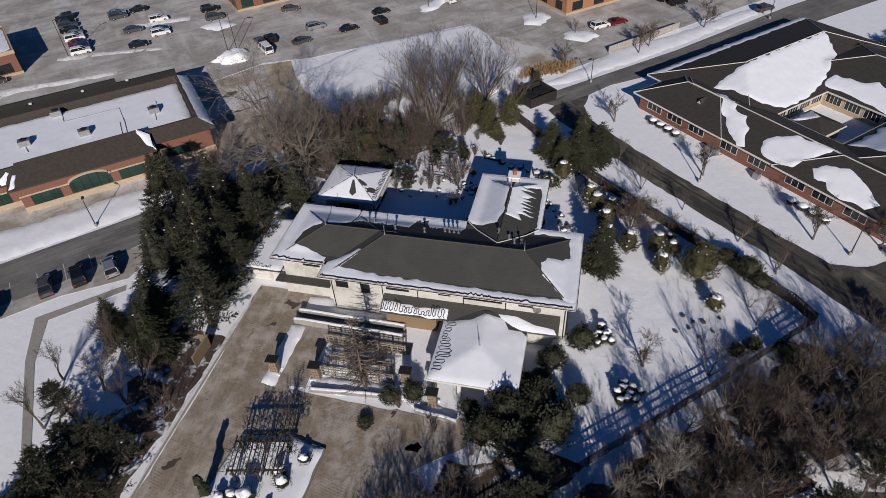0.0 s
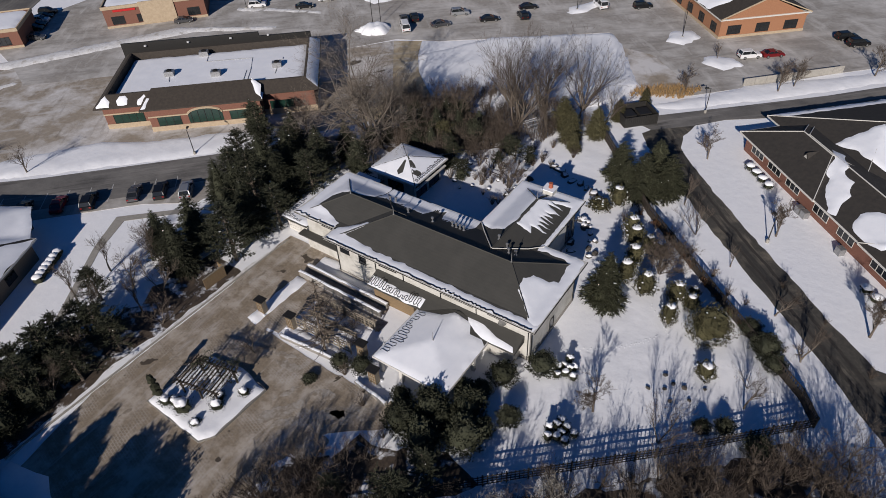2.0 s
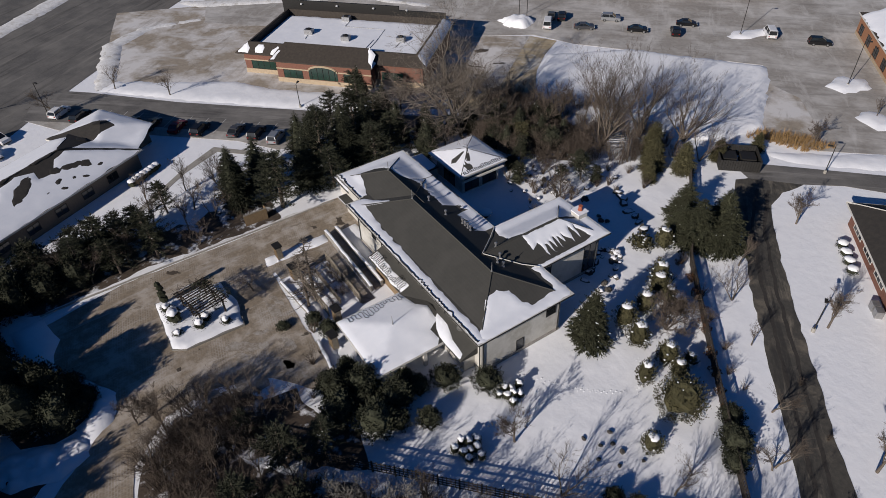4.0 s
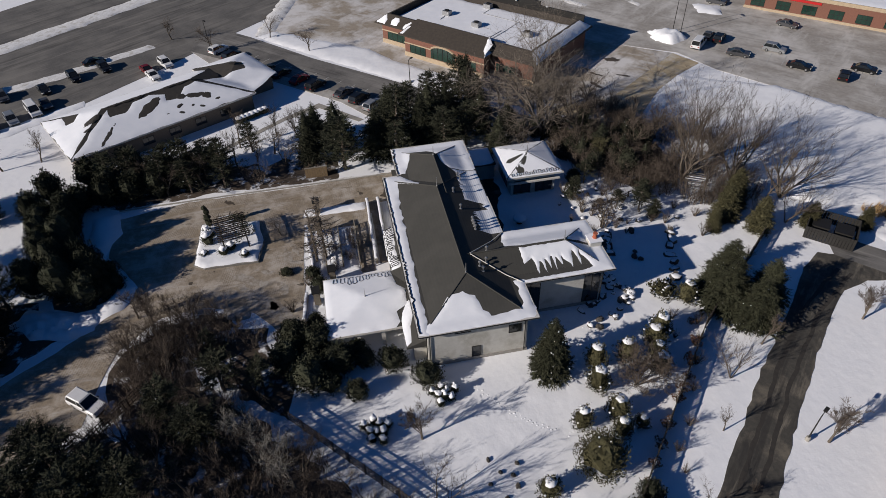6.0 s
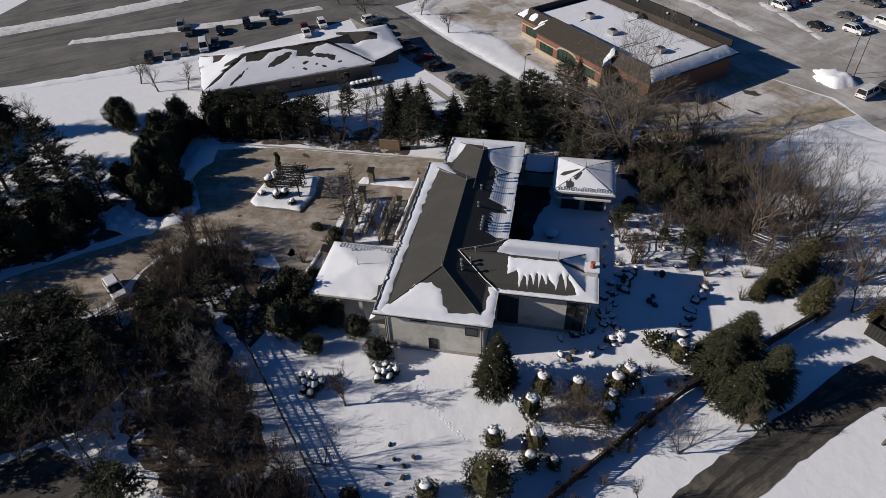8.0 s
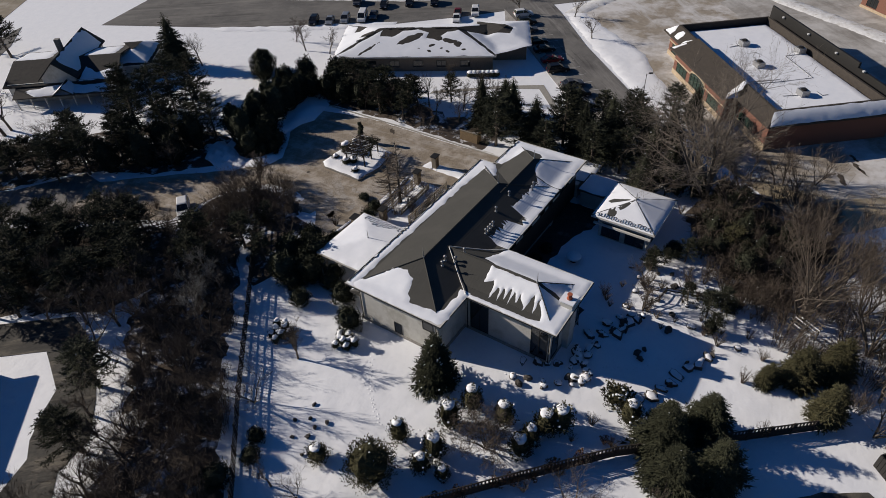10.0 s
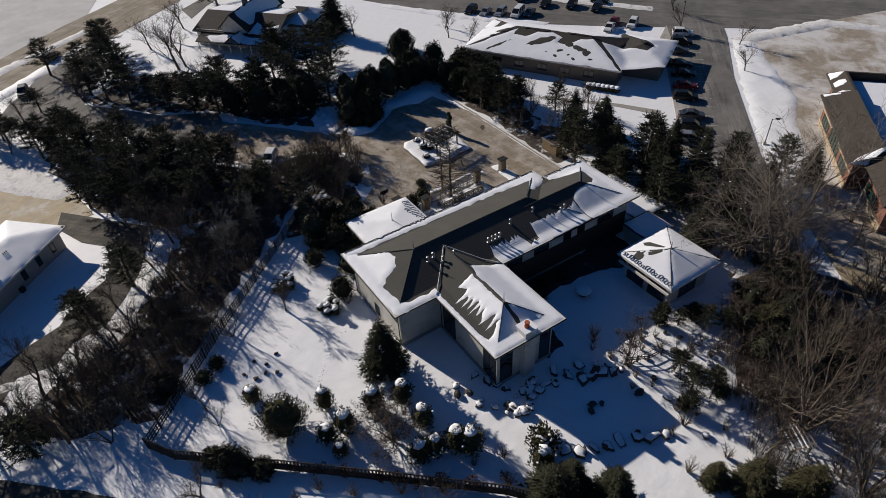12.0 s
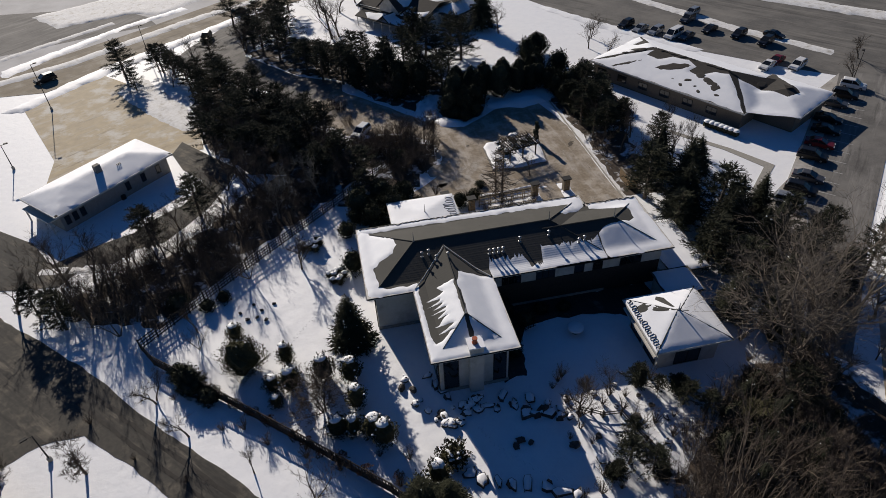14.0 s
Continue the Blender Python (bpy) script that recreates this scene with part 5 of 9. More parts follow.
def make_church():
    B = thing("brick_church_hall", (10.5, 113.3, 0), "sprawling low red-brick hall with dark shingle roofs and snow drifts", "church hall", rz=-45.5)
    part("wall", Shape().box(0.8, 58, 0.8, 13.0, 0, 2.9).box(-3.2, 12, 13, 52, 0, 2.9).box(34, 50, 13, 40, 0, 2.9).box(12, 34, 29, 50, 0, 2.9), BRICK, B, "red brick wall")
    roofs = []
    for args, kw, sl in (((0, 60, 0, 13.8), {}, 0.36), ((-4.0, 20, 7, 54), dict(axis="y"), 0.3), ((32, 52, 5, 46), dict(axis="y"), 0.3), ((8, 40, 27.6, 52), {}, 0.3), ((-0.3, 19.8, -0.15, 12.8), {}, 0.42), ((29.4, 62, -0.15, 13.0), {}, 0.42)):
        s, e, c, ends = hip(*args, 3.1, sl, **kw)
        r = part("roof", s, SHINGLE_DARK, B, "dark shingle hip roof")
        part("fascia", e, TRIM, r)
        part("ridge_cap", c, TRIM, r, "pale metal ridge capping")
        roofs.append((args, sl, r))
    def zf(x, y):
        z = 3.1
        for (x0, x1, y0, y1), sl, r in roofs:
            z = max(z, 3.1 + sl * max(0, min(x - x0, x1 - x, y - y0, y1 - y)))
        return z + 0.05
    for poly, sd in (([(11, 8.2), (12.4, 9.6), (16, 7), (20.6, 4.6), (24, 0.6), (22.6, 0.3), (21, 0.3), (17.2, 3.4)], 19.0), ([(25.0, 2.4), (25.9, 5.0), (29.1, 6.6), (34.5, 8.0), (33.5, 5.4), (31.7, 0.8), (29, 0.4), (27, 0.6)], 20.0),
                     ([(34.2, 2.2), (36.4, 4.6), (40.4, 4.4), (45.0, 1.8), (44, 0.5), (38.5, 0.4)], 21.0), ([(48, 1.4), (50, 4.6), (55, 4.2), (58, 1.4), (54, 0.6)], 21.5),
                     ([(8.2, 11), (8.2, 42), (14.0, 38), (17.2, 31), (19.4, 25), (19.7, 16), (16.9, 13)], 22.0), ([(-3.9, 8), (-2.0, 9), (-2.0, 53), (-3.9, 53.5)], 23.0),
                     ([(18.6, 28.6), (31, 27.9), (31, 32), (25, 33.4), (17.6, 31.4)], 24.5), ([(33, 14), (40, 14), (41.4, 26), (40, 36), (33, 34)], 24.0)):
        part("snow", sheet(poly, zf, h=0.12, step=0.6, wob=0.8, soft=0.35, seed=sd, scale=0.5), SNOW_ROOF, roofs[0][2], "snow drift on the roof", smooth=True)
    part("wall", Shape().box(12, 19.2, 13.9, 28.4, 0, 2.95).box(19.2, 33.4, 28.4, 28.8, 0, 2.95), LIMESTONE, B, "cream courtyard wall")
    for k in range(4):
        window(B, "window", 2.8, 1.6, facing(19.2, 16.2 + k * 3.4, 0.9, 0), 4, 1, TRIM, GLASS, "white-framed courtyard window")
        window(B, "window", 2.8, 1.6, facing(21.2 + k * 3.6, 28.4, 0.9, -90), 4, 1, TRIM, GLASS, "white-framed courtyard window")
    for x in (4.4, 9.2, 14.1, 21.0, 26.5, 33.4, 38.0, 43.1, 48.4, 54.0):
        window(B, "window", 3.2, 1.35, facing(x, 0.8, 1.0, -90), 3, 1, TRIM, GLASS, "white-framed triple window")
    for k in range(6):
        window(B, "window", 1.5, 1.35, facing(-3.2, 16 + k * 6, 1.0, 180), 2, 1, TRIM)
    s, e, c, ends = hip(21.6, 28.4, 14.4, 21.0, 2.3, 0.35)
    r = part("court_roof", s, SHINGLE_DARK, B, "small dark hip roof in the courtyard")
    part("fascia", e, TRIM, r)
    part("wall", Shape().box(22.2, 27.8, 15.0, 20.4, 0, 2.1), LIMESTONE, B, "cream courtyard wall")
    part("snow", sheet([(21.8, 14.6), (25.0, 17.4), (25.0, 18.2), (21.8, 20.8)], lambda x, y: 2.33 + 0.35 * max(0.0, min(x - 21.6, y - 14.4, 21.0 - y)), h=0.1, step=0.4, wob=0.3, soft=0.3, seed=29.0), SNOW_ROOF, r, "snow on the courtyard roof", smooth=True)
    for x, y in ((19.6, -0.4), (28.0, -0.6), (18.4, -0.5)):
        part("air_unit", Shape().box(x - 0.5, x + 0.5, y - 0.5, y + 0.4, 0, 1.1), STEEL, B, "grey air unit by the wall")
    part("dormer", Shape().add([(10.6, 3.6, 4.4), (12.2, 3.6, 4.4), (11.4, 3.6, 5.5), (10.6, 7.0, 4.4), (12.2, 7.0, 4.4), (11.4, 7.0, 5.5)], [(0, 1, 2), (0, 3, 4, 1), (1, 4, 5, 2), (0, 2, 5, 3), (3, 5, 4)]), SHINGLE_DARK, B)
    part("louvre", Shape().add([(10.9, 3.55, 4.5), (11.9, 3.55, 4.5), (11.4, 3.55, 5.2)], [(0, 1, 2)]), TRIM, B, "white gable louvre")


make_church()


def shop(name, place, rz, L, D, h, wall, glass, label, roof="flat", sign=None):
    B = thing(name, place, label, "shop building", rz=rz)
    part("wall", Shape().box(0, L, 0, D, 0, h), wall, B)
    part("cornice", Shape().box(-0.2, L + 0.2, -0.2, 0.1, h - 0.5, h + 0.3).box(-0.2, L + 0.2, D - 0.1, D + 0.2, h - 0.5, h + 0.3).box(-0.2, 0.1, 0.1, D - 0.1, h - 0.5, h + 0.3).box(L - 0.1, L + 0.2, 0.1, D - 0.1, h - 0.5, h + 0.3), LIMESTONE if roof == "flat" else wall, B, "stone cornice")
    part("base_course", Shape().box(-0.1, L + 0.1, -0.1, 0.1, 0, 0.6).box(-0.1, 0.1, 0, D, 0, 0.6), LIMESTONE, B, "tan stone base course")
    if roof == "flat":
        part("snow", sheet([(0.3, 0.3), (L - 0.3, 0.3), (L - 0.3, D - 0.3), (0.3, D - 0.3)], lambda x, y: h + 0.01, h=0.2, step=1.5, wob=0.1, soft=0.4, seed=L), SNOW_ROOF, B, "snow on the flat roof", smooth=True)
    else:
        s, e, c, ends = hip(-0.6, L + 0.6, -0.6, D + 0.6, h + 0.3, 0.4, gable0=True, axis=roof)
        r = part("roof", s, SHINGLE_BROWN, B, "brown shingle roof")
        part("fascia", e, TRIM, r)
        zr = h + 0.3 + 0.4 * (L / 2 + 0.6)
        part("gable_wall", Shape().add([(0, -0.3, h - 0.1), (L, -0.3, h - 0.1), (L / 2, -0.3, zr - 0.25), (0, 0.1, h - 0.1), (L, 0.1, h - 0.1), (L / 2, 0.1, zr - 0.25)], [(0, 1, 2), (5, 4, 3), (0, 3, 4, 1), (1, 4, 5, 2), (2, 5, 3, 0)]), wall, B)
        part("rake", Shape().tube([(-0.6, -0.62, h + 0.3), (L / 2, -0.62, zr), (L + 0.6, -0.62, h + 0.3)], 0.16, 4), LIMESTONE, r, "pale rake board")
        zf = lambda x, y: h + 0.33 + 0.4 * max(0, min(x + 0.6, L + 0.6 - x) if roof == "y" else min(y + 0.6, D + 0.6 - y))
        part("snow", sheet([(-0.4, 6), (L * 0.44, 4), (L * 0.42, D - 1), (-0.4, D - 1)], zf, h=0.2, step=1.0, wob=0.8, soft=0.5, seed=25.0), SNOW_ROOF, r, "snow on the roof", smooth=True)
    n = int(L // 5.5)
    for k in range(n):
        x = L * (k + 0.5) / n
        window(B, "window", 3.0, 1.9, facing(x, 0, 0.9, -90), 3, 2, DARK, glass)
    for k in range(int(D // 6)):
        window(B, "window", 2.4, 1.9, facing(0, 3 + k * 6, 0.9, 180), 2, 2, DARK, glass)
    if sign and D < 19 and L < 30:
        part("panel", Shape().box(L * 0.36, L * 0.7, -0.3, 0, 0.3, h + 0.6), LIMESTONE, B, "tan rendered centre panel")
    if sign:
        part("sign", Shape().box(L * 0.1, L * 0.32, -0.16, -0.02, h - 1.2, h - 0.7), sign, B, "coloured name sign shown as a plain bar")
    return B


shop("shop_row", (-90.2, 150.0, 0), 43, 52, 18, 4.6, BRICK, GLASS_GREEN, "red-brick shop row with green-tinted glazing", sign=SIGN_RED)
shop("orange_brick_store", (-5.6, 156.8, 0), 42.5, 20, 30, 4.2, BRICK_ORANGE, GLASS, "orange-brick store with a gabled brown roof and snow", roof="y")
shop("tan_brick_store", (-140.3, 91.4, 0), 48, 25, 18, 5.2, BRICK, GLASS, "brick and tan store with a red sign", sign=SIGN_RED)
shop("corner_store", (-160, 62, 0), 48, 16, 14, 4.5, BRICK, GLASS, "small brick store by the lot")


def make_annex():
    """The long hall south-east of the garden."""
    B = thing("long_grey_hall", (32.8, 18.6, 0), "long single-storey grey hall under a smooth snow-covered hip roof", "hall", rz=45.0)
    part("wall", Shape().box(0.9, 20.9, -9.6, -0.9, 0, 3.3), CONCRETE, B, "grey rendered wall")
    s, e, c, ends = hip(0, 21.8, -10.4, 0, 3.5, 0.26)
    r = part("roof", s, SHINGLE_DARK, B, "dark hip roof under snow")
    part("fascia", e, TRIM, r)
    zf = lambda x, y: 3.53 + 0.26 * max(0.0, min(x, 21.8 - x, y + 10.4, -y))
    part("snow", sheet([(0.05, -10.35), (21.75, -10.35), (21.75, -0.05), (0.05, -0.05)], zf, h=0.08, step=0.6, wob=0.06, soft=0.2, seed=26.0), SNOW_ROOF, r, "smooth snow on the roof", smooth=True)
    part("chimney", Shape().box(10.6, 11.6, -4.6, -3.8, 4.4, 5.9), STONE, B, "short dark roof stack")
    for x in (9.6, 9.9, 10.2):
        part("vent", Shape().lathe([(0.08, 0), (0.08, 0.5), (0.12, 0.55)], 6, (x - 2, -3.4, 4.2)), DARK, B)
    for k in range(6):
        window(B, "window", 0.7, 1.4, facing(13.4 + k * 1.3 if k > 2 else 3 + k * 3, -0.9, 1.0, 90), 1, 1, DARK)
    part("shed_roof", Shape().box(19.5, 22.5, -9.0, -1.5, 2.3, 2.5), TRIM, B, "white side canopy")
    part("post", Shape().box(22.1, 22.3, -1.9, -1.7, 0, 2.3), TRIM, B)
    part("post", Shape().box(22.1, 22.3, -8.8, -8.6, 0, 2.3), TRIM, B)
    part("meter_box", Shape().box(10.2, 10.9, -0.9, -0.5, 0, 0.8), DARK, B)


make_annex()


def slope(a, b, c, d, t=0.18):
    """A sloping roof slab over four corners."""
    low = [(x, y, z - t) for x, y, z in (a, b, c, d)]
    return Shape().add([a, b, c, d] + low, [(0, 1, 2, 3), (7, 6, 5, 4), (0, 4, 5, 1), (1, 5, 6, 2), (2, 6, 7, 3), (3, 7, 4, 0)])


def make_cottage():
    """The gabled house beyond the south wood: a long main roof, a steep cross gable, a verandah and a rear wing."""
    B = thing("gabled_cottage", (-3.7, -42.4, 0), "dark gabled cottage with several snow-patched roofs", "house", rz=129.8)
    part("wall", Shape().box(-1.6, 19.6, 5.2, 18.6, 0, 3.9).box(5.8, 12.2, 5.0, 23.0, 0, 5.0).box(17.4, 24.8, 12.0, 23.6, 0, 3.4), STUCCO, B, "grey cottage wall")
    part("gable_wall", Shape().add([(5.8, 5.0, 5.0), (12.2, 5.0, 5.0), (9.0, 5.0, 7.9), (5.8, 5.3, 5.0), (12.2, 5.3, 5.0), (9.0, 5.3, 7.9)], [(0, 1, 2), (5, 4, 3), (0, 3, 4, 1), (1, 4, 5, 2), (2, 5, 3, 0)]), STUCCO, B, "grey gable wall")
    snowy = lambda poly, zf, sd, h=0.1: sheet(poly, zf, h=h, step=0.6, wob=0.35, soft=0.2, seed=sd)
    front = part("roof", slope((-2.4, 4.6, 3.6), (20.4, 4.6, 3.6), (20.0, 12.0, 6.1), (-2.0, 12.0, 6.1)), SHINGLE_DARK, B, "dark shingle slope")
    part("snow", snowy([(12.6, 5.0), (19.6, 5.0), (19.4, 8.4), (16.0, 7.0), (13.4, 9.0)], lambda x, y: 3.62 + (y - 4.6) * 0.338, 61.0), SNOW_ROOF, front, "patch of snow", smooth=True)
    rear = part("roof", slope((-2.0, 12.0, 6.1), (20.0, 12.0, 6.1), (20.4, 19.2, 4.9), (-2.4, 19.2, 4.9)), SHINGLE_DARK, B, "dark shingle slope")
    part("snow", snowy([(-1.8, 12.3), (5.2, 12.3), (4.6, 19.0), (-2.0, 19.0)], lambda x, y: 6.12 - (y - 12.0) * 0.167, 62.0), SNOW_ROOF, rear, "smooth snow on the rear slope", smooth=True)
    part("snow", snowy([(12.4, 12.2), (18.8, 12.2), (18.6, 18.6), (12.6, 18.8)], lambda x, y: 6.12 - (y - 12.0) * 0.167, 63.0), SNOW_ROOF, rear, "smooth snow on the rear slope", smooth=True)
    part("roof", slope((5.2, 4.4, 4.7), (9.0, 4.4, 8.1), (9.0, 23.6, 8.1), (5.2, 23.6, 4.7)), SHINGLE_DARK, B, "steep dark slope of the cross gable")
    right = part("roof", slope((9.0, 4.4, 8.1), (12.8, 4.4, 4.7), (12.8, 23.6, 4.7), (9.0, 23.6, 8.1)), SHINGLE_DARK, B, "steep slope of the cross gable")
    part("snow", snowy([(9.2, 6.0), (12.4, 7.0), (12.5, 22.0), (9.2, 23.0)], lambda x, y: 8.12 - (x - 9.0) * 0.895, 64.0), SNOW_ROOF, right, "snow on the steep slope", smooth=True)
    ver = part("verandah_roof", slope((0.4, 1.2, 2.6), (21.0, 1.2, 2.6), (20.6, 5.2, 3.5), (0.0, 5.2, 3.5)), SHINGLE_DARK, B, "shallow verandah roof")
    part("snow", snowy([(4.4, 1.5), (20.6, 1.5), (20.2, 4.4), (13.6, 3.9), (11.6, 4.8), (8.0, 4.8), (2.0, 3.4)], lambda x, y: 2.62 + (y - 1.2) * 0.225, 65.0), SNOW_ROOF, ver, "snow on the verandah roof", smooth=True)
    for k in range(8):
        part("verandah_post", Shape().box(0.8 + k * 2.8, 0.95 + k * 2.8, 1.5, 1.65, 0, 2.5), TRIM, B, "slim pale post")
    for a, b in ((8.2, 10.4), (12.6, 10.4)):
        g = part("porch_roof", slope((a, 0.8, 2.7), (10.4, 0.8, 4.3), (10.4, 5.2, 4.3), (a, 5.2, 2.7), 0.14) if a < b else slope((10.4, 0.8, 4.3), (a, 0.8, 2.7), (a, 5.2, 2.7), (10.4, 5.2, 4.3), 0.14), SHINGLE_DARK, B, "small porch gable")
        part("snow", snowy([(min(a, b) + 0.2, 1.0), (max(a, b) - 0.2, 1.0), (max(a, b) - 0.2, 5.0), (min(a, b) + 0.2, 5.0)], lambda x, y: 4.33 - abs(x - 10.4) * 0.73, 66.0 + a, 0.06), SNOW_ROOF, g, "snow on the porch gable", smooth=True)
    body, edge, caps, ends = hip(16.8, 25.4, 11.4, 24.2, 3.4, 0.42)
    wing = part("roof", body, SHINGLE_DARK, B, "hipped roof of the rear wing")
    part("fascia", edge, TRIM, wing)
    part("snow", snowy([(17.4, 12.0), (24.8, 12.0), (24.9, 22.0), (20.4, 23.6), (17.4, 20.0)], lambda x, y: 3.44 + 0.42 * max(0.0, min(x - 16.8, 25.4 - x, y - 11.4, 24.2 - y)), 69.0), SNOW_ROOF, wing, "snow over the wing", smooth=True)
    part("chimney", Shape().box(6.2, 7.2, 15.0, 16.0, 5.0, 8.8), STONE, B, "stone chimney")
    for x in (2.0, 5.0, 15.0, 17.6):
        window(B, "window", 1.2, 1.2, facing(x, 5.2, 1.0, -90), 2, 1, TRIM)


make_cottage()
solid("cottage_drive", flat([(-10.0, -75.3), (-24.3, -86.2), (-31.0, -88.4), (-22.5, -78.3), (-16.8, -74.0), (-10.2, -66.5)], 0.04), ASPHALT_MAIN, "dark asphalt drive beside the cottage", "road", kind="structure")

# ---- forecourt, island, fences ----
solid("courtyard_paving", flat([(-29.7, 40.4), (-26.2, 40.6), (-26.2, 47.6), (-15.4, 47.6), (-15.4, 49.5), (-29.7, 49.7)], 0.045), DRIVE, "brown bare paving of the forecourt", "paving", kind="structure")
solid("courtyard_walk", flat([(-31.4, 50.4), (-16.8, 50.3), (-16.8, 51.4), (-31.4, 51.6)], 0.04), DRIVE, "narrow brown walk between low walls", "paving", kind="structure")
for poly, sd in (([(-31.7, 40.2), (-29.8, 40.0), (-29.7, 49.5), (-31.8, 49.8)], 31.0), ([(-25.4, 40.2), (-14.4, 41.2), (-12.4, 39.9), (-7.6, 39.4), (-7.4, 40.6), (-12.2, 41.6), (-15.0, 43.0), (-25.6, 42.4)], 32.0), ([(-31.2, 51.7), (-20.2, 51.7), (-20.2, 53.5), (-27.3, 53.5), (-28.0, 55.0), (-31.2, 54.8)], 33.0), ([(-25.8, 43.2), (-16.2, 43.4), (-16.2, 47.3), (-25.8, 47.3)], 34.0)):
    solid("snow_bed", sheet(poly, lambda x, y: 0.04, h=0.22, step=0.5, wob=0.3, soft=0.5, seed=sd), SNOW, "snow-covered bed beside the forecourt", "snow bed", kind="structure", smooth=True)


def low_wall(a, b, h, w=0.35, lab="low pale stone wall capped with snow"):
    d = Vector((b[0] - a[0], b[1] - a[1], 0))
    T = thing("garden_wall", (a[0], a[1], 0), lab, "garden wall", rz=math.degrees(math.atan2(d.y, d.x)))
    part("wall", Shape().box(0, d.length, -w / 2, w / 2, 0, h), STONE, T)
    part("coping", Shape().box(-0.05, d.length + 0.05, -w / 2 - 0.06, w / 2 + 0.06, h, h + 0.1), CONCRETE, T, "pale coping")
    part("snow", sheet([(0, -w / 2 - 0.05), (d.length, -w / 2 - 0.05), (d.length, w / 2 + 0.05), (0, w / 2 + 0.05)], lambda x, y: h + 0.1, h=0.14, step=0.25, wob=0.1, soft=0.2, seed=a[0]), SNOW_ROOF, T, "snow cap", smooth=True)


low_wall((-31.4, 50.0), (-16.8, 49.8), 0.9)
low_wall((-31.4, 51.7), (-17.0, 51.5), 0.8)
low_wall((-25.4, 40.3), (-14.6, 41.3), 0.5)
low_wall((-12.6, 39.9), (-7.7, 39.4), 0.5)


def make_pillar():
    T = thing("lattice_pillar", (0, 0, 0), "square forecourt pillar of pale lattice with a dark capped top", "pillar", "forecourt pillars")
    part("core", Shape().box(-0.5, 0.5, -0.35, 0.35, 0, 2.3), PALE_WOOD, T)
    for y in (-0.38, 0.38):
        for x in (-0.45, -0.15, 0.15, 0.45):
            part("lath", Shape().box(x - 0.04, x + 0.04, y - 0.03, y + 0.03, 0.1, 2.2), TAN_WOOD, T)
        for z in (0.4, 0.9, 1.4, 1.9):
            part("lath", Shape().box(-0.5, 0.5, y - 0.025, y + 0.025, z - 0.04, z + 0.04), TAN_WOOD, T)
    part("cap", Shape().box(-0.7, 0.7, -0.55, 0.55, 2.3, 2.45), DARK, T, "dark metal cap")
    part("snow", Shape().box(-0.75, 0.75, -0.6, -0.4, 0, 0.2).box(-0.75, 0.75, 0.4, 0.6, 0, 0.16), SNOW_ROOF, T, "snow round the foot")
    return T


pillar = make_pillar()
pillar.matrix_basis = pose(-30.6, 42.2, 0, 0, 0, 4)
for x, y in ((-25.3, 42.3), (-14.6, 43.6), (-10.9, 41.3)):
    copy_thing(pillar, pose(x, y, 0, 0, 0, 4))


def trellis(a, b, h, lab):
    d = Vector((b[0] - a[0], b[1] - a[1], 0))
    T = thing("trellis_fence", (a[0], a[1], 0), lab, "trellis", "forecourt trellises", rz=math.degrees(math.atan2(d.y, d.x)))
    n = max(2, round(d.length / 1.8))
    for i in range(n + 1):
        x = d.length * i / n
        part("post", Shape().box(x - 0.08, x + 0.08, -0.08, 0.08, 0, h + 0.15), PALE_WOOD, T)
    for z in (0.35, h * 0.5, h * 0.78, h):
        part("rail", Shape().box(0, d.length, -0.05, 0.05, z - 0.06, z + 0.06), PALE_WOOD, T)
    m = int(d.length / 0.6)
    for i in range(m):
        x = d.length * (i + 0.5) / m
        part("slat", Shape().box(x - 0.04, x + 0.04, -0.03, 0.03, 0.2, h), PALE_WOOD, T)


trellis((-25.0, 42.6), (-16.0, 43.0), 1.9, "pale weathered wooden trellis at the forecourt edge")
trellis((-26.0, 47.5), (-15.8, 47.5), 1.7, "pale weathered wooden trellis beside the walk")
trellis((-24.5, 45.0), (-17.0, 45.2), 1.2, "low pale wooden plant frame in the snow bed")

# planted island in the drive
ISLAND = [(-31.5, 24.7), (-22.0, 24.4), (-21.0, 26.0), (-20.8, 33.4), (-25.5, 34.2), (-30.5, 33.4)]
solid("drive_island", Shape().prism(ISLAND, -0.1, 0.3), STONE, "raised stone-edged planting island in the driveway", "planting island", kind="structure")
solid("snow_bed", sheet([(x * 0.98 - 0.52, y * 0.98 + 0.58) for x, y in ISLAND], lambda x, y: 0.3, h=0.25, step=0.5, wob=0.2, soft=0.5, seed=35.0), SNOW, "snow over the planting island", "snow bed", kind="structure", smooth=True)


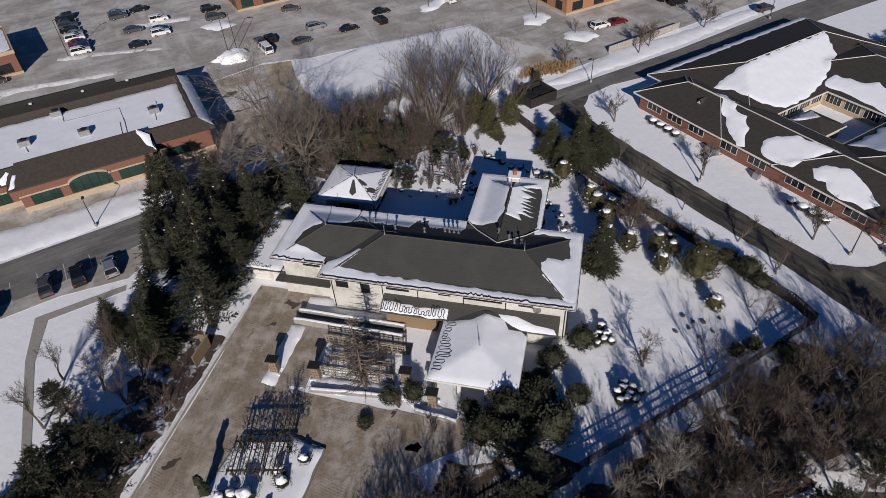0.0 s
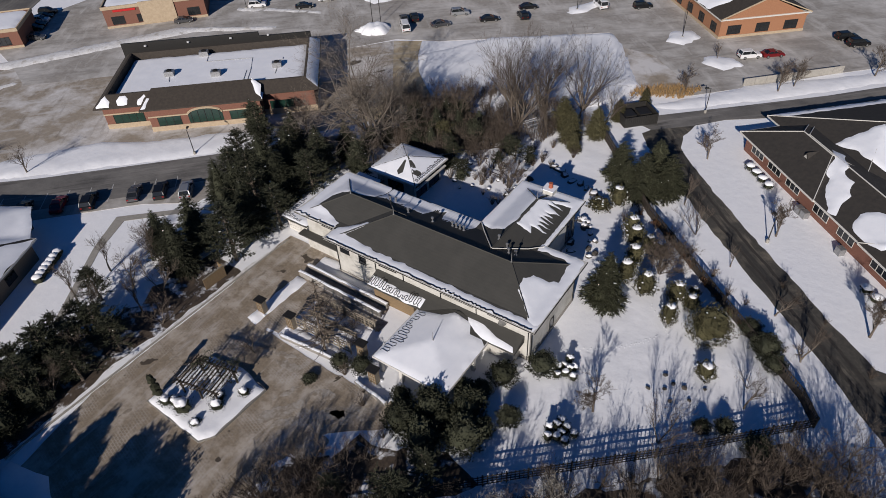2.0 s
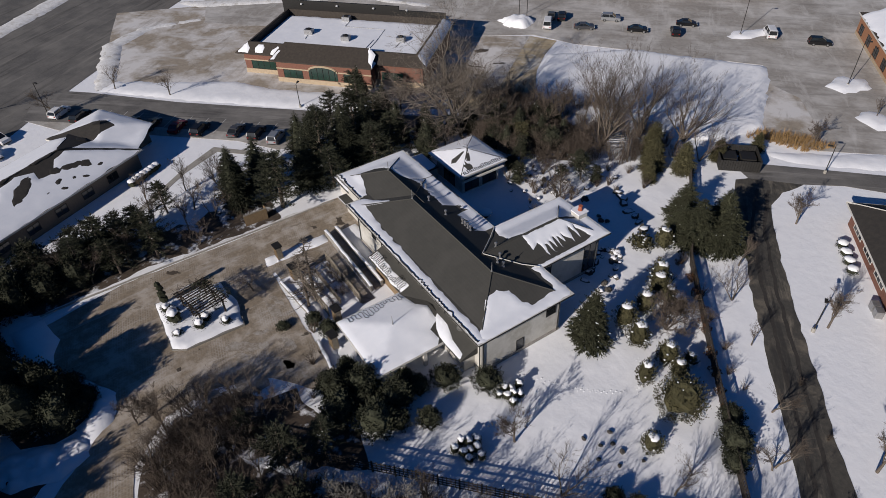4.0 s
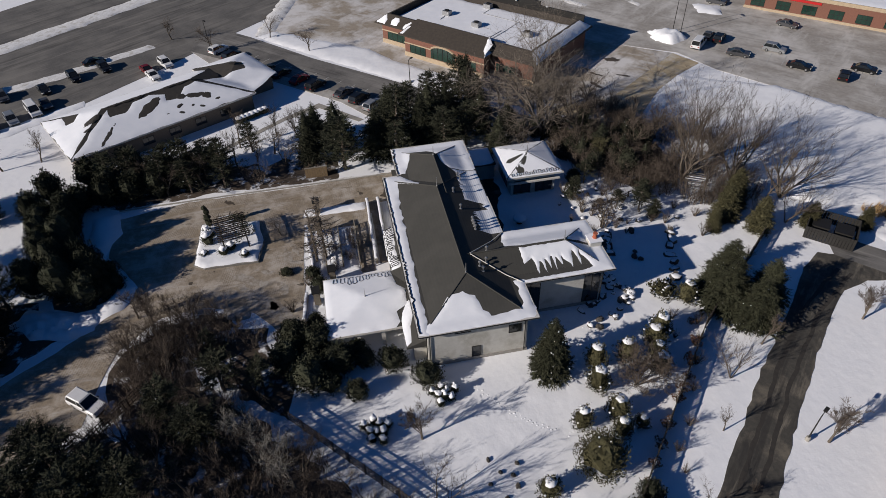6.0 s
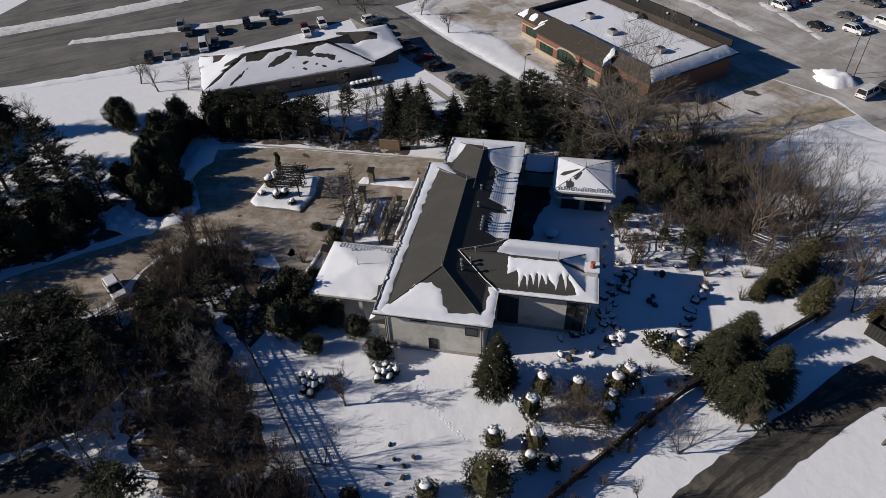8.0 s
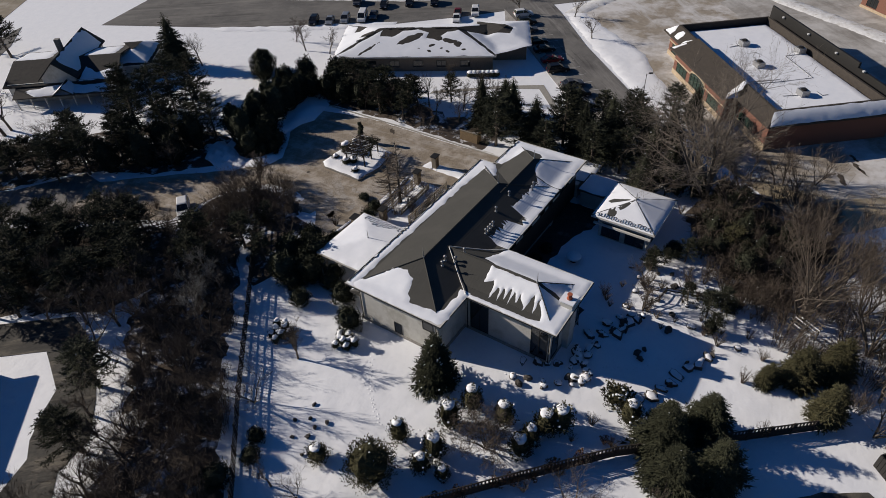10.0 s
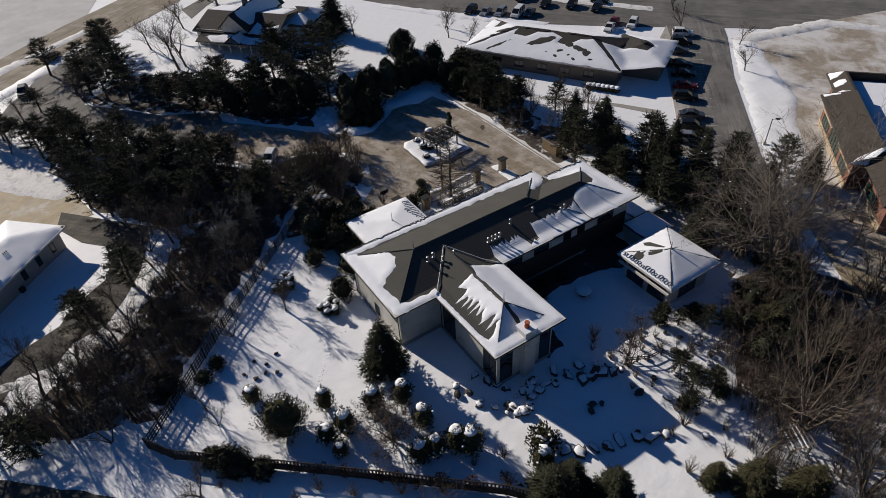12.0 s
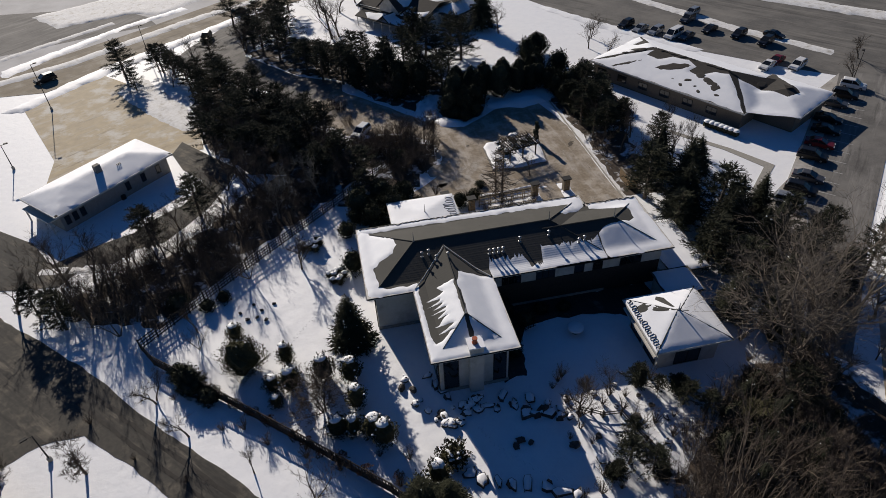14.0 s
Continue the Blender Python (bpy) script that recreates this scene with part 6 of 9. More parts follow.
def make_pergola(x, y, rz, L, D, h):
    T = thing("pergola", (x, y, 0.3), "dark timber pergola with vines and a little snow on the island", "pergola", rz=rz)
    for i in (0, 1, 2):
        for j in (0, 1):
            part("post", Shape().box(L * i / 2 - 0.09, L * i / 2 + 0.09, D * j - 0.09, D * j + 0.09, 0, h), FENCE_WOOD, T)
    for j in (0, 1):
        part("beam", Shape().box(-0.5, L + 0.5, D * j - 0.06, D * j + 0.06, h, h + 0.22), FENCE_WOOD, T)
    for i in range(13):
        xx = -0.3 + (L + 0.6) * i / 12
        part("rafter", Shape().box(xx - 0.04, xx + 0.04, -0.6, D + 0.6, h + 0.22, h + 0.38), FENCE_WOOD, T)
        if i % 3 == 0:
            part("snow", Shape().box(xx - 0.05, xx + 0.05, 0.1, D * 0.7, h + 0.38, h + 0.44), SNOW_ROOF, T, "snow line on a rafter")
    v = Shape()
    rng = random.Random(5)
    for k in range(320):
        p = Vector((rng.uniform(-0.8, L + 0.8), rng.uniform(-0.5, D + 0.5), h + 0.4))
        q = p + Vector((rng.uniform(-1, 1), rng.uniform(-1, 1), rng.uniform(0, 0.35)))
        v.tube([p, (p + q) / 2 + Vector((0, 0, 0.12)), q], [0.03, 0.025, 0.01], 3)
    part("vine", v, TWIG, T, "bare climbing vine")
    f = Shape()
    for k in range(20):
        clump(f, (rng.uniform(0.2, L + 0.9), rng.uniform(1.9, D + 1.0), h + rng.uniform(0.2, 0.9)), rng.uniform(0.4, 0.8), 70, rng, 0.18, 0.7)
    part("creeper", f, NEEDLE, T, "dark evergreen creeper on the rafters")


make_pergola(-28.4, 27.9, 12.0, 5.0, 3.3, 2.3)


# ---- fences ----
def fence(line, h, kind, lab):
    T = thing("garden_fence", (line[0][0], line[0][1], 0), lab, "fence", "garden fences")
    W = dict(world=True)
    for a, b in zip(line, line[1:]):
        A, Bv = Vector((*a, 0)), Vector((*b, 0))
        n = max(1, round((Bv - A).length / 2.4))
        d = (Bv - A).normalized()
        m0 = math.degrees(math.atan2(d.y, d.x))
        step = (Bv - A).length / n
        for i in range(n):
            p = A + d * step * i
            m = pose(p.x, p.y, 0, 0, 0, m0)
            part("post", Shape().box(-0.08, 0.08, -0.08, 0.08, 0, h + 0.1, m), FENCE_WOOD, T, **W)
            if kind == "open":
                for z in (0.3, 0.75, 1.2, 1.65):
                    part("rail", Shape().box(0.08, step - 0.08, -0.03, 0.03, z - 0.06, z + 0.06, m), FENCE_WOOD, T, **W)
                s = Shape()
                for k in range(1, 5):
                    s.box(step * k / 5 - 0.05, step * k / 5 + 0.05, 0.03, 0.07, 0.1, h, m)
                part("slats", s, FENCE_WOOD, T, kind="stuff", **W)
            else:
                part("rail", Shape().box(0.08, step - 0.08, -0.04, 0.04, h - 0.1, h + 0.05, m), FENCE_WOOD, T, **W)
                part("rail", Shape().box(0.08, step - 0.08, -0.04, 0.04, 1.05, 1.2, m), FENCE_WOOD, T, **W)
                part("panel", Shape().box(0.08, step - 0.08, -0.03, 0.03, 0.05, 1.05, m), FENCE_WOOD, T, **W)
                s = Shape()
                for k in range(6):
                    x = 0.1 + (step - 0.2) * (k + 0.5) / 6
                    s.box(x - 0.09, x + 0.09, -0.03, 0.03, 1.2, h - 0.1, m)
                part("lattice", s, FENCE_WOOD, T, kind="stuff", **W)


fence([(-6.0, 25.4), (8.3, 38.8), (19.8, 49.4), (32.4, 61.8)], 1.85, "open", "dark wooden rail-and-slat garden fence on snow")
fence([(32.4, 61.8), (30.4, 64.8), (21.1, 72.9), (13.7, 79.5), (4.3, 88.0), (-1.5, 95.0), (-11.0, 106.0)], 1.8, "lattice", "dark wooden garden fence with an open lattice top")
fence([(-6.0, 25.4), (-1.2, 21.2), (3.0, 17.8), (8.6, 13.6)], 1.6, "open", "dark open lattice fence running into the wood")


def make_gate_shed():
    T = thing("wooden_enclosure", (-40.5, 42.6, 0), "small tan cedar enclosure beside the drive wall", "enclosure")
    for i in range(9):
        y = -1.6 + i * 0.4
        part("board", Shape().box(-0.05, 0.05, y - 0.19, y + 0.19, 0, 1.9 - 0.05 * (i % 2)), TAN_WOOD, T)
    for i in range(3):
        part("board", Shape().box(-1.3 + i * 0.42, -0.92 + i * 0.42, 1.75, 1.85, 0, 1.9), TAN_WOOD, T)
    part("top_rail", Shape().box(-0.1, 0.1, -1.8, 1.9, 1.9, 2.0), PALE_WOOD, T)


make_gate_shed()


def make_dumpster_pen():
    T = thing("screened_bin_pen", (-8.0, 114.0, 0), "dark slatted bin enclosure at the road's end", "enclosure", rz=46.0)
    for x0, x1, y0, y1 in ((-3.2, 3.2, -2.6, -2.5), (-3.2, 3.2, 2.5, 2.6), (-3.2, -3.1, -2.5, 2.5), (3.1, 3.2, -2.5, 2.5)):
        n = max(1, int(max(x1 - x0, y1 - y0) / 0.4))
        s = Shape()
        for k in range(n):
            if x1 - x0 > 1:
                s.box(x0 + k * 0.4, x0 + k * 0.4 + 0.36, y0, y1, 0.05, 2.0)
            else:
                s.box(x0, x1, y0 + k * 0.4, y0 + k * 0.4 + 0.36, 0.05, 2.0)
        part("slats", s, IRON, T, kind="stuff")
    for x in (-1.5, 1.5):
        b = part("bin", Shape().box(x - 1.1, x + 1.1, -1.2, 1.2, 0.1, 1.5), IRON, T, "dark steel bin")
        part("lid", Shape().box(x - 1.15, x + 1.15, -1.25, 1.25, 1.5, 1.6), DARK, b)


make_dumpster_pen()


def lamp_post(x, y, h, arm, rz):
    T = thing("lamp_post", (x, y, 0), "slim dark steel lamp post with a box head", "lamp post", "lamp posts", rz=rz)
    part("pole", Shape().tube([(0, 0, 0), (0, 0, h)], [0.09, 0.06], 6), IRON, T)
    part("base", Shape().lathe([(0.25, 0), (0.25, 0.5), (0.2, 0.6)], 8), CONCRETE, T)
    part("arm", Shape().tube([(0, 0, h - 0.1), (arm, 0, h + 0.05)], 0.04, 5), IRON, T)
    part("head", Shape().box(arm - 0.35, arm + 0.35, -0.18, 0.18, h, h + 0.16), IRON, T)
    return T


# the 10 m entry is a utility pole built in the lamp post form
for x, y, h, rz in ((39.6, 76.0, 4.5, 30), (20.9, 90.4, 4.5, 120), (52.3, 133.2, 6, 10), (-70.8, 63.2, 5, 130), (-80.8, 126.4, 9, 40), (-79.0, 127.4, 9, 220), (-40.5, 158, 9, 40), (-12.5, 153.5, 9, 40), (2.2, 122.6, 5, 220), (-118, 118.5, 9, 40), (41, 160, 7, 220), (-99, 21, 7, 30), (62.2, -13.8, 10, 200), (45.6, -36.1, 8, 200), (62.7, 10.0, 5, 200)):
    lamp_post(x, y, h, 0.8, rz)


def rock(x, y, r, seed, snowy=True, grp="garden rocks", z=0.0):
    T = thing("garden_rock", (x, y, z), "rough grey garden rock under a cap of snow" if snowy else "rough grey garden rock", "rock", grp, rz=seed * 57)
    part("stone", Shape().blob((0, 0, r * 0.3), (r, r * 0.75, r * 0.62), seed, 0.7, 9, 6), ROCK, T, smooth=False)
    if snowy:
        part("snow", Shape().blob((0, 0, r * 0.6), (r * 1.02, r * 0.76, r * 0.4), seed + 3, 0.4, 10, 6, 0.3), SNOW, T, "snow cap", smooth=True)


rng = random.Random(11)
STONES = [(17.6, 58.3), (18.7, 57.0), (19.4, 59.6), (18.2, 59.5), (20.4, 58.2), (17.0, 60.2), (21.4, 60.6), (16.0, 57.4),
          (-1.0, 79.2), (-2.4, 79.8), (-3.8, 79.4), (-5.4, 79.7), (-0.4, 77.6), (0.2, 76.0), (0.9, 74.4), (-1.6, 80.6), (-6.4, 80.4), (1.4, 75.4), (0.2, 78.0),
          (-16.7, 94.8),
          (-23.9, 79.1), (-24.4, 82.6), (-26.1, 86.0), (-22.4, 80.6), (-21.4, 83.4), (-25.2, 84.2), (-18.6, 91.2), (-19.5, 84.0), (-16.0, 83.6), (-23.0, 85.2), (-20.6, 87.6), (-22.8, 88.6), (-24.8, 88.8), (-18.0, 86.6), (-19.6, 81.2), (-25.6, 80.2), (-17.2, 89.2), (-15.2, 87.0)]
for k, (x, y) in enumerate(STONES):
    rock(x, y, rng.uniform(0.2, 0.34) if k < 8 else rng.uniform(0.3, 0.58), k * 1.37, k > 7 and k % 4 != 1)


def make_round_table():
    T = thing("garden_table", (-21.0, 71.8, 0), "round garden table under a thick disc of snow", "table")
    part("tabletop", Shape().lathe([(0.05, 0.68), (0.95, 0.68), (1.0, 0.74), (0.05, 0.76)], 18), IRON, T)
    part("pedestal", Shape().lathe([(0.45, 0), (0.4, 0.06), (0.08, 0.12), (0.08, 0.68)], 10), IRON, T)
    part("snow", Shape().lathe([(1.02, 0.74), (1.04, 0.9), (0.9, 1.02), (0.05, 1.06)], 18), SNOW, T, "thick disc of snow", smooth=True)
    return T


make_round_table()


def make_arbour(x, y, rz):
    """A small garden arbour whose slatted roof leans down at one side."""
    T = thing("garden_arbour", (x, y, 0), "weathered grey wooden arbour with snow on its sloping slats", "arbour", rz=rz)
    for px in (-1.2, 1.2):
        for py, top in ((-0.9, 1.3), (0.9, 2.2)):
            part("post", Shape().box(px - 0.08, px + 0.08, py - 0.08, py + 0.08, 0, top), OLD_WOOD, T)
        part("beam", Shape().add([(px - 0.06, -1.2, 1.15), (px + 0.06, -1.2, 1.15), (px + 0.06, 1.2, 2.35), (px - 0.06, 1.2, 2.35), (px - 0.06, -1.2, 1.3), (px + 0.06, -1.2, 1.3), (px + 0.06, 1.2, 2.5), (px - 0.06, 1.2, 2.5)],
                                 [(3, 2, 1, 0), (4, 5, 6, 7), (0, 1, 5, 4), (1, 2, 6, 5), (2, 3, 7, 6), (3, 0, 4, 7)]), OLD_WOOD, T)
    for i in range(7):
        y0, z0 = -1.15 + i * 0.36, 1.33 + i * 0.18
        slat = part("slat", Shape().box(-1.6, 1.6, y0, y0 + 0.13, z0, z0 + 0.07), OLD_WOOD, T)
        if i in (1, 3, 4):
            part("snow", Shape().box(-1.5 + 0.5 * (i % 3), 1.5 - 0.2 * (i % 2), y0 + 0.01, y0 + 0.12, z0 + 0.072, z0 + 0.13), SNOW, slat, "strip of snow")


make_arbour(-22.6, 100.6, 60.0)
T_ = thing("concrete_fence", (5.2, 136.8, 0), "long grey concrete panel fence on a snowy verge", "fence", rz=45.0)
for i in range(9):
    part("panel", Shape().box(i * 2.4, i * 2.4 + 2.34, -0.08, 0.08, 0, 1.5), CONCRETE, T_)


def make_curved_rail():
    """The low railing round the pond walk."""
    T = thing("pond_railing", (-17.2, 83.1, 0), "low dark wooden railing curving round the pond walk", "railing")
    line = resample([(-17.2, 83.1), (-19.4, 84.4), (-21.4, 84.6), (-22.0, 86.7), (-23.2, 90.0), (-24.0, 92.6), (-23.2, 90.05), (-21.9, 86.75), (-21.3, 84.65), (-19.4, 84.45)], 1.2)
    line = line[: len(line) // 2]
    for a, b in zip(line, line[1:]):
        part("post", Shape().box(a[0] - 0.09, a[0] + 0.09, a[1] - 0.09, a[1] + 0.09, 0, 1.1), FENCE_WOOD, T, world=True)
        for z in (0.5, 0.9):
            part("rail", Shape().tube([(*a, z), (*b, z)], 0.06, 4), FENCE_WOOD, T, world=True)


make_curved_rail()
# flat ledge stones along the pond's banks
def slab(x, y, r, seed, turn):
    T = thing("ledge_stone", (x, y, 0), "flat dark ledge stone with a level cover of snow", "rock", "pond ledge stones", rz=turn)
    rg = random.Random(seed)
    angles = sorted(rg.uniform(0, 6.283) for _ in range(9))
    ring = [(r * rg.uniform(0.75, 1.3) * math.cos(a), r * 0.7 * rg.uniform(0.6, 1.2) * math.sin(a)) for a in angles]
    h, tilt_x, tilt_y = rg.uniform(0.16, 0.4), rg.uniform(-0.16, 0.16), rg.uniform(-0.16, 0.16)
    level = lambda u, v: h + tilt_x * u + tilt_y * v
    s = Shape()
    n = len(ring)
    low = [(u * 1.12, v * 1.12, -0.1) for u, v in ring]
    mid = [(u * rg.uniform(0.96, 1.14), v * rg.uniform(0.96, 1.14), level(u, v) * 0.5) for u, v in ring]
    top = [(u, v, level(u, v)) for u, v in ring]
    s.add(low + mid + top, [(j * n + i, j * n + (i + 1) % n, (j + 1) * n + (i + 1) % n, (j + 1) * n + i) for j in (0, 1) for i in range(n)] + [tuple(2 * n + i for i in range(n))])
    part("stone", s, ROCK, T)
    part("snow", sheet([(u * 0.94, v * 0.94) for u, v in ring], lambda u, v: level(u, v) + 0.02, h=0.12, step=0.25, wob=0.1, soft=0.25, seed=float(seed % 50)), SNOW, T, "level cover of snow", smooth=True)
    if seed % 2:
        e = Shape().add([(-0.5 * r, 0.62 * r, -0.1), (0.55 * r, 0.7 * r, -0.1), (0.35 * r, 0.66 * r, h + 0.35), (-0.2 * r, 0.62 * r, h + 0.5), (-0.5 * r, 0.82 * r, -0.1), (0.5 * r, 0.92 * r, -0.1), (0.3 * r, 0.8 * r, h + 0.3), (-0.2 * r, 0.76 * r, h + 0.45)],
                        [(0, 1, 2, 3), (7, 6, 5, 4), (1, 5, 6, 2), (2, 6, 7, 3), (3, 7, 4, 0)])
        part("edge_stone", e, ROCK, T, "upright dark stone on its edge")


rp = random.Random(31)
BANKS = ([(-9.4, 79.2), (-10.4, 80.7), (-11.4, 81.8), (-12.6, 82.2), (-13.6, 82.8), (-14.8, 83.2)], [(-3.6, 87.8), (-5.0, 88.5), (-6.4, 89.0), (-7.8, 89.7), (-9.2, 90.2), (-10.6, 91.0), (-12.2, 91.6), (-13.8, 92.2)], [(-1.8, 74.4), (-2.4, 75.6), (-3.0, 76.8), (-3.8, 78.0), (-4.8, 79.2), (-6.2, 79.7), (-7.6, 79.9), (-8.4, 80.6)])
for j, bank in enumerate(BANKS):
    for k, (x, y) in enumerate(bank):
        slab(x + rp.uniform(-0.25, 0.25), y + rp.uniform(-0.25, 0.25), rp.uniform(0.6, 1.05) if j < 2 else rp.uniform(0.45, 0.75), 300 + j * 40 + k, rp.uniform(0, 360))
for k, (x, y, r) in enumerate(((-9.9, 85.1, 0.5), (-9.2, 85.7, 0.45), (-10.9, 85.6, 0.35))):
    rock(x, y, r, k * 2.1 + 3, False)
for k in range(16):
    t = k / 15
    rock(-2.0 - 5.2 * t + rp.uniform(-0.3, 0.3), 80.2 + 1.4 * math.sin(t * 5) + rp.uniform(-0.3, 0.3), rp.uniform(0.35, 0.7), k * 1.7 + 60, k % 4 != 0)
for k, (x, y, r) in enumerate(((-12.4, 80.2, 0.7), (-13.4, 82.1, 0.75), (-15.4, 82.4, 0.6), (-14.2, 81.2, 0.5), (-11.6, 81.4, 0.55), (-16.4, 81.2, 0.45), (-10.6, 80.4, 0.4))):
    rock(x, y, r, k * 1.9 + 90, k % 3 != 1)

# ---- plants ----
def bare_tree(seed, h, spread, forks=5, lean=0.0, twigs=5, stems=1, low=0.3, thick=1.0, up=0.5, tilt=0.45):
    """A leafless tree: tapered trunk and limbs in one mesh, the fine twigs in another."""
    rng = random.Random(seed)
    wood, fine = Shape(), Shape()

    def grow(p, d, length, r, level):
        if level == 4:
            w = Vector((rng.gauss(0, 1), rng.gauss(0, 1), rng.gauss(0, 1))).normalized() * 0.02
            fine.add([p - w, p + w, p + d * length], [(0, 1, 2)])
            return
        n = (4, 4, 3, 2)[level]
        pts, rad = [p], [r]
        q, e = p.copy(), d.copy()
        for i in range(n):
            e = (e + Vector((rng.gauss(0, 0.14), rng.gauss(0, 0.14), rng.gauss(0.05 * up, 0.1)))).normalized()
            q = q + e * length / n
            pts.append(q.copy())
            rad.append(r * (1 - 0.72 * (i + 1) / n))
        (wood if level < 2 else fine).tube(pts, rad, (6, 4, 3, 3)[level], cap=False)
        k = (forks + 2, forks, forks, twigs)[level]
        for j in range(k):
            t = rng.uniform(low if level == 0 else 0.2, 1.0)
            i = min(n - 1, int(t * n))
            o = pts[i].lerp(pts[i + 1], t * n - i)
            ax = Vector((rng.gauss(0, 1), rng.gauss(0, 1), rng.gauss(0.1, 0.5)))
            ax = (ax - ax.dot(e) * e).normalized()
            nd = (e * rng.uniform(0.5, 0.95) + ax * rng.uniform(0.5, 0.9) * spread + Vector((0, 0, up * 0.45))).normalized()
            grow(o, nd, length * rng.uniform(0.45, 0.68), max(0.014, rad[i] * 0.55), level + 1)
    for s in range(stems):
        a = s * 2 * math.pi / stems + rng.random()
        d = Vector((math.cos(a) * (tilt * rng.uniform(0.5, 1.3) if stems > 1 else lean), math.sin(a) * (tilt * rng.uniform(0.5, 1.3) if stems > 1 else lean), 1)).normalized()
        grow(Vector((0.12 * math.cos(a), 0.12 * math.sin(a), -0.1)) if stems > 1 else Vector((0, 0, -0.1)), d, h * (0.62 if stems == 1 else 0.7), thick * (0.02 * h + 0.04) / (1 if stems == 1 else 1.5), 0)
    return wood, fine


def frond(s, p, d, L, w, droop, rng, n=3):
    """A needle-clad branch: a bent spine with slim sprays swept forward on both sides and a few above."""
    side = Vector((-d.y, d.x, 0)).normalized()
    q = p.copy()
    for i in range(n):
        t = i / n
        a = q
        e = (d + Vector((0, 0, -droop * (t + 0.15)))).normalized()
        q = q + e * L / n
        ww = w * (1.1 - t * 0.75)
        for sg in (-1, 1):
            tip = q + e * L / n * rng.uniform(-0.3, 0.35) + side * sg * ww * rng.uniform(0.75, 1.15) + Vector((0, 0, rng.uniform(-0.45, 0.12) * ww))
            s.add([a, a.lerp(q, rng.uniform(0.55, 0.8)), tip], [(0, 1, 2)])
        up = q + Vector((0, 0, rng.uniform(0.2, 0.45) * ww)) + side * rng.uniform(-0.25, 0.25) * ww
        s.add([a, q, up], [(0, 1, 2)])
    s.add([q - side * 0.06, q + side * 0.06, q + d * L * 0.2 + Vector((0, 0, 0.06))], [(0, 1, 2)])


def spruce(seed, h, r, base=0.06, power=0.85, dens=1.0, rough=0.2):
    """A conical conifer: uneven whorls of boughs, each a spine with side boughs, over a slim dark core."""
    rng = random.Random(seed)
    trunk = Shape().tube([(0, 0, -0.1), (0, 0, h * 0.5), (0, 0, h * 0.97)], [0.03 * h, 0.016 * h, 0.01], 6)
    crown = Shape()
    z = base * h
    lob = [rng.uniform(1 - rough * 1.4, 1 + rough) for _ in range(9)]
    while z < h * 0.985:
        t = z / h
        rr = r * max(0.03, (1 - t)) ** power * rng.uniform(1 - rough, 1.08)
        n = max(4, int((5 + 4.2 * rr) * dens))
        for k in range(n):
            a = 2 * math.pi * (k + rng.random()) / n
            L = rr * rng.uniform(0.7, 1.15) * lob[int(a / (2 * math.pi) * 9) % 9]
            d = Vector((math.cos(a), math.sin(a), rng.uniform(-0.15, 0.3)))
            o = Vector((0, 0, z + rng.uniform(-0.1, 0.1)))
            frond(crown, o + d * L * 0.35, d, L * 0.65, 0.12 + 0.1 * L, rng.uniform(0.15, 0.6), rng)
            if L > 0.8:
                for sg in (-1, 1):
                    c = a + sg * rng.uniform(0.35, 0.75)
                    e = Vector((math.cos(c), math.sin(c), rng.uniform(-0.25, 0.2)))
                    frond(crown, o + d * L * rng.uniform(0.45, 0.7), e, L * rng.uniform(0.25, 0.4), 0.1 + 0.07 * L, rng.uniform(0.1, 0.6), rng, 2)
        z += (0.17 + 0.018 * h) * rng.uniform(0.8, 1.2) * (0.6 + 0.4 * (1 - t))
    crown.lathe([(0.05, h * 0.05), (r * 0.5, h * 0.12), (r * 0.36, h * 0.4), (r * 0.2, h * 0.68), (0.03, h * 0.92)], 9)
    return trunk, crown


def pine(seed, h, r, n=36, first=0.28):
    """A pine with a ragged crown: limbs that carry fans of needle-clad sprays."""
    rng = random.Random(seed)
    wood, crown = Shape(), Shape()
    top = Vector((rng.uniform(-0.3, 0.3), rng.uniform(-0.3, 0.3), h * 0.96))
    wood.tube([(0, 0, -0.1), top * 0.5 + Vector((0.15, 0, 0)), top], [0.025 * h + 0.05, 0.02 * h, 0.03], 6)
    lobe = [rng.uniform(0.7, 1.2) for _ in range(6)]
    for k in range(n):
        t = first + (1 - first) * (k + rng.random()) / n
        a = k * 2.399 + rng.uniform(-0.4, 0.4)
        L = r * min(1.0, 1.5 - 1.25 * t) * rng.uniform(0.6, 1.1) * lobe[int(a * 6 / 6.2832) % 6]
        o = top * (t * 0.97)
        e = o + Vector((math.cos(a) * L, math.sin(a) * L, L * rng.uniform(0.0, 0.4)))
        wood.tube([o, o.lerp(e, 0.5) + Vector((0, 0, -0.08)), e], [0.06, 0.035, 0.02], 3, cap=False)
        for j in range(11):
            q = o.lerp(e, 0.25 + 0.075 * j)
            b = a + rng.uniform(-1.2, 1.2)
            d = Vector((math.cos(b), math.sin(b), rng.uniform(-0.05, 0.6)))
            frond(crown, q, d, r * rng.uniform(0.16, 0.32), r * rng.uniform(0.05, 0.085), rng.uniform(-0.2, 0.4), rng, 2)
            if j % 2:
                clump(crown, q + Vector((rng.gauss(0, 0.1), rng.gauss(0, 0.1), 0.12)), r * 0.12, 9, rng, 0.055 * r, 0.7)
        clump(crown, e, r * 0.15, 18, rng, 0.06 * r, 0.7)
    return wood, crown


